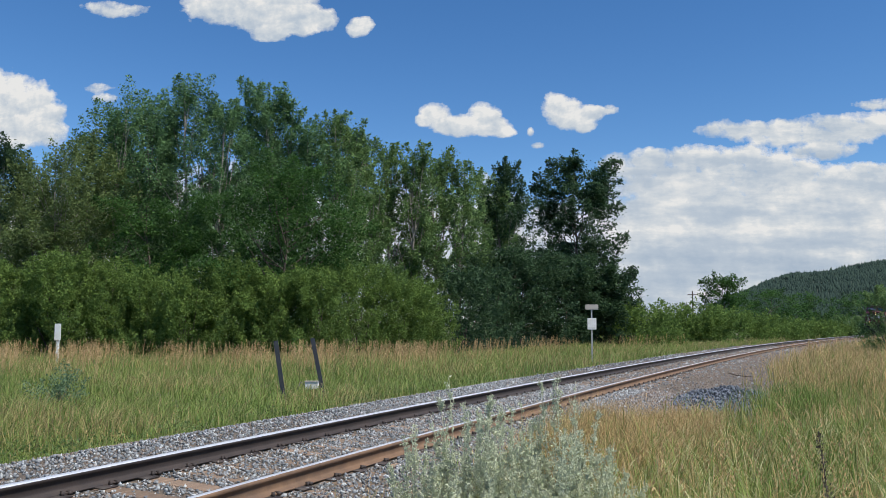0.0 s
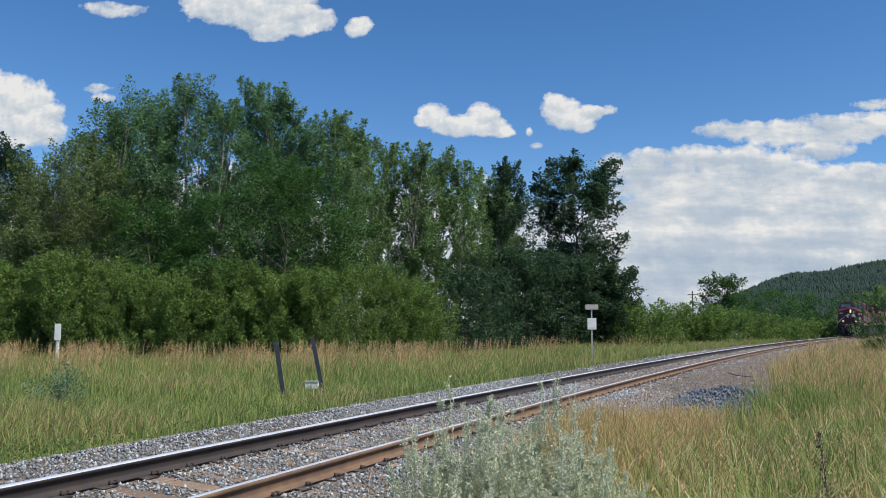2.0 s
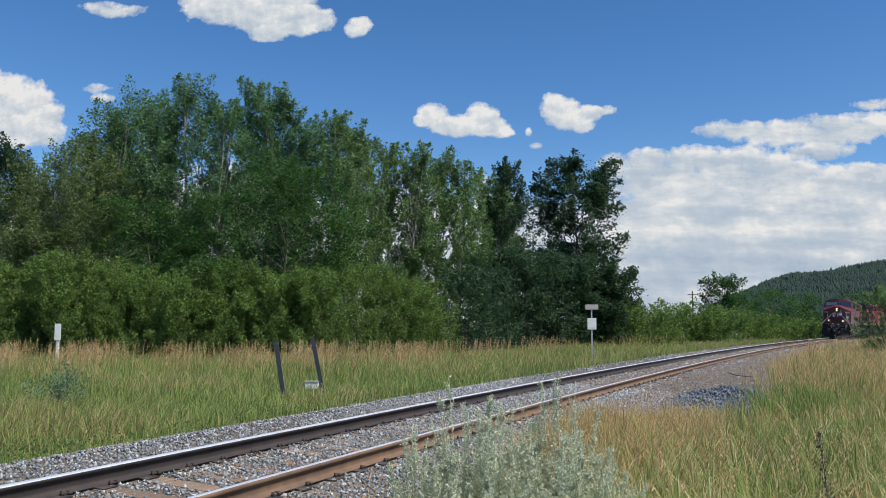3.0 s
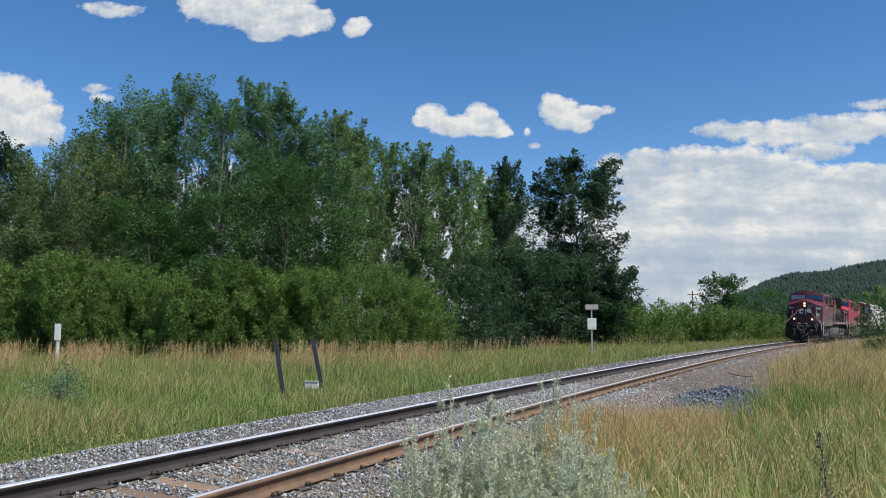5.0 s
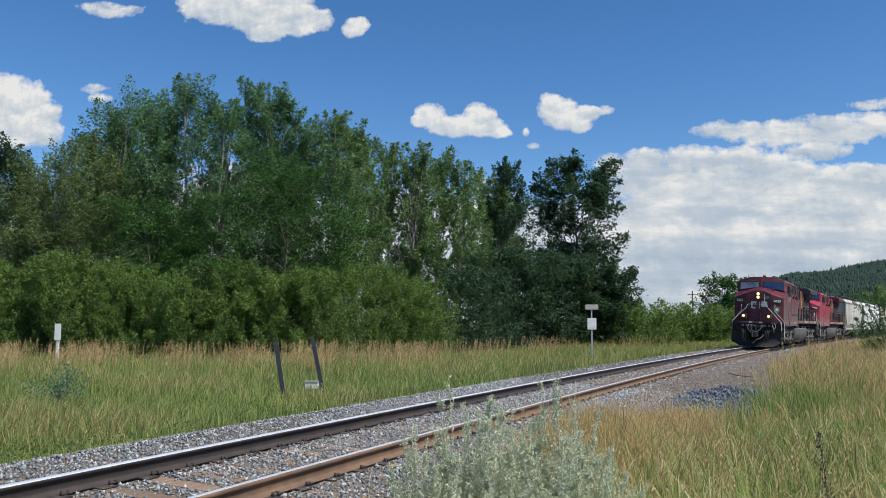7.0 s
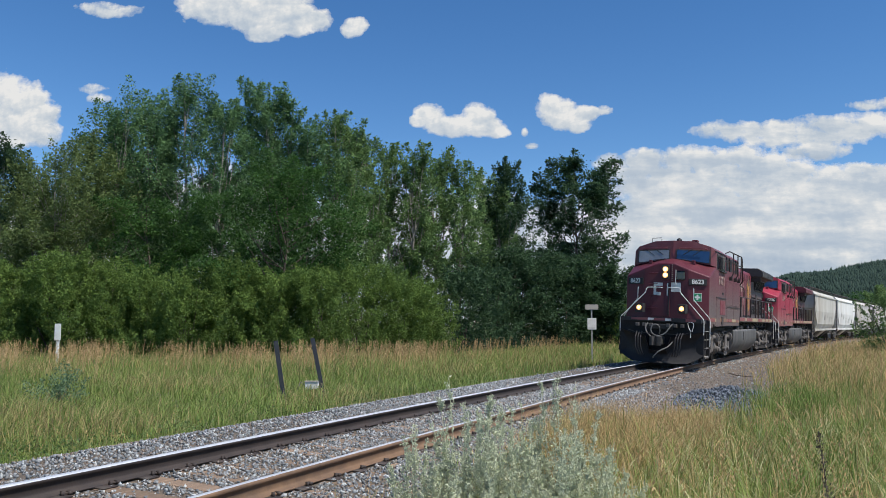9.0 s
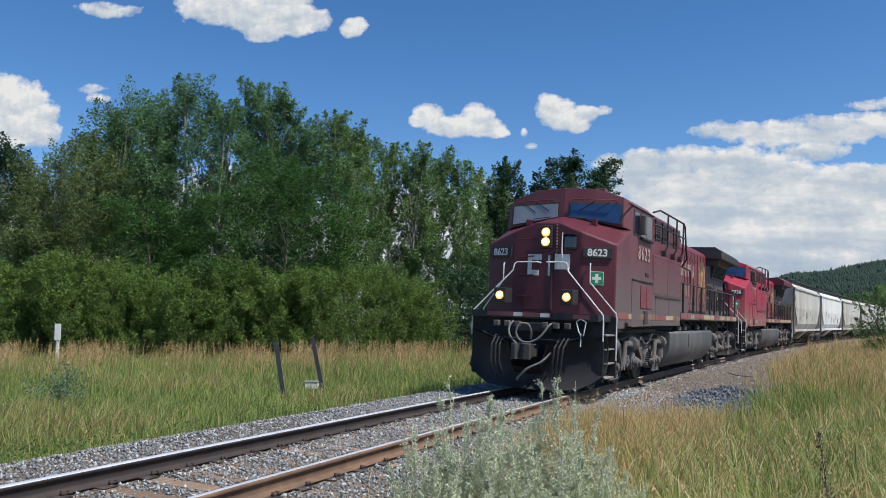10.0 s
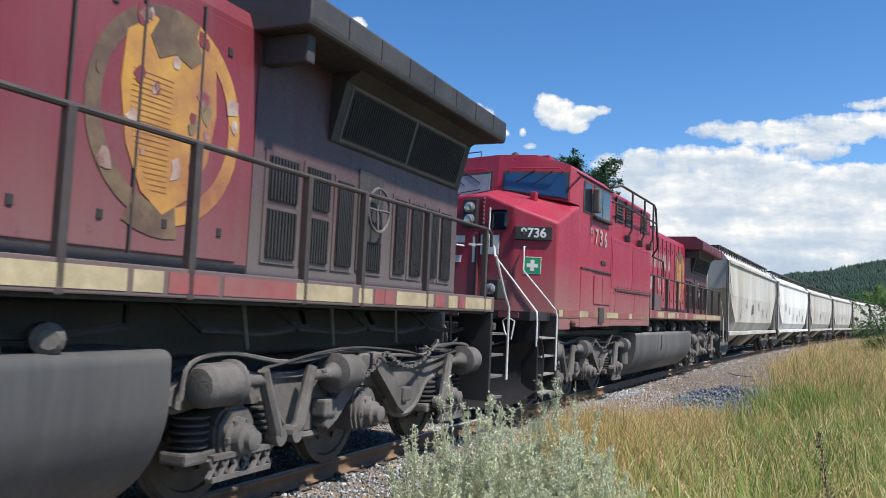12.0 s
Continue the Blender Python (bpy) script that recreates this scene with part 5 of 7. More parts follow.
def ring6(b, z0, pts):
    """A ring that mirrors (db, y, z) points of the near half."""
    half = [(0.0, 0.0, z0)] + pts
    r = [(-(b + d), y, z) for d, y, z in half]
    r += [(-(b + d), -y, z) for d, y, z in half[:0:-1] if y > 0]
    return r


def wheelset(parent, b, z=0.53, radius=0.53):
    """Two flanged wheels on an axle, turning as the train rolls."""
    bm = bmesh.new()
    prof = [(-0.068, radius - 0.09), (-0.06, radius + 0.026), (-0.035, radius + 0.026), (-0.025, radius), (0.07, radius - 0.004), (0.07, radius - 0.075), (0.045, radius - 0.09), (0.015, radius * 0.45), (0.08, radius * 0.32), (0.09, 0.12), (0.09, 0.0001)]
    for sgn in (1, -1):
        m = Matrix.Translation((0, sgn * 0.7525, 0)) @ Matrix.Rotation(radians(90 * sgn), 4, "Z")
        lathe(bm, prof, 28, m)
    lathe(bm, [(-0.74, 0.085), (0.74, 0.085)], 14, Matrix.Rotation(radians(90), 4, "Z"))
    for k in range(6):
        a = k * math.tau / 6
        box(bm, -0.03, 0.03, 0.78, 0.805, 0.27, 0.31, 0, Matrix.Rotation(a, 4, "Y"))
    o = part("wheelset", bm, M_WHEEL, parent, "worn steel wheels on an axle", smooth=False)
    base = Matrix.Translation((-b, 0, z))
    o.matrix_basis = base
    WHEELS.append((o, radius, base))
    return o


def loco_truck(loco, b):
    """A three-axle truck: cast side frames, springs, brake gear, three wheelsets."""
    ax = [-2.06, 0.0, 2.06]
    truck = part("truck", box(bmesh.new(), -2.3, 2.3, -0.60, 0.60, 0.50, 1.16, 0.05), M_BLACK, loco, "dusty three-axle truck with cast side frames")
    truck.matrix_basis = Matrix.Translation((-b, 0, 0))
    # one casting: level top, deep bellies between the axles, arches over them
    half = [(0.0, 0.86), (0.30, 0.82), (0.50, 0.66), (0.66, 0.50), (0.86, 0.44), (1.12, 0.45), (1.34, 0.56), (1.52, 0.74), (1.74, 0.82), (2.40, 0.82), (2.66, 0.78), (2.80, 0.84), (2.80, 0.98), (2.62, 1.06), (2.20, 1.09), (1.60, 1.02), (0.90, 1.01), (0.40, 1.06), (0.0, 1.08)]
    outline = half + [(-u, v) for u, v in half[-2:0:-1]]
    for sgn in (1, -1):
        bm = prism(bmesh.new(), outline, sgn * 1.00, sgn * 1.17)
        rim = [e for e in bm.edges if abs(abs(e.verts[0].co.y) - 1.17) < 0.01 and abs(abs(e.verts[1].co.y) - 1.17) < 0.01]
        bmesh.ops.bevel(bm, geom=rim, offset=0.035, segments=2, affect="EDGES")
        fr = part("side_frame", bm, M_TRUCK, truck, "cast steel side frame", smooth=True)
        # raised lip under each belly and along the top
        for d in (1, -1):
            lip = eased([(u * d, sgn * 1.175, v) for u, v in half[2:9]], 3)
            part("flange", tube(bmesh.new(), lip, 0.035, 6), M_TRUCK, fr, smooth=True)
            part("flange", tube(bmesh.new(), eased([(u * d, sgn * 1.175, v - 0.02) for u, v in half[13:18]], 3), 0.03, 6), M_TRUCK, fr, smooth=True)
            # slanting yoke arm beside the middle axle box
            bm = prism(bmesh.new(), [(0.04 * d, 1.16), (0.22 * d, 1.16), (0.50 * d, 0.90), (0.80 * d, 0.66), (0.88 * d, 0.52), (0.78 * d, 0.46), (0.62 * d, 0.54), (0.40 * d, 0.78), (0.04 * d, 1.02)], sgn * 1.17, sgn * 1.30)
            bmesh.ops.bevel(bm, geom=list(bm.edges), offset=0.02, segments=1, affect="EDGES")
            part("yoke_arm", bm, M_TRUCK, fr, smooth=True)
            part("stop_block", box(bmesh.new(), 0.80 * d - 0.11, 0.80 * d + 0.11, min(sgn * 1.17, sgn * 1.33), max(sgn * 1.17, sgn * 1.33), 0.60, 0.76, 0.025), M_TRUCK, fr)
        for a in ax:
            bm = bmesh.new()
            prism(bm, [(a - 0.24, 0.52), (a - 0.18, 0.38), (a + 0.18, 0.38), (a + 0.24, 0.52), (a + 0.24, 0.68), (a + 0.14, 0.80), (a - 0.14, 0.80), (a - 0.24, 0.68)], sgn * 0.98, sgn * 1.24)
            bmesh.ops.bevel(bm, geom=list(bm.edges), offset=0.03, segments=2, affect="EDGES")
            ab = part("axle_box", bm, M_TRUCK, truck, smooth=True)
            bm = lathe(bmesh.new(), [(0, 0.17), (0.04, 0.17), (0.06, 0.13), (0.13, 0.12), (0.15, 0.085), (0.20, 0.08), (0.215, 0.05)], 20, Matrix.Translation((a, sgn * 1.23, 0.55)) @ Matrix.Rotation(radians(90 * sgn), 4, "Z"))
            part("bearing_cap", bm, M_TRUCK, ab, smooth=True)
            bm = bmesh.new()
            for k in range(6):
                an = k * math.tau / 6
                box(bm, a + 0.145 * math.cos(an) - 0.018, a + 0.145 * math.cos(an) + 0.018, min(sgn * 1.26, sgn * 1.295), max(sgn * 1.26, sgn * 1.295), 0.55 + 0.145 * math.sin(an) - 0.018, 0.55 + 0.145 * math.sin(an) + 0.018)
            tagged(part("cap_bolts", bm, M_TRUCK, ab), kind="stuff")
        # stacked spring packs beside the outer axle boxes
        for a in (-2.06, 2.06):
            for da in (-0.38, 0.38):
                ridge = [(0.0, 0.10)]
                for k in range(5):
                    ridge += [(0.02 + k * 0.055, 0.145), (0.035 + k * 0.055, 0.145), (0.05 + k * 0.055, 0.095)]
                bm = lathe(bmesh.new(), ridge, 16, Matrix.Translation((a + da, sgn * 1.10, 0.50)) @ Matrix.Rotation(radians(-90), 4, "Y"))
                part("spring_pack", bm, M_CASTING, truck, "dark ribbed spring pack", smooth=True)
                part("spring_seat", box(bmesh.new(), a + da - 0.17, a + da + 0.17, sgn * 1.10 - 0.13, sgn * 1.10 + 0.13, 0.40, 0.50, 0.025), M_TRUCK, truck)
        # brake cylinders on the frame's ends, each with a pushrod and a hanging lever
        for a, d in ((-2.45, 1), (2.45, -1), (0.62, 1)):
            m = Matrix.Translation((a, sgn * 1.33, 1.00)) @ Matrix.Rotation(0 if d > 0 else math.pi, 4, "Z")
            bm = lathe(bmesh.new(), [(-0.20, 0.06), (-0.19, 0.13), (-0.15, 0.165), (0.13, 0.165), (0.15, 0.185), (0.18, 0.185), (0.20, 0.10), (0.30, 0.05), (0.62, 0.045)], 22, m)
            part("brake_cylinder", bm, M_TRUCK, truck, smooth=True)
            part("brake_lever", tube(bmesh.new(), [(a + 0.56 * d, sgn * 1.34, 1.08), (a + 0.62 * d, sgn * 1.34, 0.92), (a + 0.74 * d, sgn * 1.36, 0.60), (a + 0.80 * d, sgn * 1.32, 0.52)], 0.05, 8, 0.065), M_TRUCK, truck, smooth=True)
            part("lever_pin", lathe(bmesh.new(), [(-0.06, 0.075), (0.06, 0.075)], 12, Matrix.Translation((a + 0.80 * d, sgn * 1.33, 0.52)) @ Matrix.Rotation(radians(90), 4, "Z")), M_TRUCK, truck)
        # pierced step plates low at both ends
        for d in (1, -1):
            bm = bmesh.new()
            for za, zb in ((0.27, 0.31), (0.43, 0.47)):
                box(bm, 2.06 * d - 0.36, 2.06 * d + 0.36, sgn * 1.30 - 0.03, sgn * 1.30 + 0.03, za, zb)
            for k in range(6):
                c = 2.06 * d - 0.33 + k * 0.132
                tube(bm, [(c - 0.05, sgn * 1.30, 0.30), (c + 0.05, sgn * 1.30, 0.44)], 0.022, 5)
                tube(bm, [(c + 0.05, sgn * 1.30, 0.30), (c - 0.05, sgn * 1.30, 0.44)], 0.022, 5)
            part("step_plate", bm, M_TRUCK, truck, "pierced steel step plate")
        y = sgn * 1.26
        part("sand_pipe", tube(bmesh.new(), eased([(-2.7, y, 0.92), (-2.62, y, 1.18), (-1.7, y, 1.20), (-1.3, y, 1.10), (-0.5, y, 1.12), (0.4, y, 1.19), (1.4, y, 1.12), (2.2, y, 1.22), (2.66, y, 1.16), (2.74, y, 0.9)], 4), 0.020, 6), M_TRUCK, truck, smooth=True)
        part("air_pipe", tube(bmesh.new(), eased([(-2.3, y, 1.12), (-1.5, y + 0.04 * sgn, 1.06), (-0.7, y, 1.16), (0.6, y + 0.04 * sgn, 1.22), (1.8, y, 1.08)], 4), 0.014, 6), M_CASTING, truck, smooth=True)
        part("chain", chain_links([(-1.45 + 0.055 * k, sgn * 1.36, 1.26 - 0.22 * abs(math.sin(k * 0.135)) - 0.004 * k) for k in range(46)]), M_TRUCK, truck)
        for a in (-1.05, 1.05):
            part("brake_shoe", box(bmesh.new(), a - 0.07, a + 0.07, sgn * 0.74 - 0.06, sgn * 0.74 + 0.06, 0.35, 0.72, 0.02), M_TRUCK, truck)
    for e in (-2.62, 2.62):
        part("end_beam", box(bmesh.new(), e - 0.09, e + 0.09, -1.0, 1.0, 0.80, 0.98, 0.02), M_TRUCK, truck)
    for a in ax:
        wheelset(truck, a)
    return truck


def chain_links(pts):
    bm = bmesh.new()
    for k, p in enumerate(pts):
        box(bm, -0.035, 0.035, -0.011, 0.011, -0.02, 0.02, 0, Matrix.Translation(p) @ Matrix.Rotation(radians(90 * (k % 2)), 4, "X"))
    return bm


def locomotive(number, side_paint, nose_paint, label, lit, hood_label, hatch, hood_paint, rad_paint, wing_paint):
    """A wide-cab six-axle diesel locomotive; x runs forward from the front coupler's face, y to its left."""
    L = new("locomotive")
    tagged(L, label, "locomotive", "locomotives of the train")
    # underframe
    bm = bmesh.new()
    box(bm, -21.2, -1.2, -0.75, 0.75, 1.15, 1.60, 0.03)
    box(bm, -21.0, -8.6, -1.45, 1.45, 1.60, 1.66)
    part("underframe", bm, M_BLACK, L, "black underframe beam")
    part("sill", box(bmesh.new(), -21.05, -8.66, -1.52, 1.52, 1.63, 1.83, 0.01), side_paint, L, "dusty side sill")
    # nose and cab
    z0 = 1.62
    rings = [ring6(1.36, z0, [(0.0, 0.78, z0), (0.26, 1.48, z0), (0.26, 1.48, 3.16), (0.0, 0.78, 3.42), (0.0, 0.28, 3.62), (0.0, 0.0, 3.63)]),
             ring6(2.40, 1.46, [(0.18, 0.78, 1.46), (0.36, 1.50, 1.46), (0.36, 1.50, 3.60), (0.18, 0.78, 3.74), (0.06, 0.28, 3.84), (0.0, 0.0, 3.88)])]
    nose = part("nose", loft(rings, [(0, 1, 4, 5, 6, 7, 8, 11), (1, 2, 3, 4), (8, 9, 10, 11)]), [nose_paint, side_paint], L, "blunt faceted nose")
    # Faces that look sideways take the side material, the rest the nose's.
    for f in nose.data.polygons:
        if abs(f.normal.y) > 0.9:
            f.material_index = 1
    b = nose.modifiers.new("edge", "BEVEL")
    b.width, b.segments, b.limit_method, b.angle_limit = 0.035, 2, "ANGLE", radians(12)
    top = [(0.08, 0.70, 1.43), (0.30, 1.50, 1.43), (0.37, 1.49, 4.18), (0.23, 1.33, 4.33), (0.15, 0.70, 4.53), (0.07, 0.0, 4.55)]
    rings = [ring6(2.402, 1.43, [(0.08, 0.70, 1.43), (0.30, 1.50, 1.43), (0.30, 1.50, 3.60), (0.155, 1.36, 3.64), (0.08, 0.70, 3.77), (0.0, 0.0, 3.86)]),
             ring6(2.41, 1.43, top), ring6(4.95, 1.43, [(0, y, z) for _, y, z in top])]
    cab = part("cab", loft(rings), side_paint, L, "wide crew cab")
    b = cab.modifiers.new("edge", "BEVEL")
    b.width, b.segments, b.limit_method, b.angle_limit = 0.03, 2, "ANGLE", radians(12)
    # windscreens in the raked cab front, with surrounds, visors and wipers
    for sgn in (1, -1):
        def scr(y, z):
            return (-(2.402 + 0.1145 * y + 0.075 * (z - 3.75) / 0.72) + 0.006, y * sgn, z)
        # Both panes carry sky in their colour: blue near, pale far.
        for nm, grow, mat, out in (("windscreen_frame", 0.045, M_RAILING, 0.012), ("windscreen", 0.0, M_SKYGLASS if sgn > 0 else M_PALEGLASS, 0.026)):
            bm = bmesh.new()
            pts = [scr(0.15 - grow, 3.875 - grow * 0.5), scr(1.29 + grow, 3.715 - grow * 0.5), scr(1.29 + grow, 4.15 + grow), scr(0.15 - grow, 4.19 + grow)]
            fr = [bm.verts.new((p[0] + out, p[1], p[2])) for p in pts]
            bk = [bm.verts.new((p[0] - 0.03, p[1], p[2])) for p in pts]
            bm.faces.new(fr)
            bm.faces.new(bk[::-1])
            for k in range(4):
                bm.faces.new((fr[k], fr[(k + 1) % 4], bk[(k + 1) % 4], bk[k]))
            part(nm, bm, mat, L)
        bar("wiper", [(2.50, 0.70 * sgn, 4.24), (2.44, 0.36 * sgn, 4.02)], 0.012, M_BLACK, L, n=6)
        bar("wiper", [(2.54, 1.02 * sgn, 4.22), (2.48, 0.70 * sgn, 3.98)], 0.012, M_BLACK, L, n=6)
        bar("visor_rail", [(2.50, 0.22 * sgn, 4.24), (2.38, 0.22 * sgn, 4.28), (2.47, 1.18 * sgn, 4.25), (2.62, 1.22 * sgn, 4.20)], 0.014, side_paint, L, n=6)
        part("horn_bracket", box(bmesh.new(), -2.34, -2.20, 0.78 * sgn - 0.06, 0.78 * sgn + 0.06, 3.62, 3.80, 0.02), nose_paint, L)
        bar("nose_rail", [(2.10, 0.20 * sgn, 3.84), (2.16, 0.62 * sgn, 3.80), (2.30, 0.80 * sgn, 3.70)], 0.010, M_BLACK, L, n=6)
        # cab side glazing
        for b0, b1, za, zb in ((2.98, 3.42, 3.56, 4.06), (3.62, 4.14, 3.54, 4.08), (4.18, 4.72, 3.54, 4.08)):
            bm = bmesh.new()
            box(bm, -b1 - 0.04, -b0 + 0.04, 1.49 * sgn - 0.015, 1.49 * sgn + 0.015, za - 0.04, zb + 0.04, 0.008)
            w = part("side_window", bm, M_RAILING, L)
            part("pane", box(bmesh.new(), -b1, -b0, 1.505 * sgn - 0.01, 1.505 * sgn + 0.008, za, zb, 0.004), M_GLASS, w)
        part("mirror", box(bmesh.new(), -3.56, -3.40, 1.54 * sgn - 0.01, 1.54 * sgn + 0.12, 3.56, 4.02, 0.03) if sgn > 0 else box(bmesh.new(), -3.56, -3.40, -1.65, -1.53, 3.56, 4.02, 0.03), M_TRUCK, L)
        part("armrest", box(bmesh.new(), -4.75, -3.58, 1.50 * sgn - 0.04, 1.50 * sgn + 0.07, 3.47, 3.52, 0.012), M_BLACK, L)
    part("gutter", tube(bmesh.new(), [(-2.5, 1.50, 4.17), (-4.95, 1.50, 4.17)], 0.018, 6), M_BLACK, L)
    # roof fittings
    bm = bmesh.new()
    lathe(bm, [(0, 0.10), (0.05, 0.10), (0.09, 0.06), (0.12, 0.02)], 14, Matrix.Translation((-3.0, 0.1, 4.575)) @ Matrix.Rotation(radians(-90), 4, "Y"))
    part("roof_beacon", bm, M_BLACK, L)
    bar("roof_grab", [(2.75, -0.5, 4.55), (2.75, -0.5, 4.68), (2.75, -0.85, 4.66), (2.75, -0.85, 4.50)], 0.012, M_BLACK, L, n=6)
    part("antenna", box(bmesh.new(), -3.4, -3.1, 0.55, 0.75, 4.55, 4.63, 0.02), side_paint, L)
    # equipment body behind the cab: wide below, set in above
    bx("equipment_body", 4.955, 8.66, -1.50, 1.50, 1.44, 3.26, side_paint, L, 0.02, "panelled equipment body")
    bm = bmesh.new()
    prism(bm, [(-1.40, 3.26), (1.40, 3.26), (1.40, 4.22), (1.10, 4.42), (-1.10, 4.42), (-1.40, 4.22)], -4.955, -8.95, "x")
    part("upper_body", bm, side_paint, L)
    bm = bmesh.new()
    prism(bm, [(-1.04, 1.83), (1.04, 1.83), (1.04, 4.22), (0.90, 4.40), (-0.90, 4.40), (-1.04, 4.22)], -8.955, -10.61, "x")
    part("blower_housing", bm, hood_paint, L, "tall blower compartment behind the equipment body")
    louvres("blower_grille", 9.55, 10.32, 1.045, 3.72, 4.18, 12, L, M_BLACK)
    bx("grille_hood", 9.50, 10.37, 1.035, 1.085, 4.19, 4.23, M_SOOT, L, 0.006)
    for b0 in (9.30, 9.98):
        bx("housing_seam", b0, b0 + 0.016, 1.035, 1.046, 1.95, 3.60, M_SOOT, L)
    for k, b0 in enumerate((5.62, 6.45, 7.95)):
        louvres("vent", b0, b0 + 0.58, 1.40, 3.66, 4.14, 7, L, M_SOOT, upright=False)
        bx("vent_frame", b0 - 0.06, b0 - 0.01, 1.395, 1.43, 3.62, 4.18, M_RAILING, L)
    # seams and panels of the body side
    for b0, b1, za, zb in ((5.05, 6.75, 2.22, 3.22), (6.79, 8.58, 2.22, 3.22), (5.35, 7.0, 1.70, 2.16), (7.04, 8.60, 1.70, 2.16), (2.90, 3.66, 1.42, 2.48)):
        bx("panel", b0, b1, 1.49, 1.508, za, zb, side_paint, L, 0.004)
    bx("drip_strip", 5.3, 8.66, 1.50, 1.525, 2.17, 2.20, M_RAILING, L)
    bx("drip_strip", 2.88, 5.0, 1.50, 1.525, 2.485, 2.51, M_RAILING, L)
    for b0 in (3.74, 4.34):
        bx("hatch", b0, b0 + 0.56, 1.50, 1.516, 1.86, 2.40, hatch, L, 0.006, "brighter red locker hatch")
    bx("latch", 4.1, 4.45, 1.50, 1.53, 1.50, 1.80, M_RAILING, L, 0.008)
    bx("grille", 4.2, 4.5, 1.50, 1.515, 2.64, 2.71, M_BLACK, L)
    # rivets
    bm = bmesh.new()
    for k in range(12):
        for z in (3.18, 2.26, 2.12):
            box(bm, -5.2 - k * 0.29 - 0.012, -5.2 - k * 0.29 + 0.012, 1.508, 1.518, z - 0.012, z + 0.012)
    tagged(part("bolt_heads", bm, M_RAILING, L), kind="stuff")
    # reflector tape along the sill
    rnd = random.Random(number)
    b0 = 1.72
    while b0 < 20.6:
        w = rnd.choice((0.2, 0.26, 0.5, 0.9))
        z = (1.60, 1.71) if b0 < 8.5 else (1.66, 1.80)
        y = 1.508 if b0 < 8.5 else 1.522
        if rnd.random() < 0.8 and not 8.2 < b0 + w < 9.0 and not 3.9 < b0 + w and not (b0 < 4.6 and b0 + w > 4.0):
            bx("reflector_tape", b0, b0 + w, y - 0.004, y + 0.003, z[0], z[1], rnd.choice((M_CREAM, M_CREAM, M_TAPE)), L)
        elif b0 > 4.7 and not 8.2 < b0 + w < 9.0:
            bx("reflector_tape", b0, b0 + w, y - 0.004, y + 0.003, z[0], z[1], M_TAPE if rnd.random() < 0.55 else M_CREAM, L)
        b0 += w + rnd.choice((0.01, 0.05, 0.12))
    bx("faded_band", 1.70, 8.6, 1.49, 1.5065, 1.585, 1.725, M_BAND, L)
    # engine hood with its doors
    bm = bmesh.new()
    prism(bm, [(-0.95, 1.83), (0.95, 1.83), (0.95, 3.98), (0.90, 4.12), (0.74, 4.20), (-0.74, 4.20), (-0.90, 4.12), (-0.95, 3.98)], -8.9, -16.45, "x")
    hood = part("engine_hood", bm, hood_paint, L, hood_label)
    edges = [10.75, 11.42, 12.05, 12.6, 13.2, 13.82, 14.5, 15.1, 15.72, 16.3]
    for a, c in zip(edges, edges[1:]):
        if c - a > 0.3:
            bx("door_seam", a - 0.009, a + 0.009, 0.94, 0.984, 1.93, 3.94, M_SOOT, L)
            d = bx("hood_door", a + 0.016, c - 0.016, 0.94, 0.968, 1.95, 3.92, hood_paint, L, 0.008)
            part("door_latch", box(bmesh.new(), -(a + 0.35), -(a + 0.30), 0.965, 0.980, 2.14, 2.21, 0.005), M_BLACK, d)
            part("door_latch", box(bmesh.new(), -(a + 0.35), -(a + 0.30), 0.965, 0.980, 3.64, 3.71, 0.005), M_BLACK, d)
    bx("pipe_run", 10.62, 10.73, 0.95, 1.02, 1.85, 4.1, hood_paint, L, 0.02)
    bx("hood_kickplate", 9.0, 16.4, 0.95, 0.985, 1.835, 1.93, M_SOOT, L)
    bm = bmesh.new()
    lathe(bm, [(0, 0.36), (0.18, 0.33), (0.22, 0.34), (0.24, 0.28)], 20, Matrix.Translation((-13.4, 0.25, 4.19)) @ Matrix.Rotation(radians(-90), 4, "Y"))
    part("exhaust_stack", bm, M_SOOT, L, "sooty exhaust stack")
    for k in range(3):
        bx("lifting_lug", 11.3 + k * 0.35, 11.4 + k * 0.35, 0.70, 0.76, 4.18, 4.28, M_BLACK, L, 0.01)
    # painted letters worn to plain blocks
    for row, (za, zb, bs) in enumerate(((3.06, 3.52, (9.10, 9.72, 10.9, 11.45, 12.0, 12.5, 12.9, 13.55)), (2.42, 2.84, (10.20, 11.1, 11.98, 12.45, 12.85, 13.5)))):
        for k, b0 in enumerate(bs):
            w = 0.12 if (row and k in (3, 4)) else 0.34
            bm = bmesh.new()
            prism(bm, [(-b0, za), (-b0 - w, za + 0.02 * (k % 3)), (-b0 - w * (1.0 if k % 2 else 0.8), zb), (-b0 - 0.02 * (k % 2), zb - 0.02)], 1.036 if b0 < 10.6 else 0.966, 1.046 if b0 < 10.6 else 0.973)
            part("worn_lettering", bm, M_FLAKED, L)
    # round emblem: brown and gold band about a golden shield
    n = 40
    for nm, mat, ks in (("emblem_band", M_TAN, range(8, 27)), ("emblem_band", M_GOLD, list(range(0, 8)) + list(range(31, 40))), ("emblem_scroll", M_TAN, range(27, 31))):
        bm = bmesh.new()
        for k in ks:
            q = []
            for kk, rr in ((k, 0.83), (k, 1.0), (k + 1, 1.0), (k + 1, 0.83)):
                a = kk * math.tau / n
                grow = 1.12 if nm == "emblem_scroll" and rr == 1.0 else 1.0
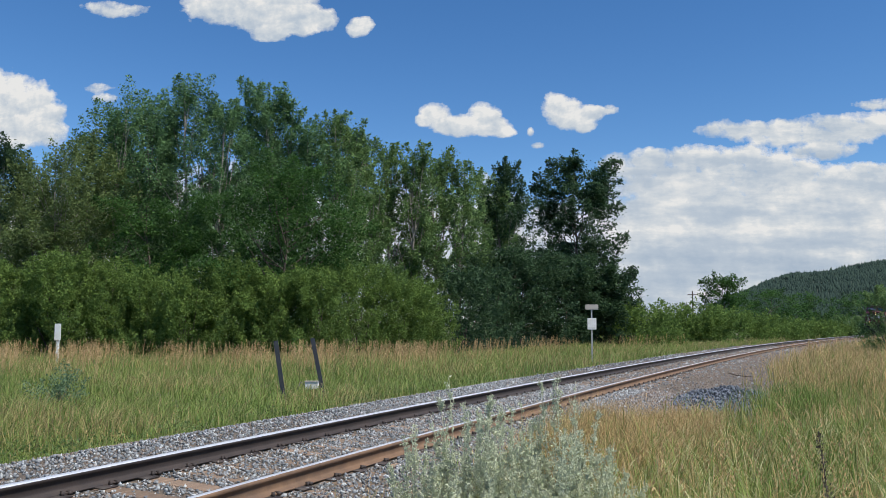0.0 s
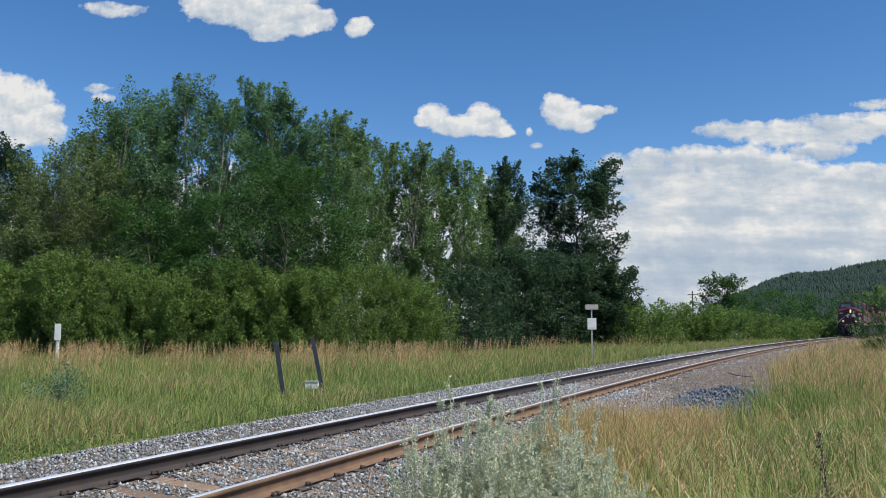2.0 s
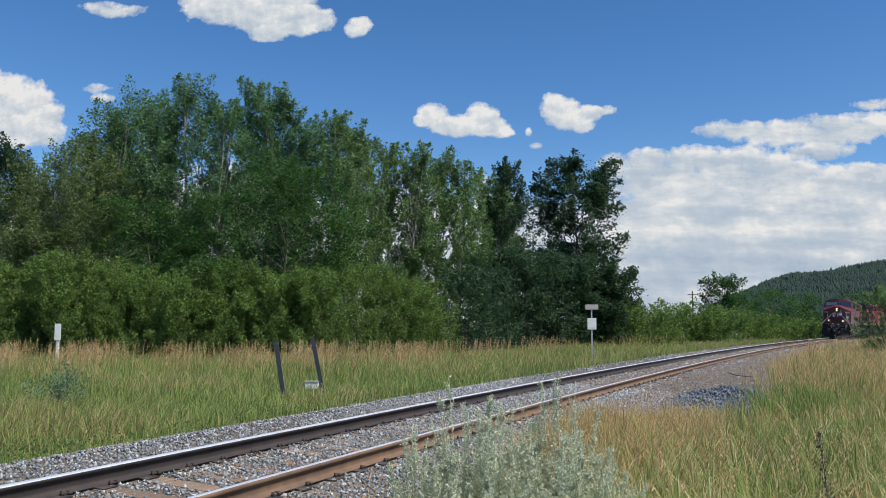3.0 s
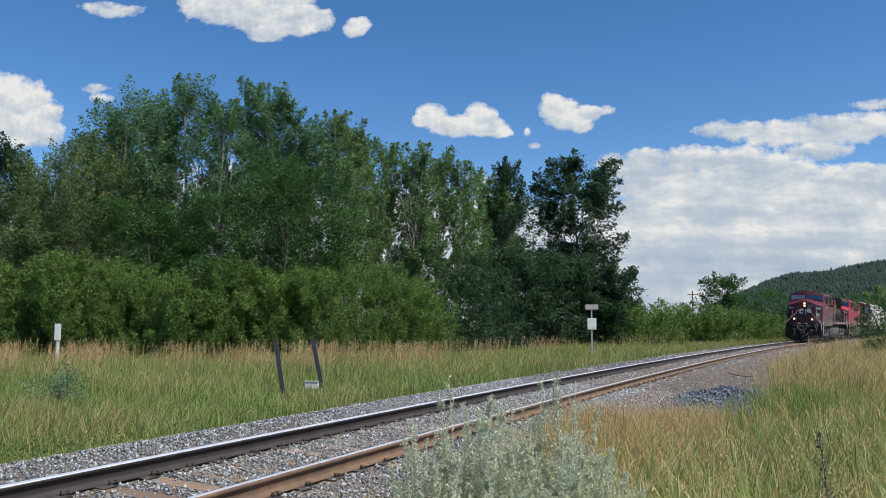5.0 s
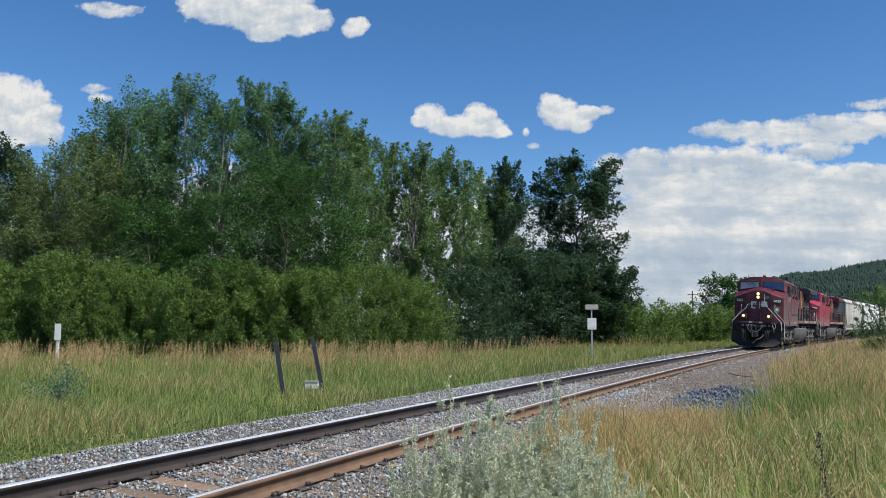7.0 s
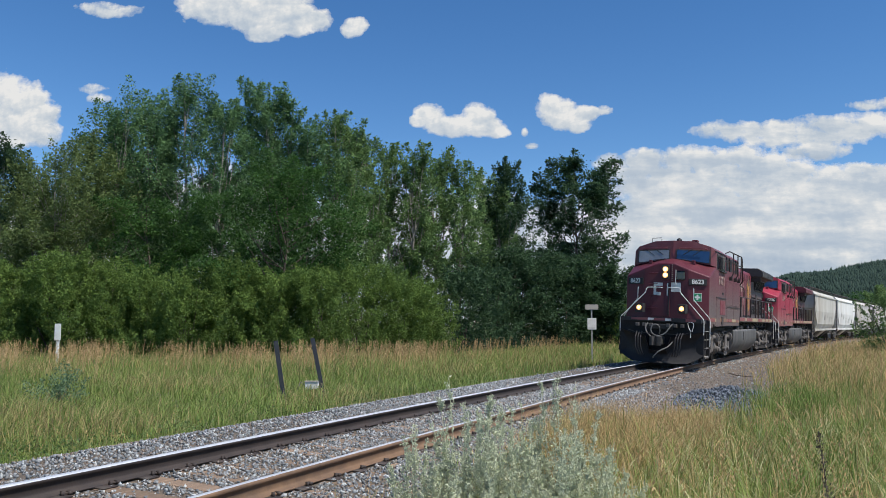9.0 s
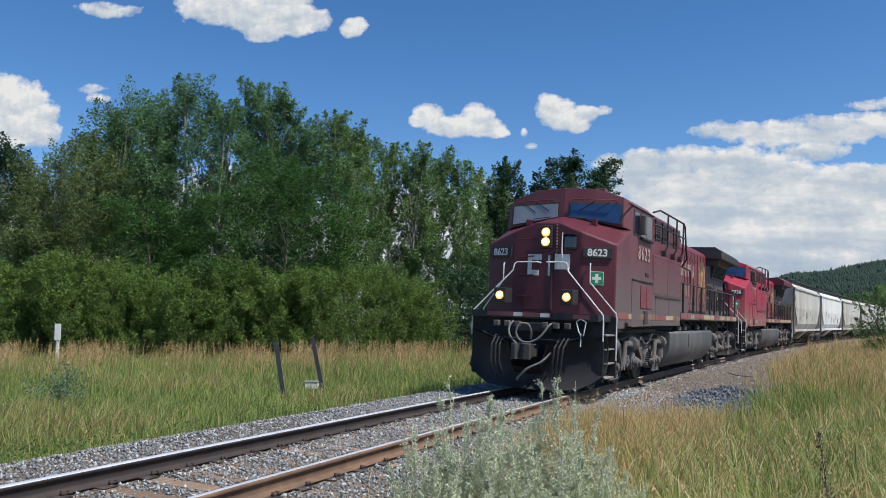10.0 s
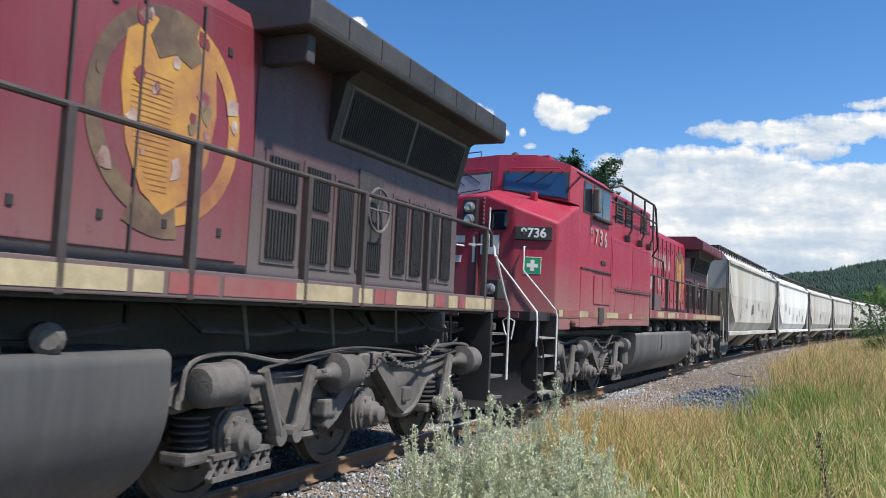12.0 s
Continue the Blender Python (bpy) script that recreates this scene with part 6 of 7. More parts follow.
                q.append((-15.42 + rr * grow * 0.80 * math.cos(a) * -1, 2.98 + rr * grow * 0.82 * math.sin(a)))
            prism(bm, q, 0.969, 0.975)
        bmesh.ops.remove_doubles(bm, verts=bm.verts, dist=0.0005)
        part(nm, bm, mat, L)
    bm = bmesh.new()
    prism(bm, [(-15.42 + 0.50 * u, 2.96 + 0.72 * v) for u, v in ((-0.9, 0.85), (-0.4, 1.0), (0.0, 0.88), (0.45, 1.0), (0.95, 0.75), (1.0, 0.2), (0.85, -0.35), (0.5, -0.8), (0.05, -1.0), (-0.45, -0.8), (-0.85, -0.35), (-1.0, 0.2))], 0.968, 0.976)
    part("emblem_shield", bm, M_GOLD, L, "faded golden shield")
    bm = bmesh.new()
    for k in range(22):
        z = 2.40 + k * 0.040
        wide = 0.10 + 0.30 * math.sin(min(k + 2, 16) / 16 * math.pi / 2)
        box(bm, -15.42, -15.42 + wide, 0.976, 0.979, z, z + 0.008)
    tagged(part("emblem_hatching", bm, M_OCHRE, L), kind="stuff")
    rnd = random.Random(11)
    for k in range(26):
        a, rr = rnd.uniform(0, math.tau), rnd.choice((0.91, 0.91, 0.91, 0.3, 0.5))
        cx, cz, w = -15.42 + 0.80 * rr * math.cos(a), 2.98 + 0.82 * rr * math.sin(a), rnd.uniform(0.03, 0.09)
        bm = bmesh.new()
        prism(bm, [(cx + w * rnd.uniform(0.4, 1.0) * math.cos(j * math.tau / 7), cz + 1.5 * w * rnd.uniform(0.4, 1.0) * math.sin(j * math.tau / 7)) for j in range(7)], 0.9765, 0.981)
        part("paint_flake", bm, rnd.choice((M_FLAKED, M_HOOD, M_LETTER, M_TAN)), L)
    bm = bmesh.new()
    prism(bm, [(-15.72, 3.50), (-15.60, 3.40), (-15.42, 3.46), (-15.26, 3.38), (-15.16, 3.52), (-15.24, 3.68), (-15.44, 3.74), (-15.62, 3.68)], 0.976, 0.981)
    part("emblem_crest", bm, M_TAN, L)
    # radiator section: upright wall, canted grilles, and the wing over them
    bm = bmesh.new()
    prism(bm, [(-0.96, 1.83), (0.96, 1.83), (0.96, 3.96), (-0.96, 3.96)], -16.45, -20.95, "x")
    part("radiator_body", bm, rad_paint, L, "dark radiator compartment")
    for sgn in (1, -1):
        bm = bmesh.new()
        prism(bm, [(0.955 * sgn, 3.26), (0.985 * sgn, 3.28), (1.14 * sgn, 3.86), (1.30 * sgn, 3.962), (0.955 * sgn, 3.962)], -17.62, -20.9, "x")
        part("radiator_cowl", bm, M_SOOT, L, "canted sooty grille cowl")
    bm = bmesh.new()
    prism(bm, [(-1.52, 3.96), (1.52, 3.96), (1.54, 4.02), (1.54, 4.24), (1.30, 4.40), (-1.30, 4.40), (-1.54, 4.24), (-1.54, 4.02)], -16.35, -21.2, "x")
    bmesh.ops.bevel(bm, geom=list(bm.edges), offset=0.015, segments=1, affect="EDGES")
    part("radiator_wing", bm, wing_paint, L, "wide dark radiator wing overhanging the walkway")
    for k in range(7):
        bx("wing_seam", 16.95 + k * 0.62, 16.965 + k * 0.62, 1.535, 1.546, 4.03, 4.23, M_BLACK, L)
    bx("wing_bracket", 16.5, 16.62, 0.96, 1.42, 3.70, 3.96, M_SOOT, L, 0.02)
    for b0 in (17.78, 19.28):
        bm = bmesh.new()
        box(bm, -1.44, 0, -0.015, 0.0, 0, 0.52)
        for k in range(30):
            box(bm, -1.42 + k * 0.047, -1.40 + k * 0.047, 0.0, 0.014, 0.02, 0.50)
        o = part("radiator_grille", bm, M_BLACK, L)
        o.matrix_basis = Matrix.Translation((-b0, 1.008, 3.32)) @ Matrix.Rotation(radians(-14.9), 4, "X")
        part("grille_frame", box(bmesh.new(), -1.47, 0.03, -0.02, -0.004, -0.03, 0.55, 0.004), M_DUSKY, o)
    for b0, b1, za, zb in ((16.66, 17.1, 2.02, 2.46), (16.66, 17.1, 2.54, 2.94), (17.26, 17.66, 2.02, 2.46), (17.26, 17.66, 2.54, 2.94), (17.82, 18.12, 2.02, 2.90), (19.1, 19.36, 2.02, 2.90), (19.52, 19.8, 2.02, 2.90), (19.96, 20.26, 2.02, 2.90), (20.4, 20.7, 2.02, 2.90), (18.34, 18.76, 2.02, 2.34)):
        bx("access_door", b0 - 0.05, b1 + 0.05, 0.95, 0.975, za - 0.05, zb + 0.05, rad_paint, L, 0.006)
        louvres("filter_grille", b0, b1, 0.982, za, zb, 9, L, M_BLACK)
    bx("hand_brake_recess", 18.25, 18.8, 0.95, 0.98, 2.0, 3.1, M_SOOT, L, 0.01)
    bm = bmesh.new()
    ringp = [(-18.52 + 0.24 * math.cos(k * math.tau / 18), 1.08, 2.68 + 0.24 * math.sin(k * math.tau / 18)) for k in range(19)]
    tube(bm, ringp, 0.016, 6)
    for k in range(4):
        a = k * math.tau / 4
        tube(bm, [(-18.52, 1.06, 2.68), (-18.52 + 0.24 * math.cos(a), 1.08, 2.68 + 0.24 * math.sin(a))], 0.014, 5)
    part("hand_brake_wheel", bm, M_TRUCK, L, "spoked grey brake wheel")
    # walkway railings on both sides
    for sgn in (1, -1):
        y = 1.49 * sgn
        bar("handrail", [(8.62, y, 2.70), (12, y, 2.70), (16, y, 2.70), (20.72, y, 2.72), (20.92, y, 2.68), (20.94, y, 2.5)], 0.024, M_RAILING, L)
        for b0 in (9.12, 10.82, 12.3, 14.08, 15.14, 16.52, 17.48, 18.92, 20.7):
            bx("handrail_post", b0 - 0.032, b0 + 0.032, y - 0.03, y + 0.035, 1.62, 2.70, M_RAILING, L, 0.008)
        # rear corner steps
        bx("rear_step_plate", 20.95, 21.02, min(1.05 * sgn, 1.52 * sgn), max(1.05 * sgn, 1.52 * sgn), 0.45, 1.62, M_BLACK, L)
        for k in range(4):
            bx("rear_step", 21.03, 21.55, min(1.05 * sgn, 1.5 * sgn), max(1.05 * sgn, 1.5 * sgn), 0.45 + k * 0.29, 0.48 + k * 0.29, M_TRUCK, L)
        bar("rear_grab_rail", [(21.1, 1.50 * sgn, 2.4), (21.45, 1.52 * sgn, 1.9), (21.6, 1.54 * sgn, 1.7), (21.6, 1.54 * sgn, 0.7)], 0.018, M_WHITE, L)
        # roof access rails behind the cab
        y = 1.56 * sgn
        bar("roof_rail", [(4.98, 1.48 * sgn, 4.28), (5.4, y, 4.38), (8.6, y, 4.40), (8.8, y, 4.32), (9.15, y, 3.40), (9.3, 1.4 * sgn, 3.2), (10.6, 1.4 * sgn, 3.15), (10.72, 1.4 * sgn, 3.0), (10.74, 1.4 * sgn, 2.72)], 0.026, M_RAILING, L)
        bar("roof_rail", [(4.98, 1.48 * sgn, 3.98), (5.3, y, 3.98), (8.85, y, 3.98)], 0.022, M_RAILING, L)
        for b0 in (6.4, 7.6, 8.55):
            bar("roof_rail_post", [(b0, y, 4.40), (b0, y, 3.55), (b0, 1.42 * sgn, 3.28)], 0.024, M_RAILING, L)
            bx("post_foot", b0 - 0.055, b0 + 0.055, min(1.42 * sgn, 1.54 * sgn), max(1.42 * sgn, 1.54 * sgn), 3.28, 3.44, M_RAILING, L, 0.02)
    bx("walkway_box", 9.35, 10.75, 0.99, 1.36, 1.84, 2.28, M_MAROON, L, 0.02, "dusty battery box on the walkway")
    # fuel tank
    def bow(a, c, e, n):
        return [tuple((1 - k / n) ** 2 * p + 2 * k / n * (1 - k / n) * q + (k / n) ** 2 * r for p, q, r in zip(a, c, e)) for k in range(n + 1)]
    half = bow((1.00, 0.24), (1.36, 0.46), (1.42, 0.86), 9) + bow((1.42, 1.19), (1.42, 1.28), (1.30, 1.28), 5)
    bm = bmesh.new()
    prism(bm, half + [(-y, z) for y, z in half[::-1]], -7.66, -15.12, "x")
    tank = part("fuel_tank", bm, M_TANK, L, "large dusty grey fuel tank")
    for f in tank.data.polygons:
        f.use_smooth = abs(f.normal.x) < 0.9
    bx("fuel_gauge", 10.52, 10.62, 1.41, 1.432, 0.80, 1.20, M_CASTING, L, 0.01, "dark sight gauge")
    bx("gauge_glass", 10.55, 10.59, 1.43, 1.437, 0.84, 1.16, M_BLACK, L)
    bm = bmesh.new()
    lathe(bm, [(0, 0.06), (0.05, 0.12), (0.45, 0.12), (0.5, 0.06)], 14, Matrix.Translation((-7.55, 1.15, 1.05)) @ Matrix.Rotation(radians(-90), 4, "Y") @ Matrix.Translation((-0.55, 0, 0)))
    part("air_dryer", bm, M_TRUCK, L)
    for b0, zz in ((9.55, 1.36), (10.45, 1.38), (12.7, 1.38), (14.3, 1.36)):
        bm = bmesh.new()
        lathe(bm, [(0, 0.05), (0.02, 0.10), (0.22, 0.10), (0.25, 0.06)], 12, Matrix.Translation((-b0, 1.15, zz)) @ Matrix.Rotation(radians(60), 4, "Z"))
        part("pipe_fitting", bm, M_TRUCK, L)
    for b0 in (8.9, 11.2, 13.4, 15.6, 16.9, 18.2, 19.7):
        bar("under_pipe", [(b0, 0.95, 1.6), (b0 + 0.1, 1.15, 1.40), (b0 + 0.9, 1.15, 1.36), (b0 + 1.6, 1.1, 1.42), (b0 + 1.8, 0.9, 1.55)], 0.028, M_CASTING, L, n=6)
        bar("hanger", [(b0 + 0.4, 1.3, 1.62), (b0 + 0.55, 1.25, 1.25)], 0.02, M_TRUCK, L, n=5)
    bx("air_main", 2.6, 7.6, 0.9, 1.05, 1.22, 1.34, M_BLACK, L, 0.03)
    # front end: platform, pilot, plow, coupler
    bm = bmesh.new()
    prism(bm, [(-1.40, 1.52), (1.40, 1.52), (1.40, 1.66), (-1.40, 1.66)], -0.62, -1.6, "x")
    part("front_platform", bm, M_BLACK, L)
    bx("stripe", 0.600, 0.625, -1.02, 0.40, 1.555, 1.645, M_HATCH, L)
    bx("stripe", 0.600, 0.625, 0.88, 1.22, 1.555, 1.645, M_HATCH, L)
    for y in (-0.42, 0.18):
        bx("stripe", 0.594, 0.601, y, y + 0.2, 1.56, 1.64, M_WHITE, L)
    bx("pilot_plate", 0.85, 0.93, -1.46, 1.46, 0.30, 1.54, M_PLOW, L, 0.01)
    for sgn in (1, -1):
        bm = bmesh.new()
        prof = [(0.0, 0.0), (0.08, 0.05), (0.32, 0.13), (0.68, 0.14), (0.90, 0.06), (1.0, -0.05)]
        rows = []
        for b0, y, zb, zt in ((0.26, 0.0, 0.10, 0.52), (0.36, 0.30, 0.09, 0.55), (0.40, 0.44, 0.09, 1.02), (0.62, 0.98, 0.12, 1.10), (0.74, 1.26, 0.26, 1.18), (0.86, 1.52, 0.46, 1.24)):
            rows.append([(-(b0 + db), y * sgn, zb + (zt - zb) * u) for u, db in prof])
        front = [[bm.verts.new(p) for p in r] for r in rows]
        back = [[bm.verts.new((p[0] - 0.03, p[1], p[2])) for p in r] for r in rows]
        for g in (front, back):
            for a, c in zip(g, g[1:]):
                for k in range(len(a) - 1):
                    bm.faces.new((a[k], a[k + 1], c[k + 1], c[k]))
        for k in range(5):
            for e in (0, -1):
                bm.faces.new((front[k][e], front[k + 1][e], back[k + 1][e], back[k][e]))
        for k in range(len(prof) - 1):
            for e in (0, -1):
                bm.faces.new((front[e][k], front[e][k + 1], back[e][k + 1], back[e][k]))
        part("snow_plow_blade", bm, M_PLOW, L, "curved dull black snow plow blade", smooth=True)
        for k in range(3):
            bar("air_hose", [(0.62, sgn * (0.62 + k * 0.09), 1.15), (0.34, sgn * (0.60 + k * 0.09), 0.95), (0.30, sgn * (0.58 + k * 0.09), 0.62), (0.38, sgn * (0.50 + k * 0.08), 0.34)], 0.022, M_BLACK, L, n=6)
        # ditch lamps
        h = bx("ditch_lamp", 0.56, 0.95, 0.74 * sgn - 0.135, 0.74 * sgn + 0.135, 1.83, 2.15, M_BLACK, L, 0.02, "black ditch lamp housing")
        bm = bmesh.new()
        lathe(bm, [(0.0, 0.09), (0.02, 0.085), (0.035, 0.06), (0.04, 0.001)], 18, Matrix.Translation((-0.56, 0.74 * sgn, 1.99)))
        part("lamp_lens", bm, M_LAMP if lit else M_UNLIT, h, "glowing amber lens" if lit else "")
        bm = bmesh.new()
        lathe(bm, [(0.032, 0.052), (0.046, 0.046), (0.050, 0.001)], 16, Matrix.Translation((-0.56, 0.74 * sgn, 1.99)))
        part("lamp_bulb", bm, M_CORE if lit else M_UNLIT, h)
        # white grab rails
        bar("front_grab_rail", [(1.30, 0.10 * sgn, 2.74), (1.05, 0.12 * sgn, 2.74), (1.02, 0.55 * sgn, 2.73), (1.00, 0.60 * sgn, 2.68), (0.98, 0.62 * sgn, 2.55), (0.82, 1.44 * sgn, 1.66), (0.80, 1.46 * sgn, 1.55), (0.80, 1.46 * sgn, 1.12)], 0.0155, M_WHITE, L)
        bar("corner_grab_rail", [(1.38, 0.98 * sgn, 2.74), (1.34, 0.99 * sgn, 2.70), (1.34, 0.99 * sgn, 2.34), (1.52, 1.52 * sgn, 1.70), (1.53, 1.54 * sgn, 1.60), (1.53, 1.54 * sgn, 0.72)], 0.0155, M_WHITE, L)
        if sgn > 0:
            bar("uncoupling_lever", [(0.55, 1.02, 1.30), (0.58, 1.12, 1.22), (0.60, 1.16, 1.50), (0.62, 1.04, 1.56), (0.62, 0.95, 1.50), (0.6, 1.0, 1.34), (0.6, 1.06, 1.22), (0.6, 1.06, 1.0)], 0.013, M_WHITE, L)
        bar("lever_rod", [(0.55, 0.2 * sgn, 1.10), (0.55, 0.8 * sgn, 1.10), (0.58, 1.1 * sgn, 1.20)], 0.014, M_BLACK, L)
        # corner steps
        bx("step_side_plate", 1.58, 1.66, min(1.02 * sgn, 1.53 * sgn), max(1.02 * sgn, 1.53 * sgn), 0.36, 1.62, M_BLACK, L, 0.01)
        bx("step_back_plate", 0.94, 1.58, 1.02 * sgn - 0.02, 1.02 * sgn + 0.02, 0.36, 1.52, M_BLACK, L)
        for k in range(4):
            bx("step", 0.94, 1.58, min(1.04 * sgn, 1.50 * sgn), max(1.04 * sgn, 1.50 * sgn), 0.36 + k * 0.29, 0.39 + k * 0.29, M_TREADPLATE, L, 0.006)
        bx("jacking_pad", 1.70, 2.25, min(1.1 * sgn, 1.46 * sgn), max(1.1 * sgn, 1.46 * sgn), 1.30, 1.58, M_BLACK, L, 0.02)
    bm = bmesh.new()
    box(bm, -0.9, -0.16, -0.14, 0.14, 0.72, 1.0, 0.03)
    prism(bm, [(-0.22, -0.16), (0.02, -0.20), (0.06, -0.10), (-0.06, -0.02), (0.02, 0.06), (0.0, 0.20), (-0.22, 0.16)], 0.70, 1.02, "z")
    bmesh.ops.bevel(bm, geom=[e for e in bm.edges if e.calc_length() > 0.1], offset=0.015, segments=1, affect="EDGES")
    part("coupler", bm, M_CASTING, L, "cast knuckle coupler")
    bar("brake_hose", eased([(0.62, 0.46, 1.46), (0.50, 0.40, 1.38), (0.42, 0.26, 1.16), (0.38, 0.06, 1.04), (0.36, -0.14, 1.06), (0.36, -0.25, 1.22), (0.38, -0.18, 1.40), (0.44, -0.02, 1.40), (0.50, 0.03, 1.24), (0.56, 0.0, 1.10)]), 0.023, M_HOSE, L, "looped grey air hose")
    bar("brake_hose", eased([(0.62, -0.42, 1.46), (0.50, -0.46, 1.34), (0.44, -0.42, 1.16), (0.42, -0.24, 0.98), (0.46, -0.08, 0.90)]), 0.023, M_HOSE, L)
    bar("brake_hose", eased([(0.42, 0.50, 0.84), (0.24, 0.36, 0.66), (0.12, 0.12, 0.52), (0.10, -0.06, 0.34), (0.14, -0.10, 0.28)]), 0.023, M_HOSE, L)
    bx("hose_manifold", 0.58, 0.66, -0.45, 0.45, 1.26, 1.44, M_BLACK, L, 0.02)
    for sgn in (1, -1):
        for k in range(3):
            bx("mu_socket", 0.52, 0.64, sgn * (0.30 + 0.24 * k) - 0.06, sgn * (0.30 + 0.24 * k) + 0.06, 1.34, 1.46, M_TRUCK, L, 0.02)
    # nose front fittings
    bx("headlamp_box", 1.25, 1.37, -0.13, 0.13, 3.05, 3.55, M_BLACK, L, 0.02)
    for z in (3.40, 3.19):
        bm = bmesh.new()
        lathe(bm, [(0.0, 0.098), (0.02, 0.093), (0.035, 0.06), (0.04, 0.001)], 18, Matrix.Translation((-1.25, 0.0, z)))
        lens = part("headlamp", bm, M_LAMP if lit else M_UNLIT, L, "glowing headlamp lens" if lit else "unlit headlamp lens")
        bm = bmesh.new()
        lathe(bm, [(0.030, 0.066), (0.046, 0.056), (0.050, 0.001)], 16, Matrix.Translation((-1.25, 0.0, z)))
        part("lamp_bulb", bm, M_CORE if lit else M_UNLIT, lens)
    bx("nose_window", 1.335, 1.365, 0.36, 0.68, 3.02, 3.36, M_GLASS, L, 0.06, "small rounded dark window")
    d = bx("nose_door", 1.335, 1.365, -0.50, 0.16, 1.70, 2.98, nose_paint, L, 0.02)
    part("door_edge", box(bmesh.new(), -1.335, -1.315, 0.10, 0.14, 1.75, 2.95, 0.004), M_BLACK, d)
    for za in (2.86, 2.45, 2.0, 3.25):
        bar("nose_grab_iron", [(1.37, -0.62, za), (1.30, -0.62, za), (1.30, -0.28, za + 0.02), (1.37, -0.28, za + 0.02)], 0.012, nose_paint, L, n=6)
    bar("nose_pole", [(1.32, 0.36, 3.40), (1.30, 0.36, 3.05), (1.30, 0.37, 2.85)], 0.014, M_WHITE, L, n=6)
    bm = bmesh.new()
    for k in range(10):
        box(bm, -1.36, -1.345, 0.21, 0.24, 3.55 - k * 0.07, 3.585 - k * 0.07)
    tagged(part("rivet_strip", bm, M_LETTER, L), kind="stuff")
    # worn white marks on the nose, plain blocks
    for y0, y1, za, zb in ((0.20, 0.54, 2.60, 2.93), (-0.42, -0.33, 2.46, 2.92), (-0.33, -0.10, 2.80, 2.92), (-0.33, -0.16, 2.46, 2.58), (0.05, 0.095, 2.46, 2.90)):
        bx("worn_marking", 1.322, 1.334, y0, y1, za, zb, M_WHITE, L)
    yaw = math.atan2(0.26, 0.70)
    for sgn in (1, -1):
        face = Matrix.Translation((-1.36 - 0.26 * 0.45, (0.78 + 0.70 * 0.45) * sgn, 0)) @ Matrix.Rotation(radians(90) + yaw * sgn, 4, "Z") @ Matrix.Rotation(radians(90), 4, "X")
        bm = bmesh.new()
        box(bm, -0.31, 0.31, -0.115, 0.115, -0.01, 0.05, 0.012)
        o = part("number_board", bm, M_BLACK, L, "black number board")
        o.matrix_basis = face @ Matrix.Translation((0, 2.97, 0))
        writing(number, 0.215, M_WHITE, "number", Matrix.Translation((0, 0, 0.052)), o)
        if sgn > 0:
            bm = bmesh.new()
            box(bm, -0.145, 0.145, -0.145, 0.145, -0.005, 0.008, 0.003)
            o = part("first_aid_sign", bm, M_WHITE, L, "green first aid sign with a white cross")
            o.matrix_basis = face @ Matrix.Translation((0, 2.43, 0))
            part("field", box(bmesh.new(), -0.135, 0.135, -0.135, 0.135, 0.008, 0.011), M_GREEN, o)
            bm = bmesh.new()
            box(bm, -0.032, 0.032, -0.095, 0.095, 0.0115, 0.014)
            box(bm, -0.095, 0.095, -0.032, 0.032, 0.0118, 0.0143)
            part("cross", bm, M_WHITE, o)
        side = Matrix.Translation((-3.99, 1.508 * sgn, 3.13)) @ Matrix.Rotation(radians(180 if sgn > 0 else 0), 4, "Z") @ Matrix.Rotation(radians(90), 4, "X")
        writing(" ".join(number), 0.42, M_LETTER, "cab_number", side, L)
    bx("corner_sill", 1.60, 2.37, 1.40, 1.495, 1.38, 1.62, side_paint, L, 0.01)
    writing("F", 0.17, M_LETTER, "end_letter", Matrix.Translation((-1.72, 1.499, 1.50)) @ Matrix.Rotation(radians(180), 4, "Z") @ Matrix.Rotation(radians(90), 4, "X"), L)
    loco_truck(L, 4.30)
    loco_truck(L, 18.15)
    return L


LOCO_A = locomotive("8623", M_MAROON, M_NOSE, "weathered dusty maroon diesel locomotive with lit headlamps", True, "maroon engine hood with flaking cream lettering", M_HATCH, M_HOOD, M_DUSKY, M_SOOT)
TRAIN.append((LOCO_A, 0.0, 4.3, 17.7))
LOCO_B = locomotive("9736", M_BRIGHT, M_BRIGHT, "bright red diesel locomotive coupled second in the train", False, "red engine hood with cream lettering", M_BRIGHT, M_BRIGHT, M_WINE, M_WINE)
TRAIN.append((LOCO_B, 22.3, 4.3, 17.7))


# ---------------------------------------------------------------- covered hopper cars
def hopper_paint(name, c1, c2, rust):
    return surf(name, c1, c2, 0.6, 0.6, bump=0.004, grime=rust, grime_amount=0.55, stretch=(1.2, 1.2, 0.25))


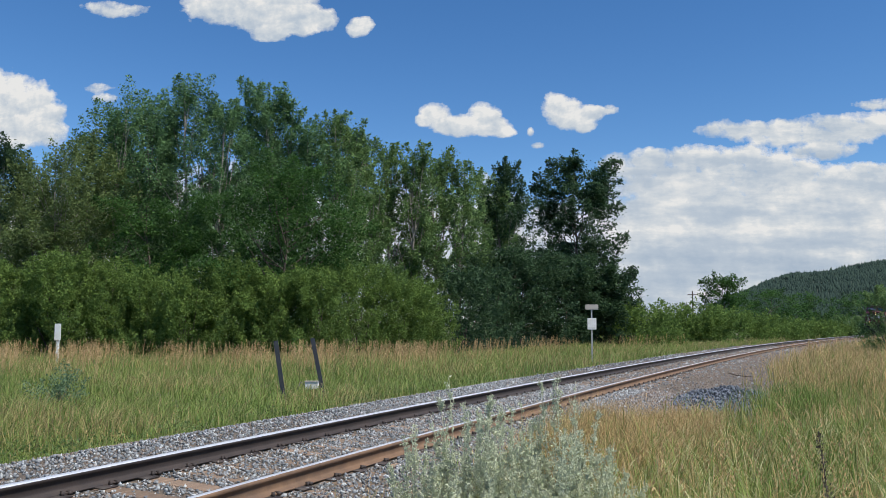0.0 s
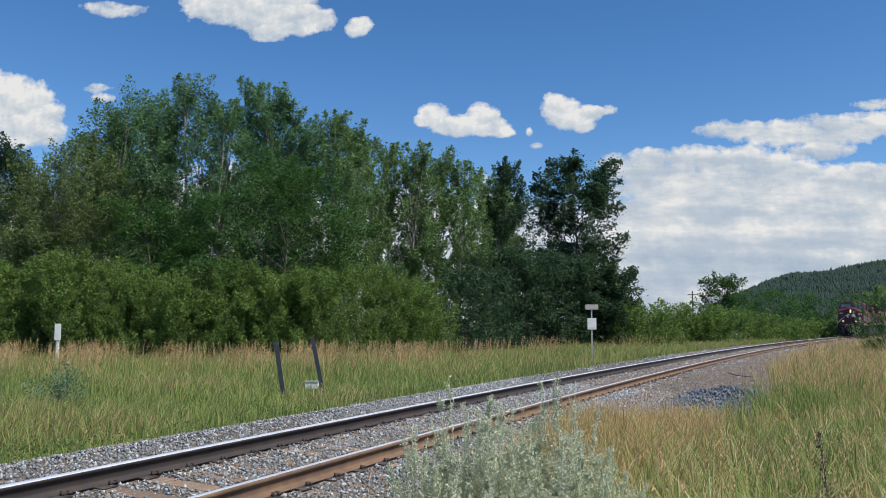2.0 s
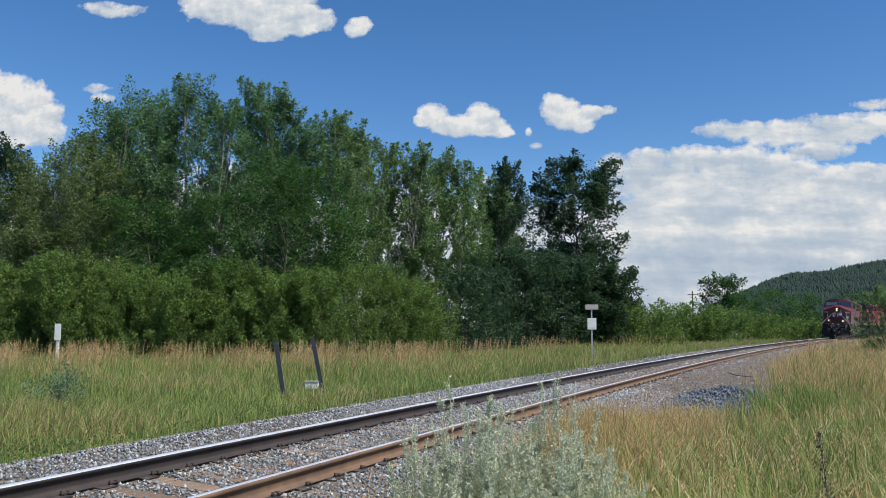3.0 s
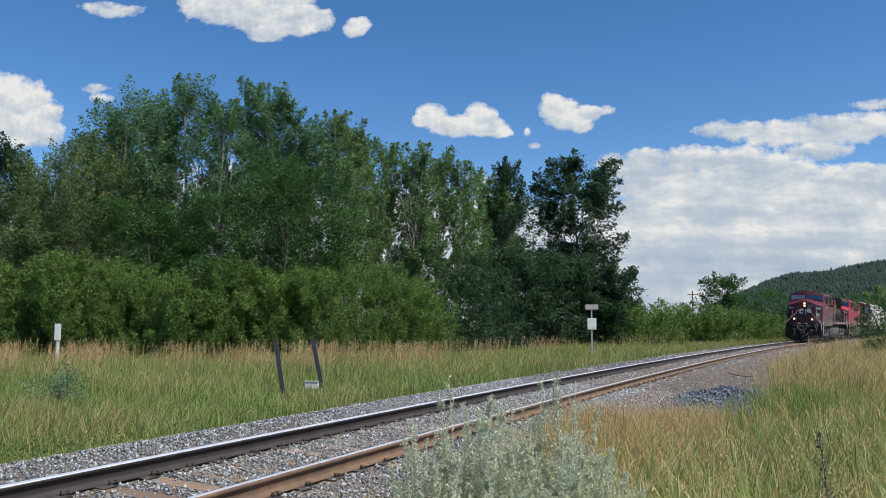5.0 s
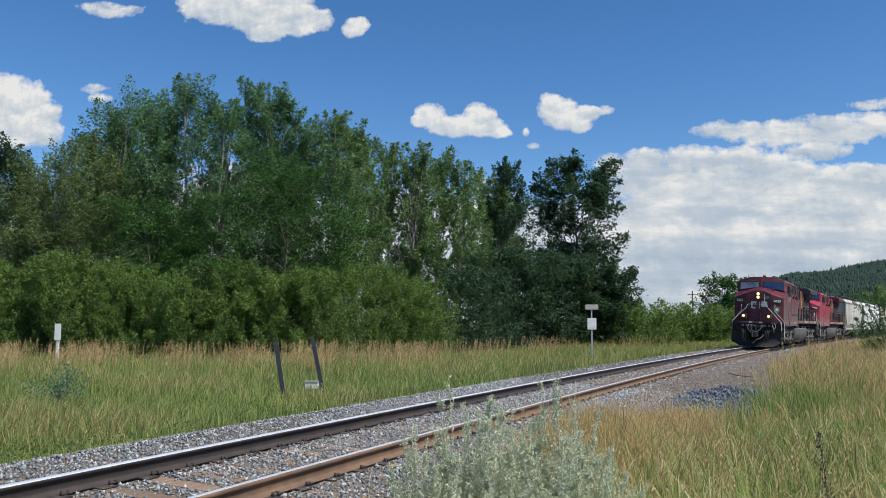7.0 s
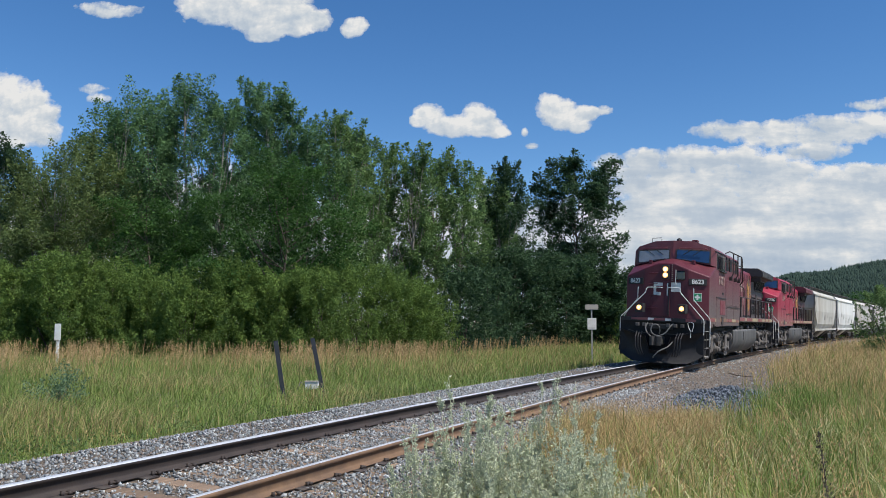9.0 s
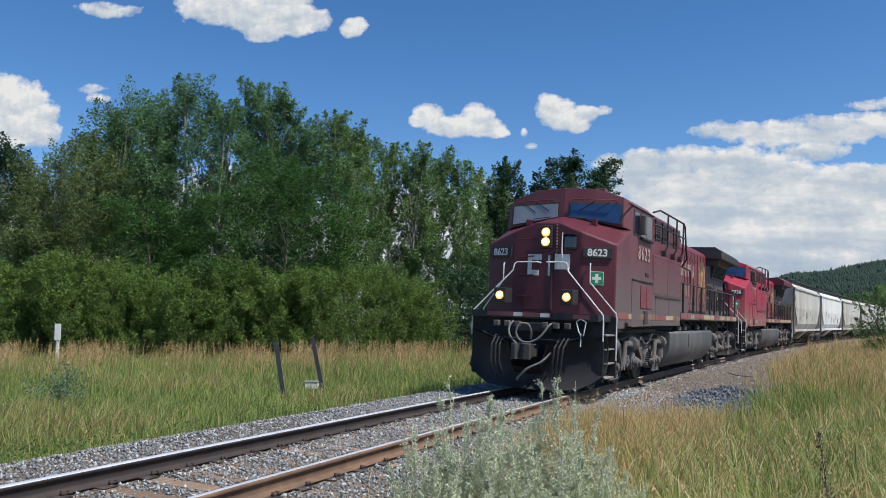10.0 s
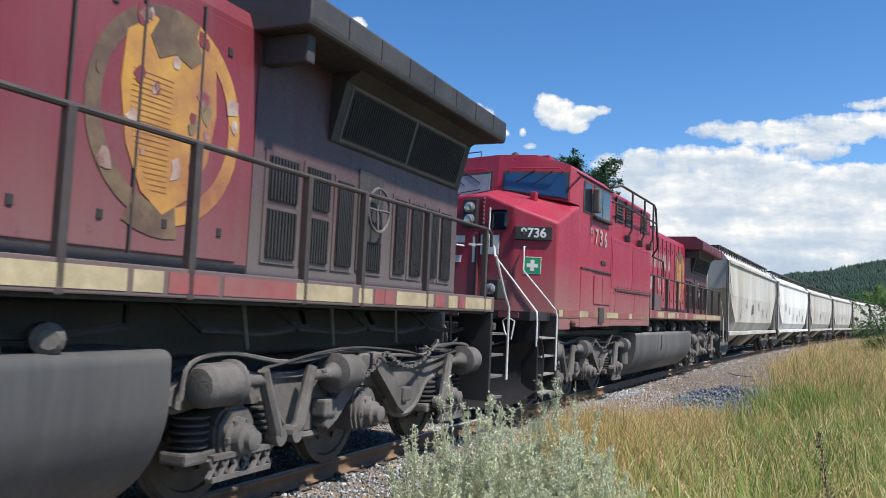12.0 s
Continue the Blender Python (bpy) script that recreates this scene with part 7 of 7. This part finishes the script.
def hopper(paint, label, turning):
    H = new("hopper_car")
    tagged(H, label, "freight car", "hopper cars of the train")
    ln = 17.9
    # body: curved sides, sloping end sheets
    def sec(b, zb):
        pts = [(1.25, zb), (1.47, zb + 0.45 if zb < 1.6 else zb + 0.1), (1.52, 2.7 if zb < 2.5 else zb + 0.3), (1.46, 4.05), (1.20, 4.38), (0.5, 4.55)]
        return [(-b, y, z) for y, z in pts] + [(-b, -y, z) for y, z in pts[::-1]]
    rings = [sec(0.95, 2.95), sec(1.55, 2.3), sec(2.6, 1.15), sec(ln - 2.6, 1.15), sec(ln - 1.55, 2.3), sec(ln - 0.95, 2.95)]
    part("body", loft(rings), paint, H, "smooth curved side hopper body")
    for sgn in (1, -1):
        bx("side_sill", 0.75, ln - 0.75, min(1.44 * sgn, 1.54 * sgn), max(1.44 * sgn, 1.54 * sgn), 1.05, 1.22, paint, H, 0.02)
        bx("roof_edge", 0.85, ln - 0.85, min(1.40 * sgn, 1.54 * sgn), max(1.40 * sgn, 1.54 * sgn), 3.98, 4.12, paint, H, 0.03)
        for b0 in (0.75, ln - 0.83):
            bx("corner_post", b0, b0 + 0.08, 1.44 * sgn - 0.05, 1.44 * sgn + 0.05, 1.1, 4.1, paint, H, 0.01)
        # ladder at the ends
        for b0 in (0.55, ln - 0.55):
            bm = bmesh.new()
            for k in range(8):
                tube(bm, [(-b0 - 0.2, 1.46 * sgn, 1.2 + 0.38 * k), (-b0 + 0.2, 1.46 * sgn, 1.2 + 0.38 * k)], 0.014, 5)
            tube(bm, [(-b0 - 0.2, 1.46 * sgn, 0.8), (-b0 - 0.2, 1.46 * sgn, 4.1)], 0.02, 5)
            tube(bm, [(-b0 + 0.2, 1.46 * sgn, 0.8), (-b0 + 0.2, 1.46 * sgn, 4.1)], 0.02, 5)
            part("ladder", bm, M_RAILING, H)
        bm = bmesh.new()
        box(bm, -ln + 1.0, -1.0, 0.86 * sgn - 0.18, 0.86 * sgn + 0.18, 4.70, 4.74)
        for k in range(24):
            b0 = 1.1 + k * (ln - 2.2) / 23
            box(bm, -b0 - 0.05, -b0 + 0.05, 0.99 * sgn - 0.02, 0.99 * sgn + 0.02, 4.40, 4.72)
        part("running_board", bm, M_RAILING, H)
    bm = bmesh.new()
    box(bm, -ln + 1.0, -1.0, -0.35, 0.35, 4.52, 4.62, 0.03)
    part("roof_hatch", bm, paint, H)
    for b0 in (0.62, ln - 0.70):
        bx("end_frame", b0, b0 + 0.08, -1.45, 1.45, 0.95, 1.25, M_SOOT, H, 0.01)
        for y in (-0.6, 0.6):
            bx("end_post", b0, b0 + 0.08, y - 0.05, y + 0.05, 1.25, 3.9, paint, H)
    bx("centre_sill", 0.3, ln - 0.3, -0.2, 0.2, 0.75, 1.1, M_SOOT, H, 0.02)
    for k in range(4):
        c = 4.2 + k * (ln - 8.4) / 3
        bm = bmesh.new()
        a = [bm.verts.new((-c + dx * 1.5, y * 1.3, 1.16)) for dx, y in ((-1, -1), (1, -1), (1, 1), (-1, 1))]
        e = [bm.verts.new((-c + dx * 0.45, y * 0.5, 0.38)) for dx, y in ((-1, -1), (1, -1), (1, 1), (-1, 1))]
        bm.faces.new(a)
        bm.faces.new(e)
        for i in range(4):
            bm.faces.new((a[i], a[(i + 1) % 4], e[(i + 1) % 4], e[i]))
        part("hopper_bay", bm, M_SOOT if k % 2 else paint, H)
    rnd = random.Random(label)
    for k in range(6):
        b0 = 3.4 + k * 1.9 + rnd.uniform(0, 0.5)
        w, za = rnd.uniform(0.3, 1.0), 1.7 + rnd.uniform(0, 0.7)
        bm = bmesh.new()
        yy = [1.47 + 0.05 * min(max((z - 1.6) / 1.1, 0), 1) + 0.018 for z in (za, za + 0.5)]
        q = [bm.verts.new(p) for p in ((-b0, yy[0], za), (-b0 - w, yy[0], za + 0.05), (-b0 - w * 0.8, yy[1], za + 0.5), (-b0 - 0.1, yy[1], za + 0.45))]
        bm.faces.new(q)
        part("worn_marking", bm, rnd.choice((M_STAIN, M_TANK, M_STAIN)), H)
    for c in (2.3, ln - 2.3):
        bm = bmesh.new()
        for sgn in (1, -1):
            prism(bm, [(-1.15, 0.62), (-0.9, 0.74), (0.9, 0.74), (1.15, 0.62), (1.1, 0.36), (0.75, 0.36), (0.35, 0.22), (-0.35, 0.22), (-0.75, 0.36), (-1.1, 0.36)], sgn * 0.93, sgn * 1.08)
        box(bm, -0.2, 0.2, -1.0, 1.0, 0.4, 0.75, 0.02)
        tr = part("truck", bm, M_TRUCK, H, "two-axle freight truck")
        tr.matrix_basis = Matrix.Translation((-c, 0, 0))
        for a in (-0.9, 0.9):
            w = wheelset(tr, a, 0.46, 0.46)
            if not turning:
                WHEELS.pop()
    bx("coupler", -0.05, 0.7, -0.14, 0.14, 0.72, 1.0, M_PLOW, H, 0.03)
    bx("coupler", ln - 0.7, ln - 0.02, -0.14, 0.14, 0.72, 1.0, M_PLOW, H, 0.03)
    return H


M_STAIN = surf("grey stain on paint", (0.30, 0.29, 0.27), (0.44, 0.43, 0.40), 2.0, 0.7)
M_HOP_GREY = hopper_paint("streaked light grey paint", (0.48, 0.48, 0.45), (0.60, 0.59, 0.55), (0.28, 0.22, 0.15))
M_HOP_WHITE = hopper_paint("off-white paint", (0.70, 0.71, 0.70), (0.80, 0.80, 0.78), (0.48, 0.45, 0.40))
for i in range(8):
    white = i in (1,)
    h_ob = hopper(M_HOP_WHITE if white else M_HOP_GREY, "clean off-white covered hopper car" if white else "streaked pale grey covered hopper car with running boards", i < 3)
    TRAIN.append((h_ob, 44.6 + 17.9 * i, 2.3, 15.6))


# ---------------------------------------------------------------- motion
def front_at(t):
    """Metres along the track of the leading coupler."""
    return -0.006214 * t ** 3 + 0.077228 * t ** 2 - 12.63284 * t + 138.5806


def car_pose(t, back, a, b):
    """Pose of a car whose front coupler is back metres behind the train's front, with bogies a and b metres behind that."""
    s = front_at(t) + back
    p, q = on_track(s + a), on_track(s + b)
    d = (q - p) / np.linalg.norm(q - p)
    o = p - d * a
    yaw = math.atan2(-d[1], -d[0])
    return Matrix.Translation(o.tolist()) @ Matrix.Rotation(yaw, 4, "Z") @ Matrix.Rotation(-BANK, 4, "X")


def motions():
    for o, x, y, z in CLOUD_THINGS:
        walk(o, [(0.0, pose(x, y, z)), (12.0, pose(x - 30, y, z - 3))])
    for ob, back, a, b in TRAIN:
        walk(ob, [(k * 0.5, car_pose(k * 0.5, back, a, b)) for k in range(25)])
    for ob, r, base in WHEELS:
        walk(ob, [(k / 30, base @ Matrix.Rotation((front_at(0) - front_at(k / 30)) / r, 4, "Y")) for k in range(361)])


motions()
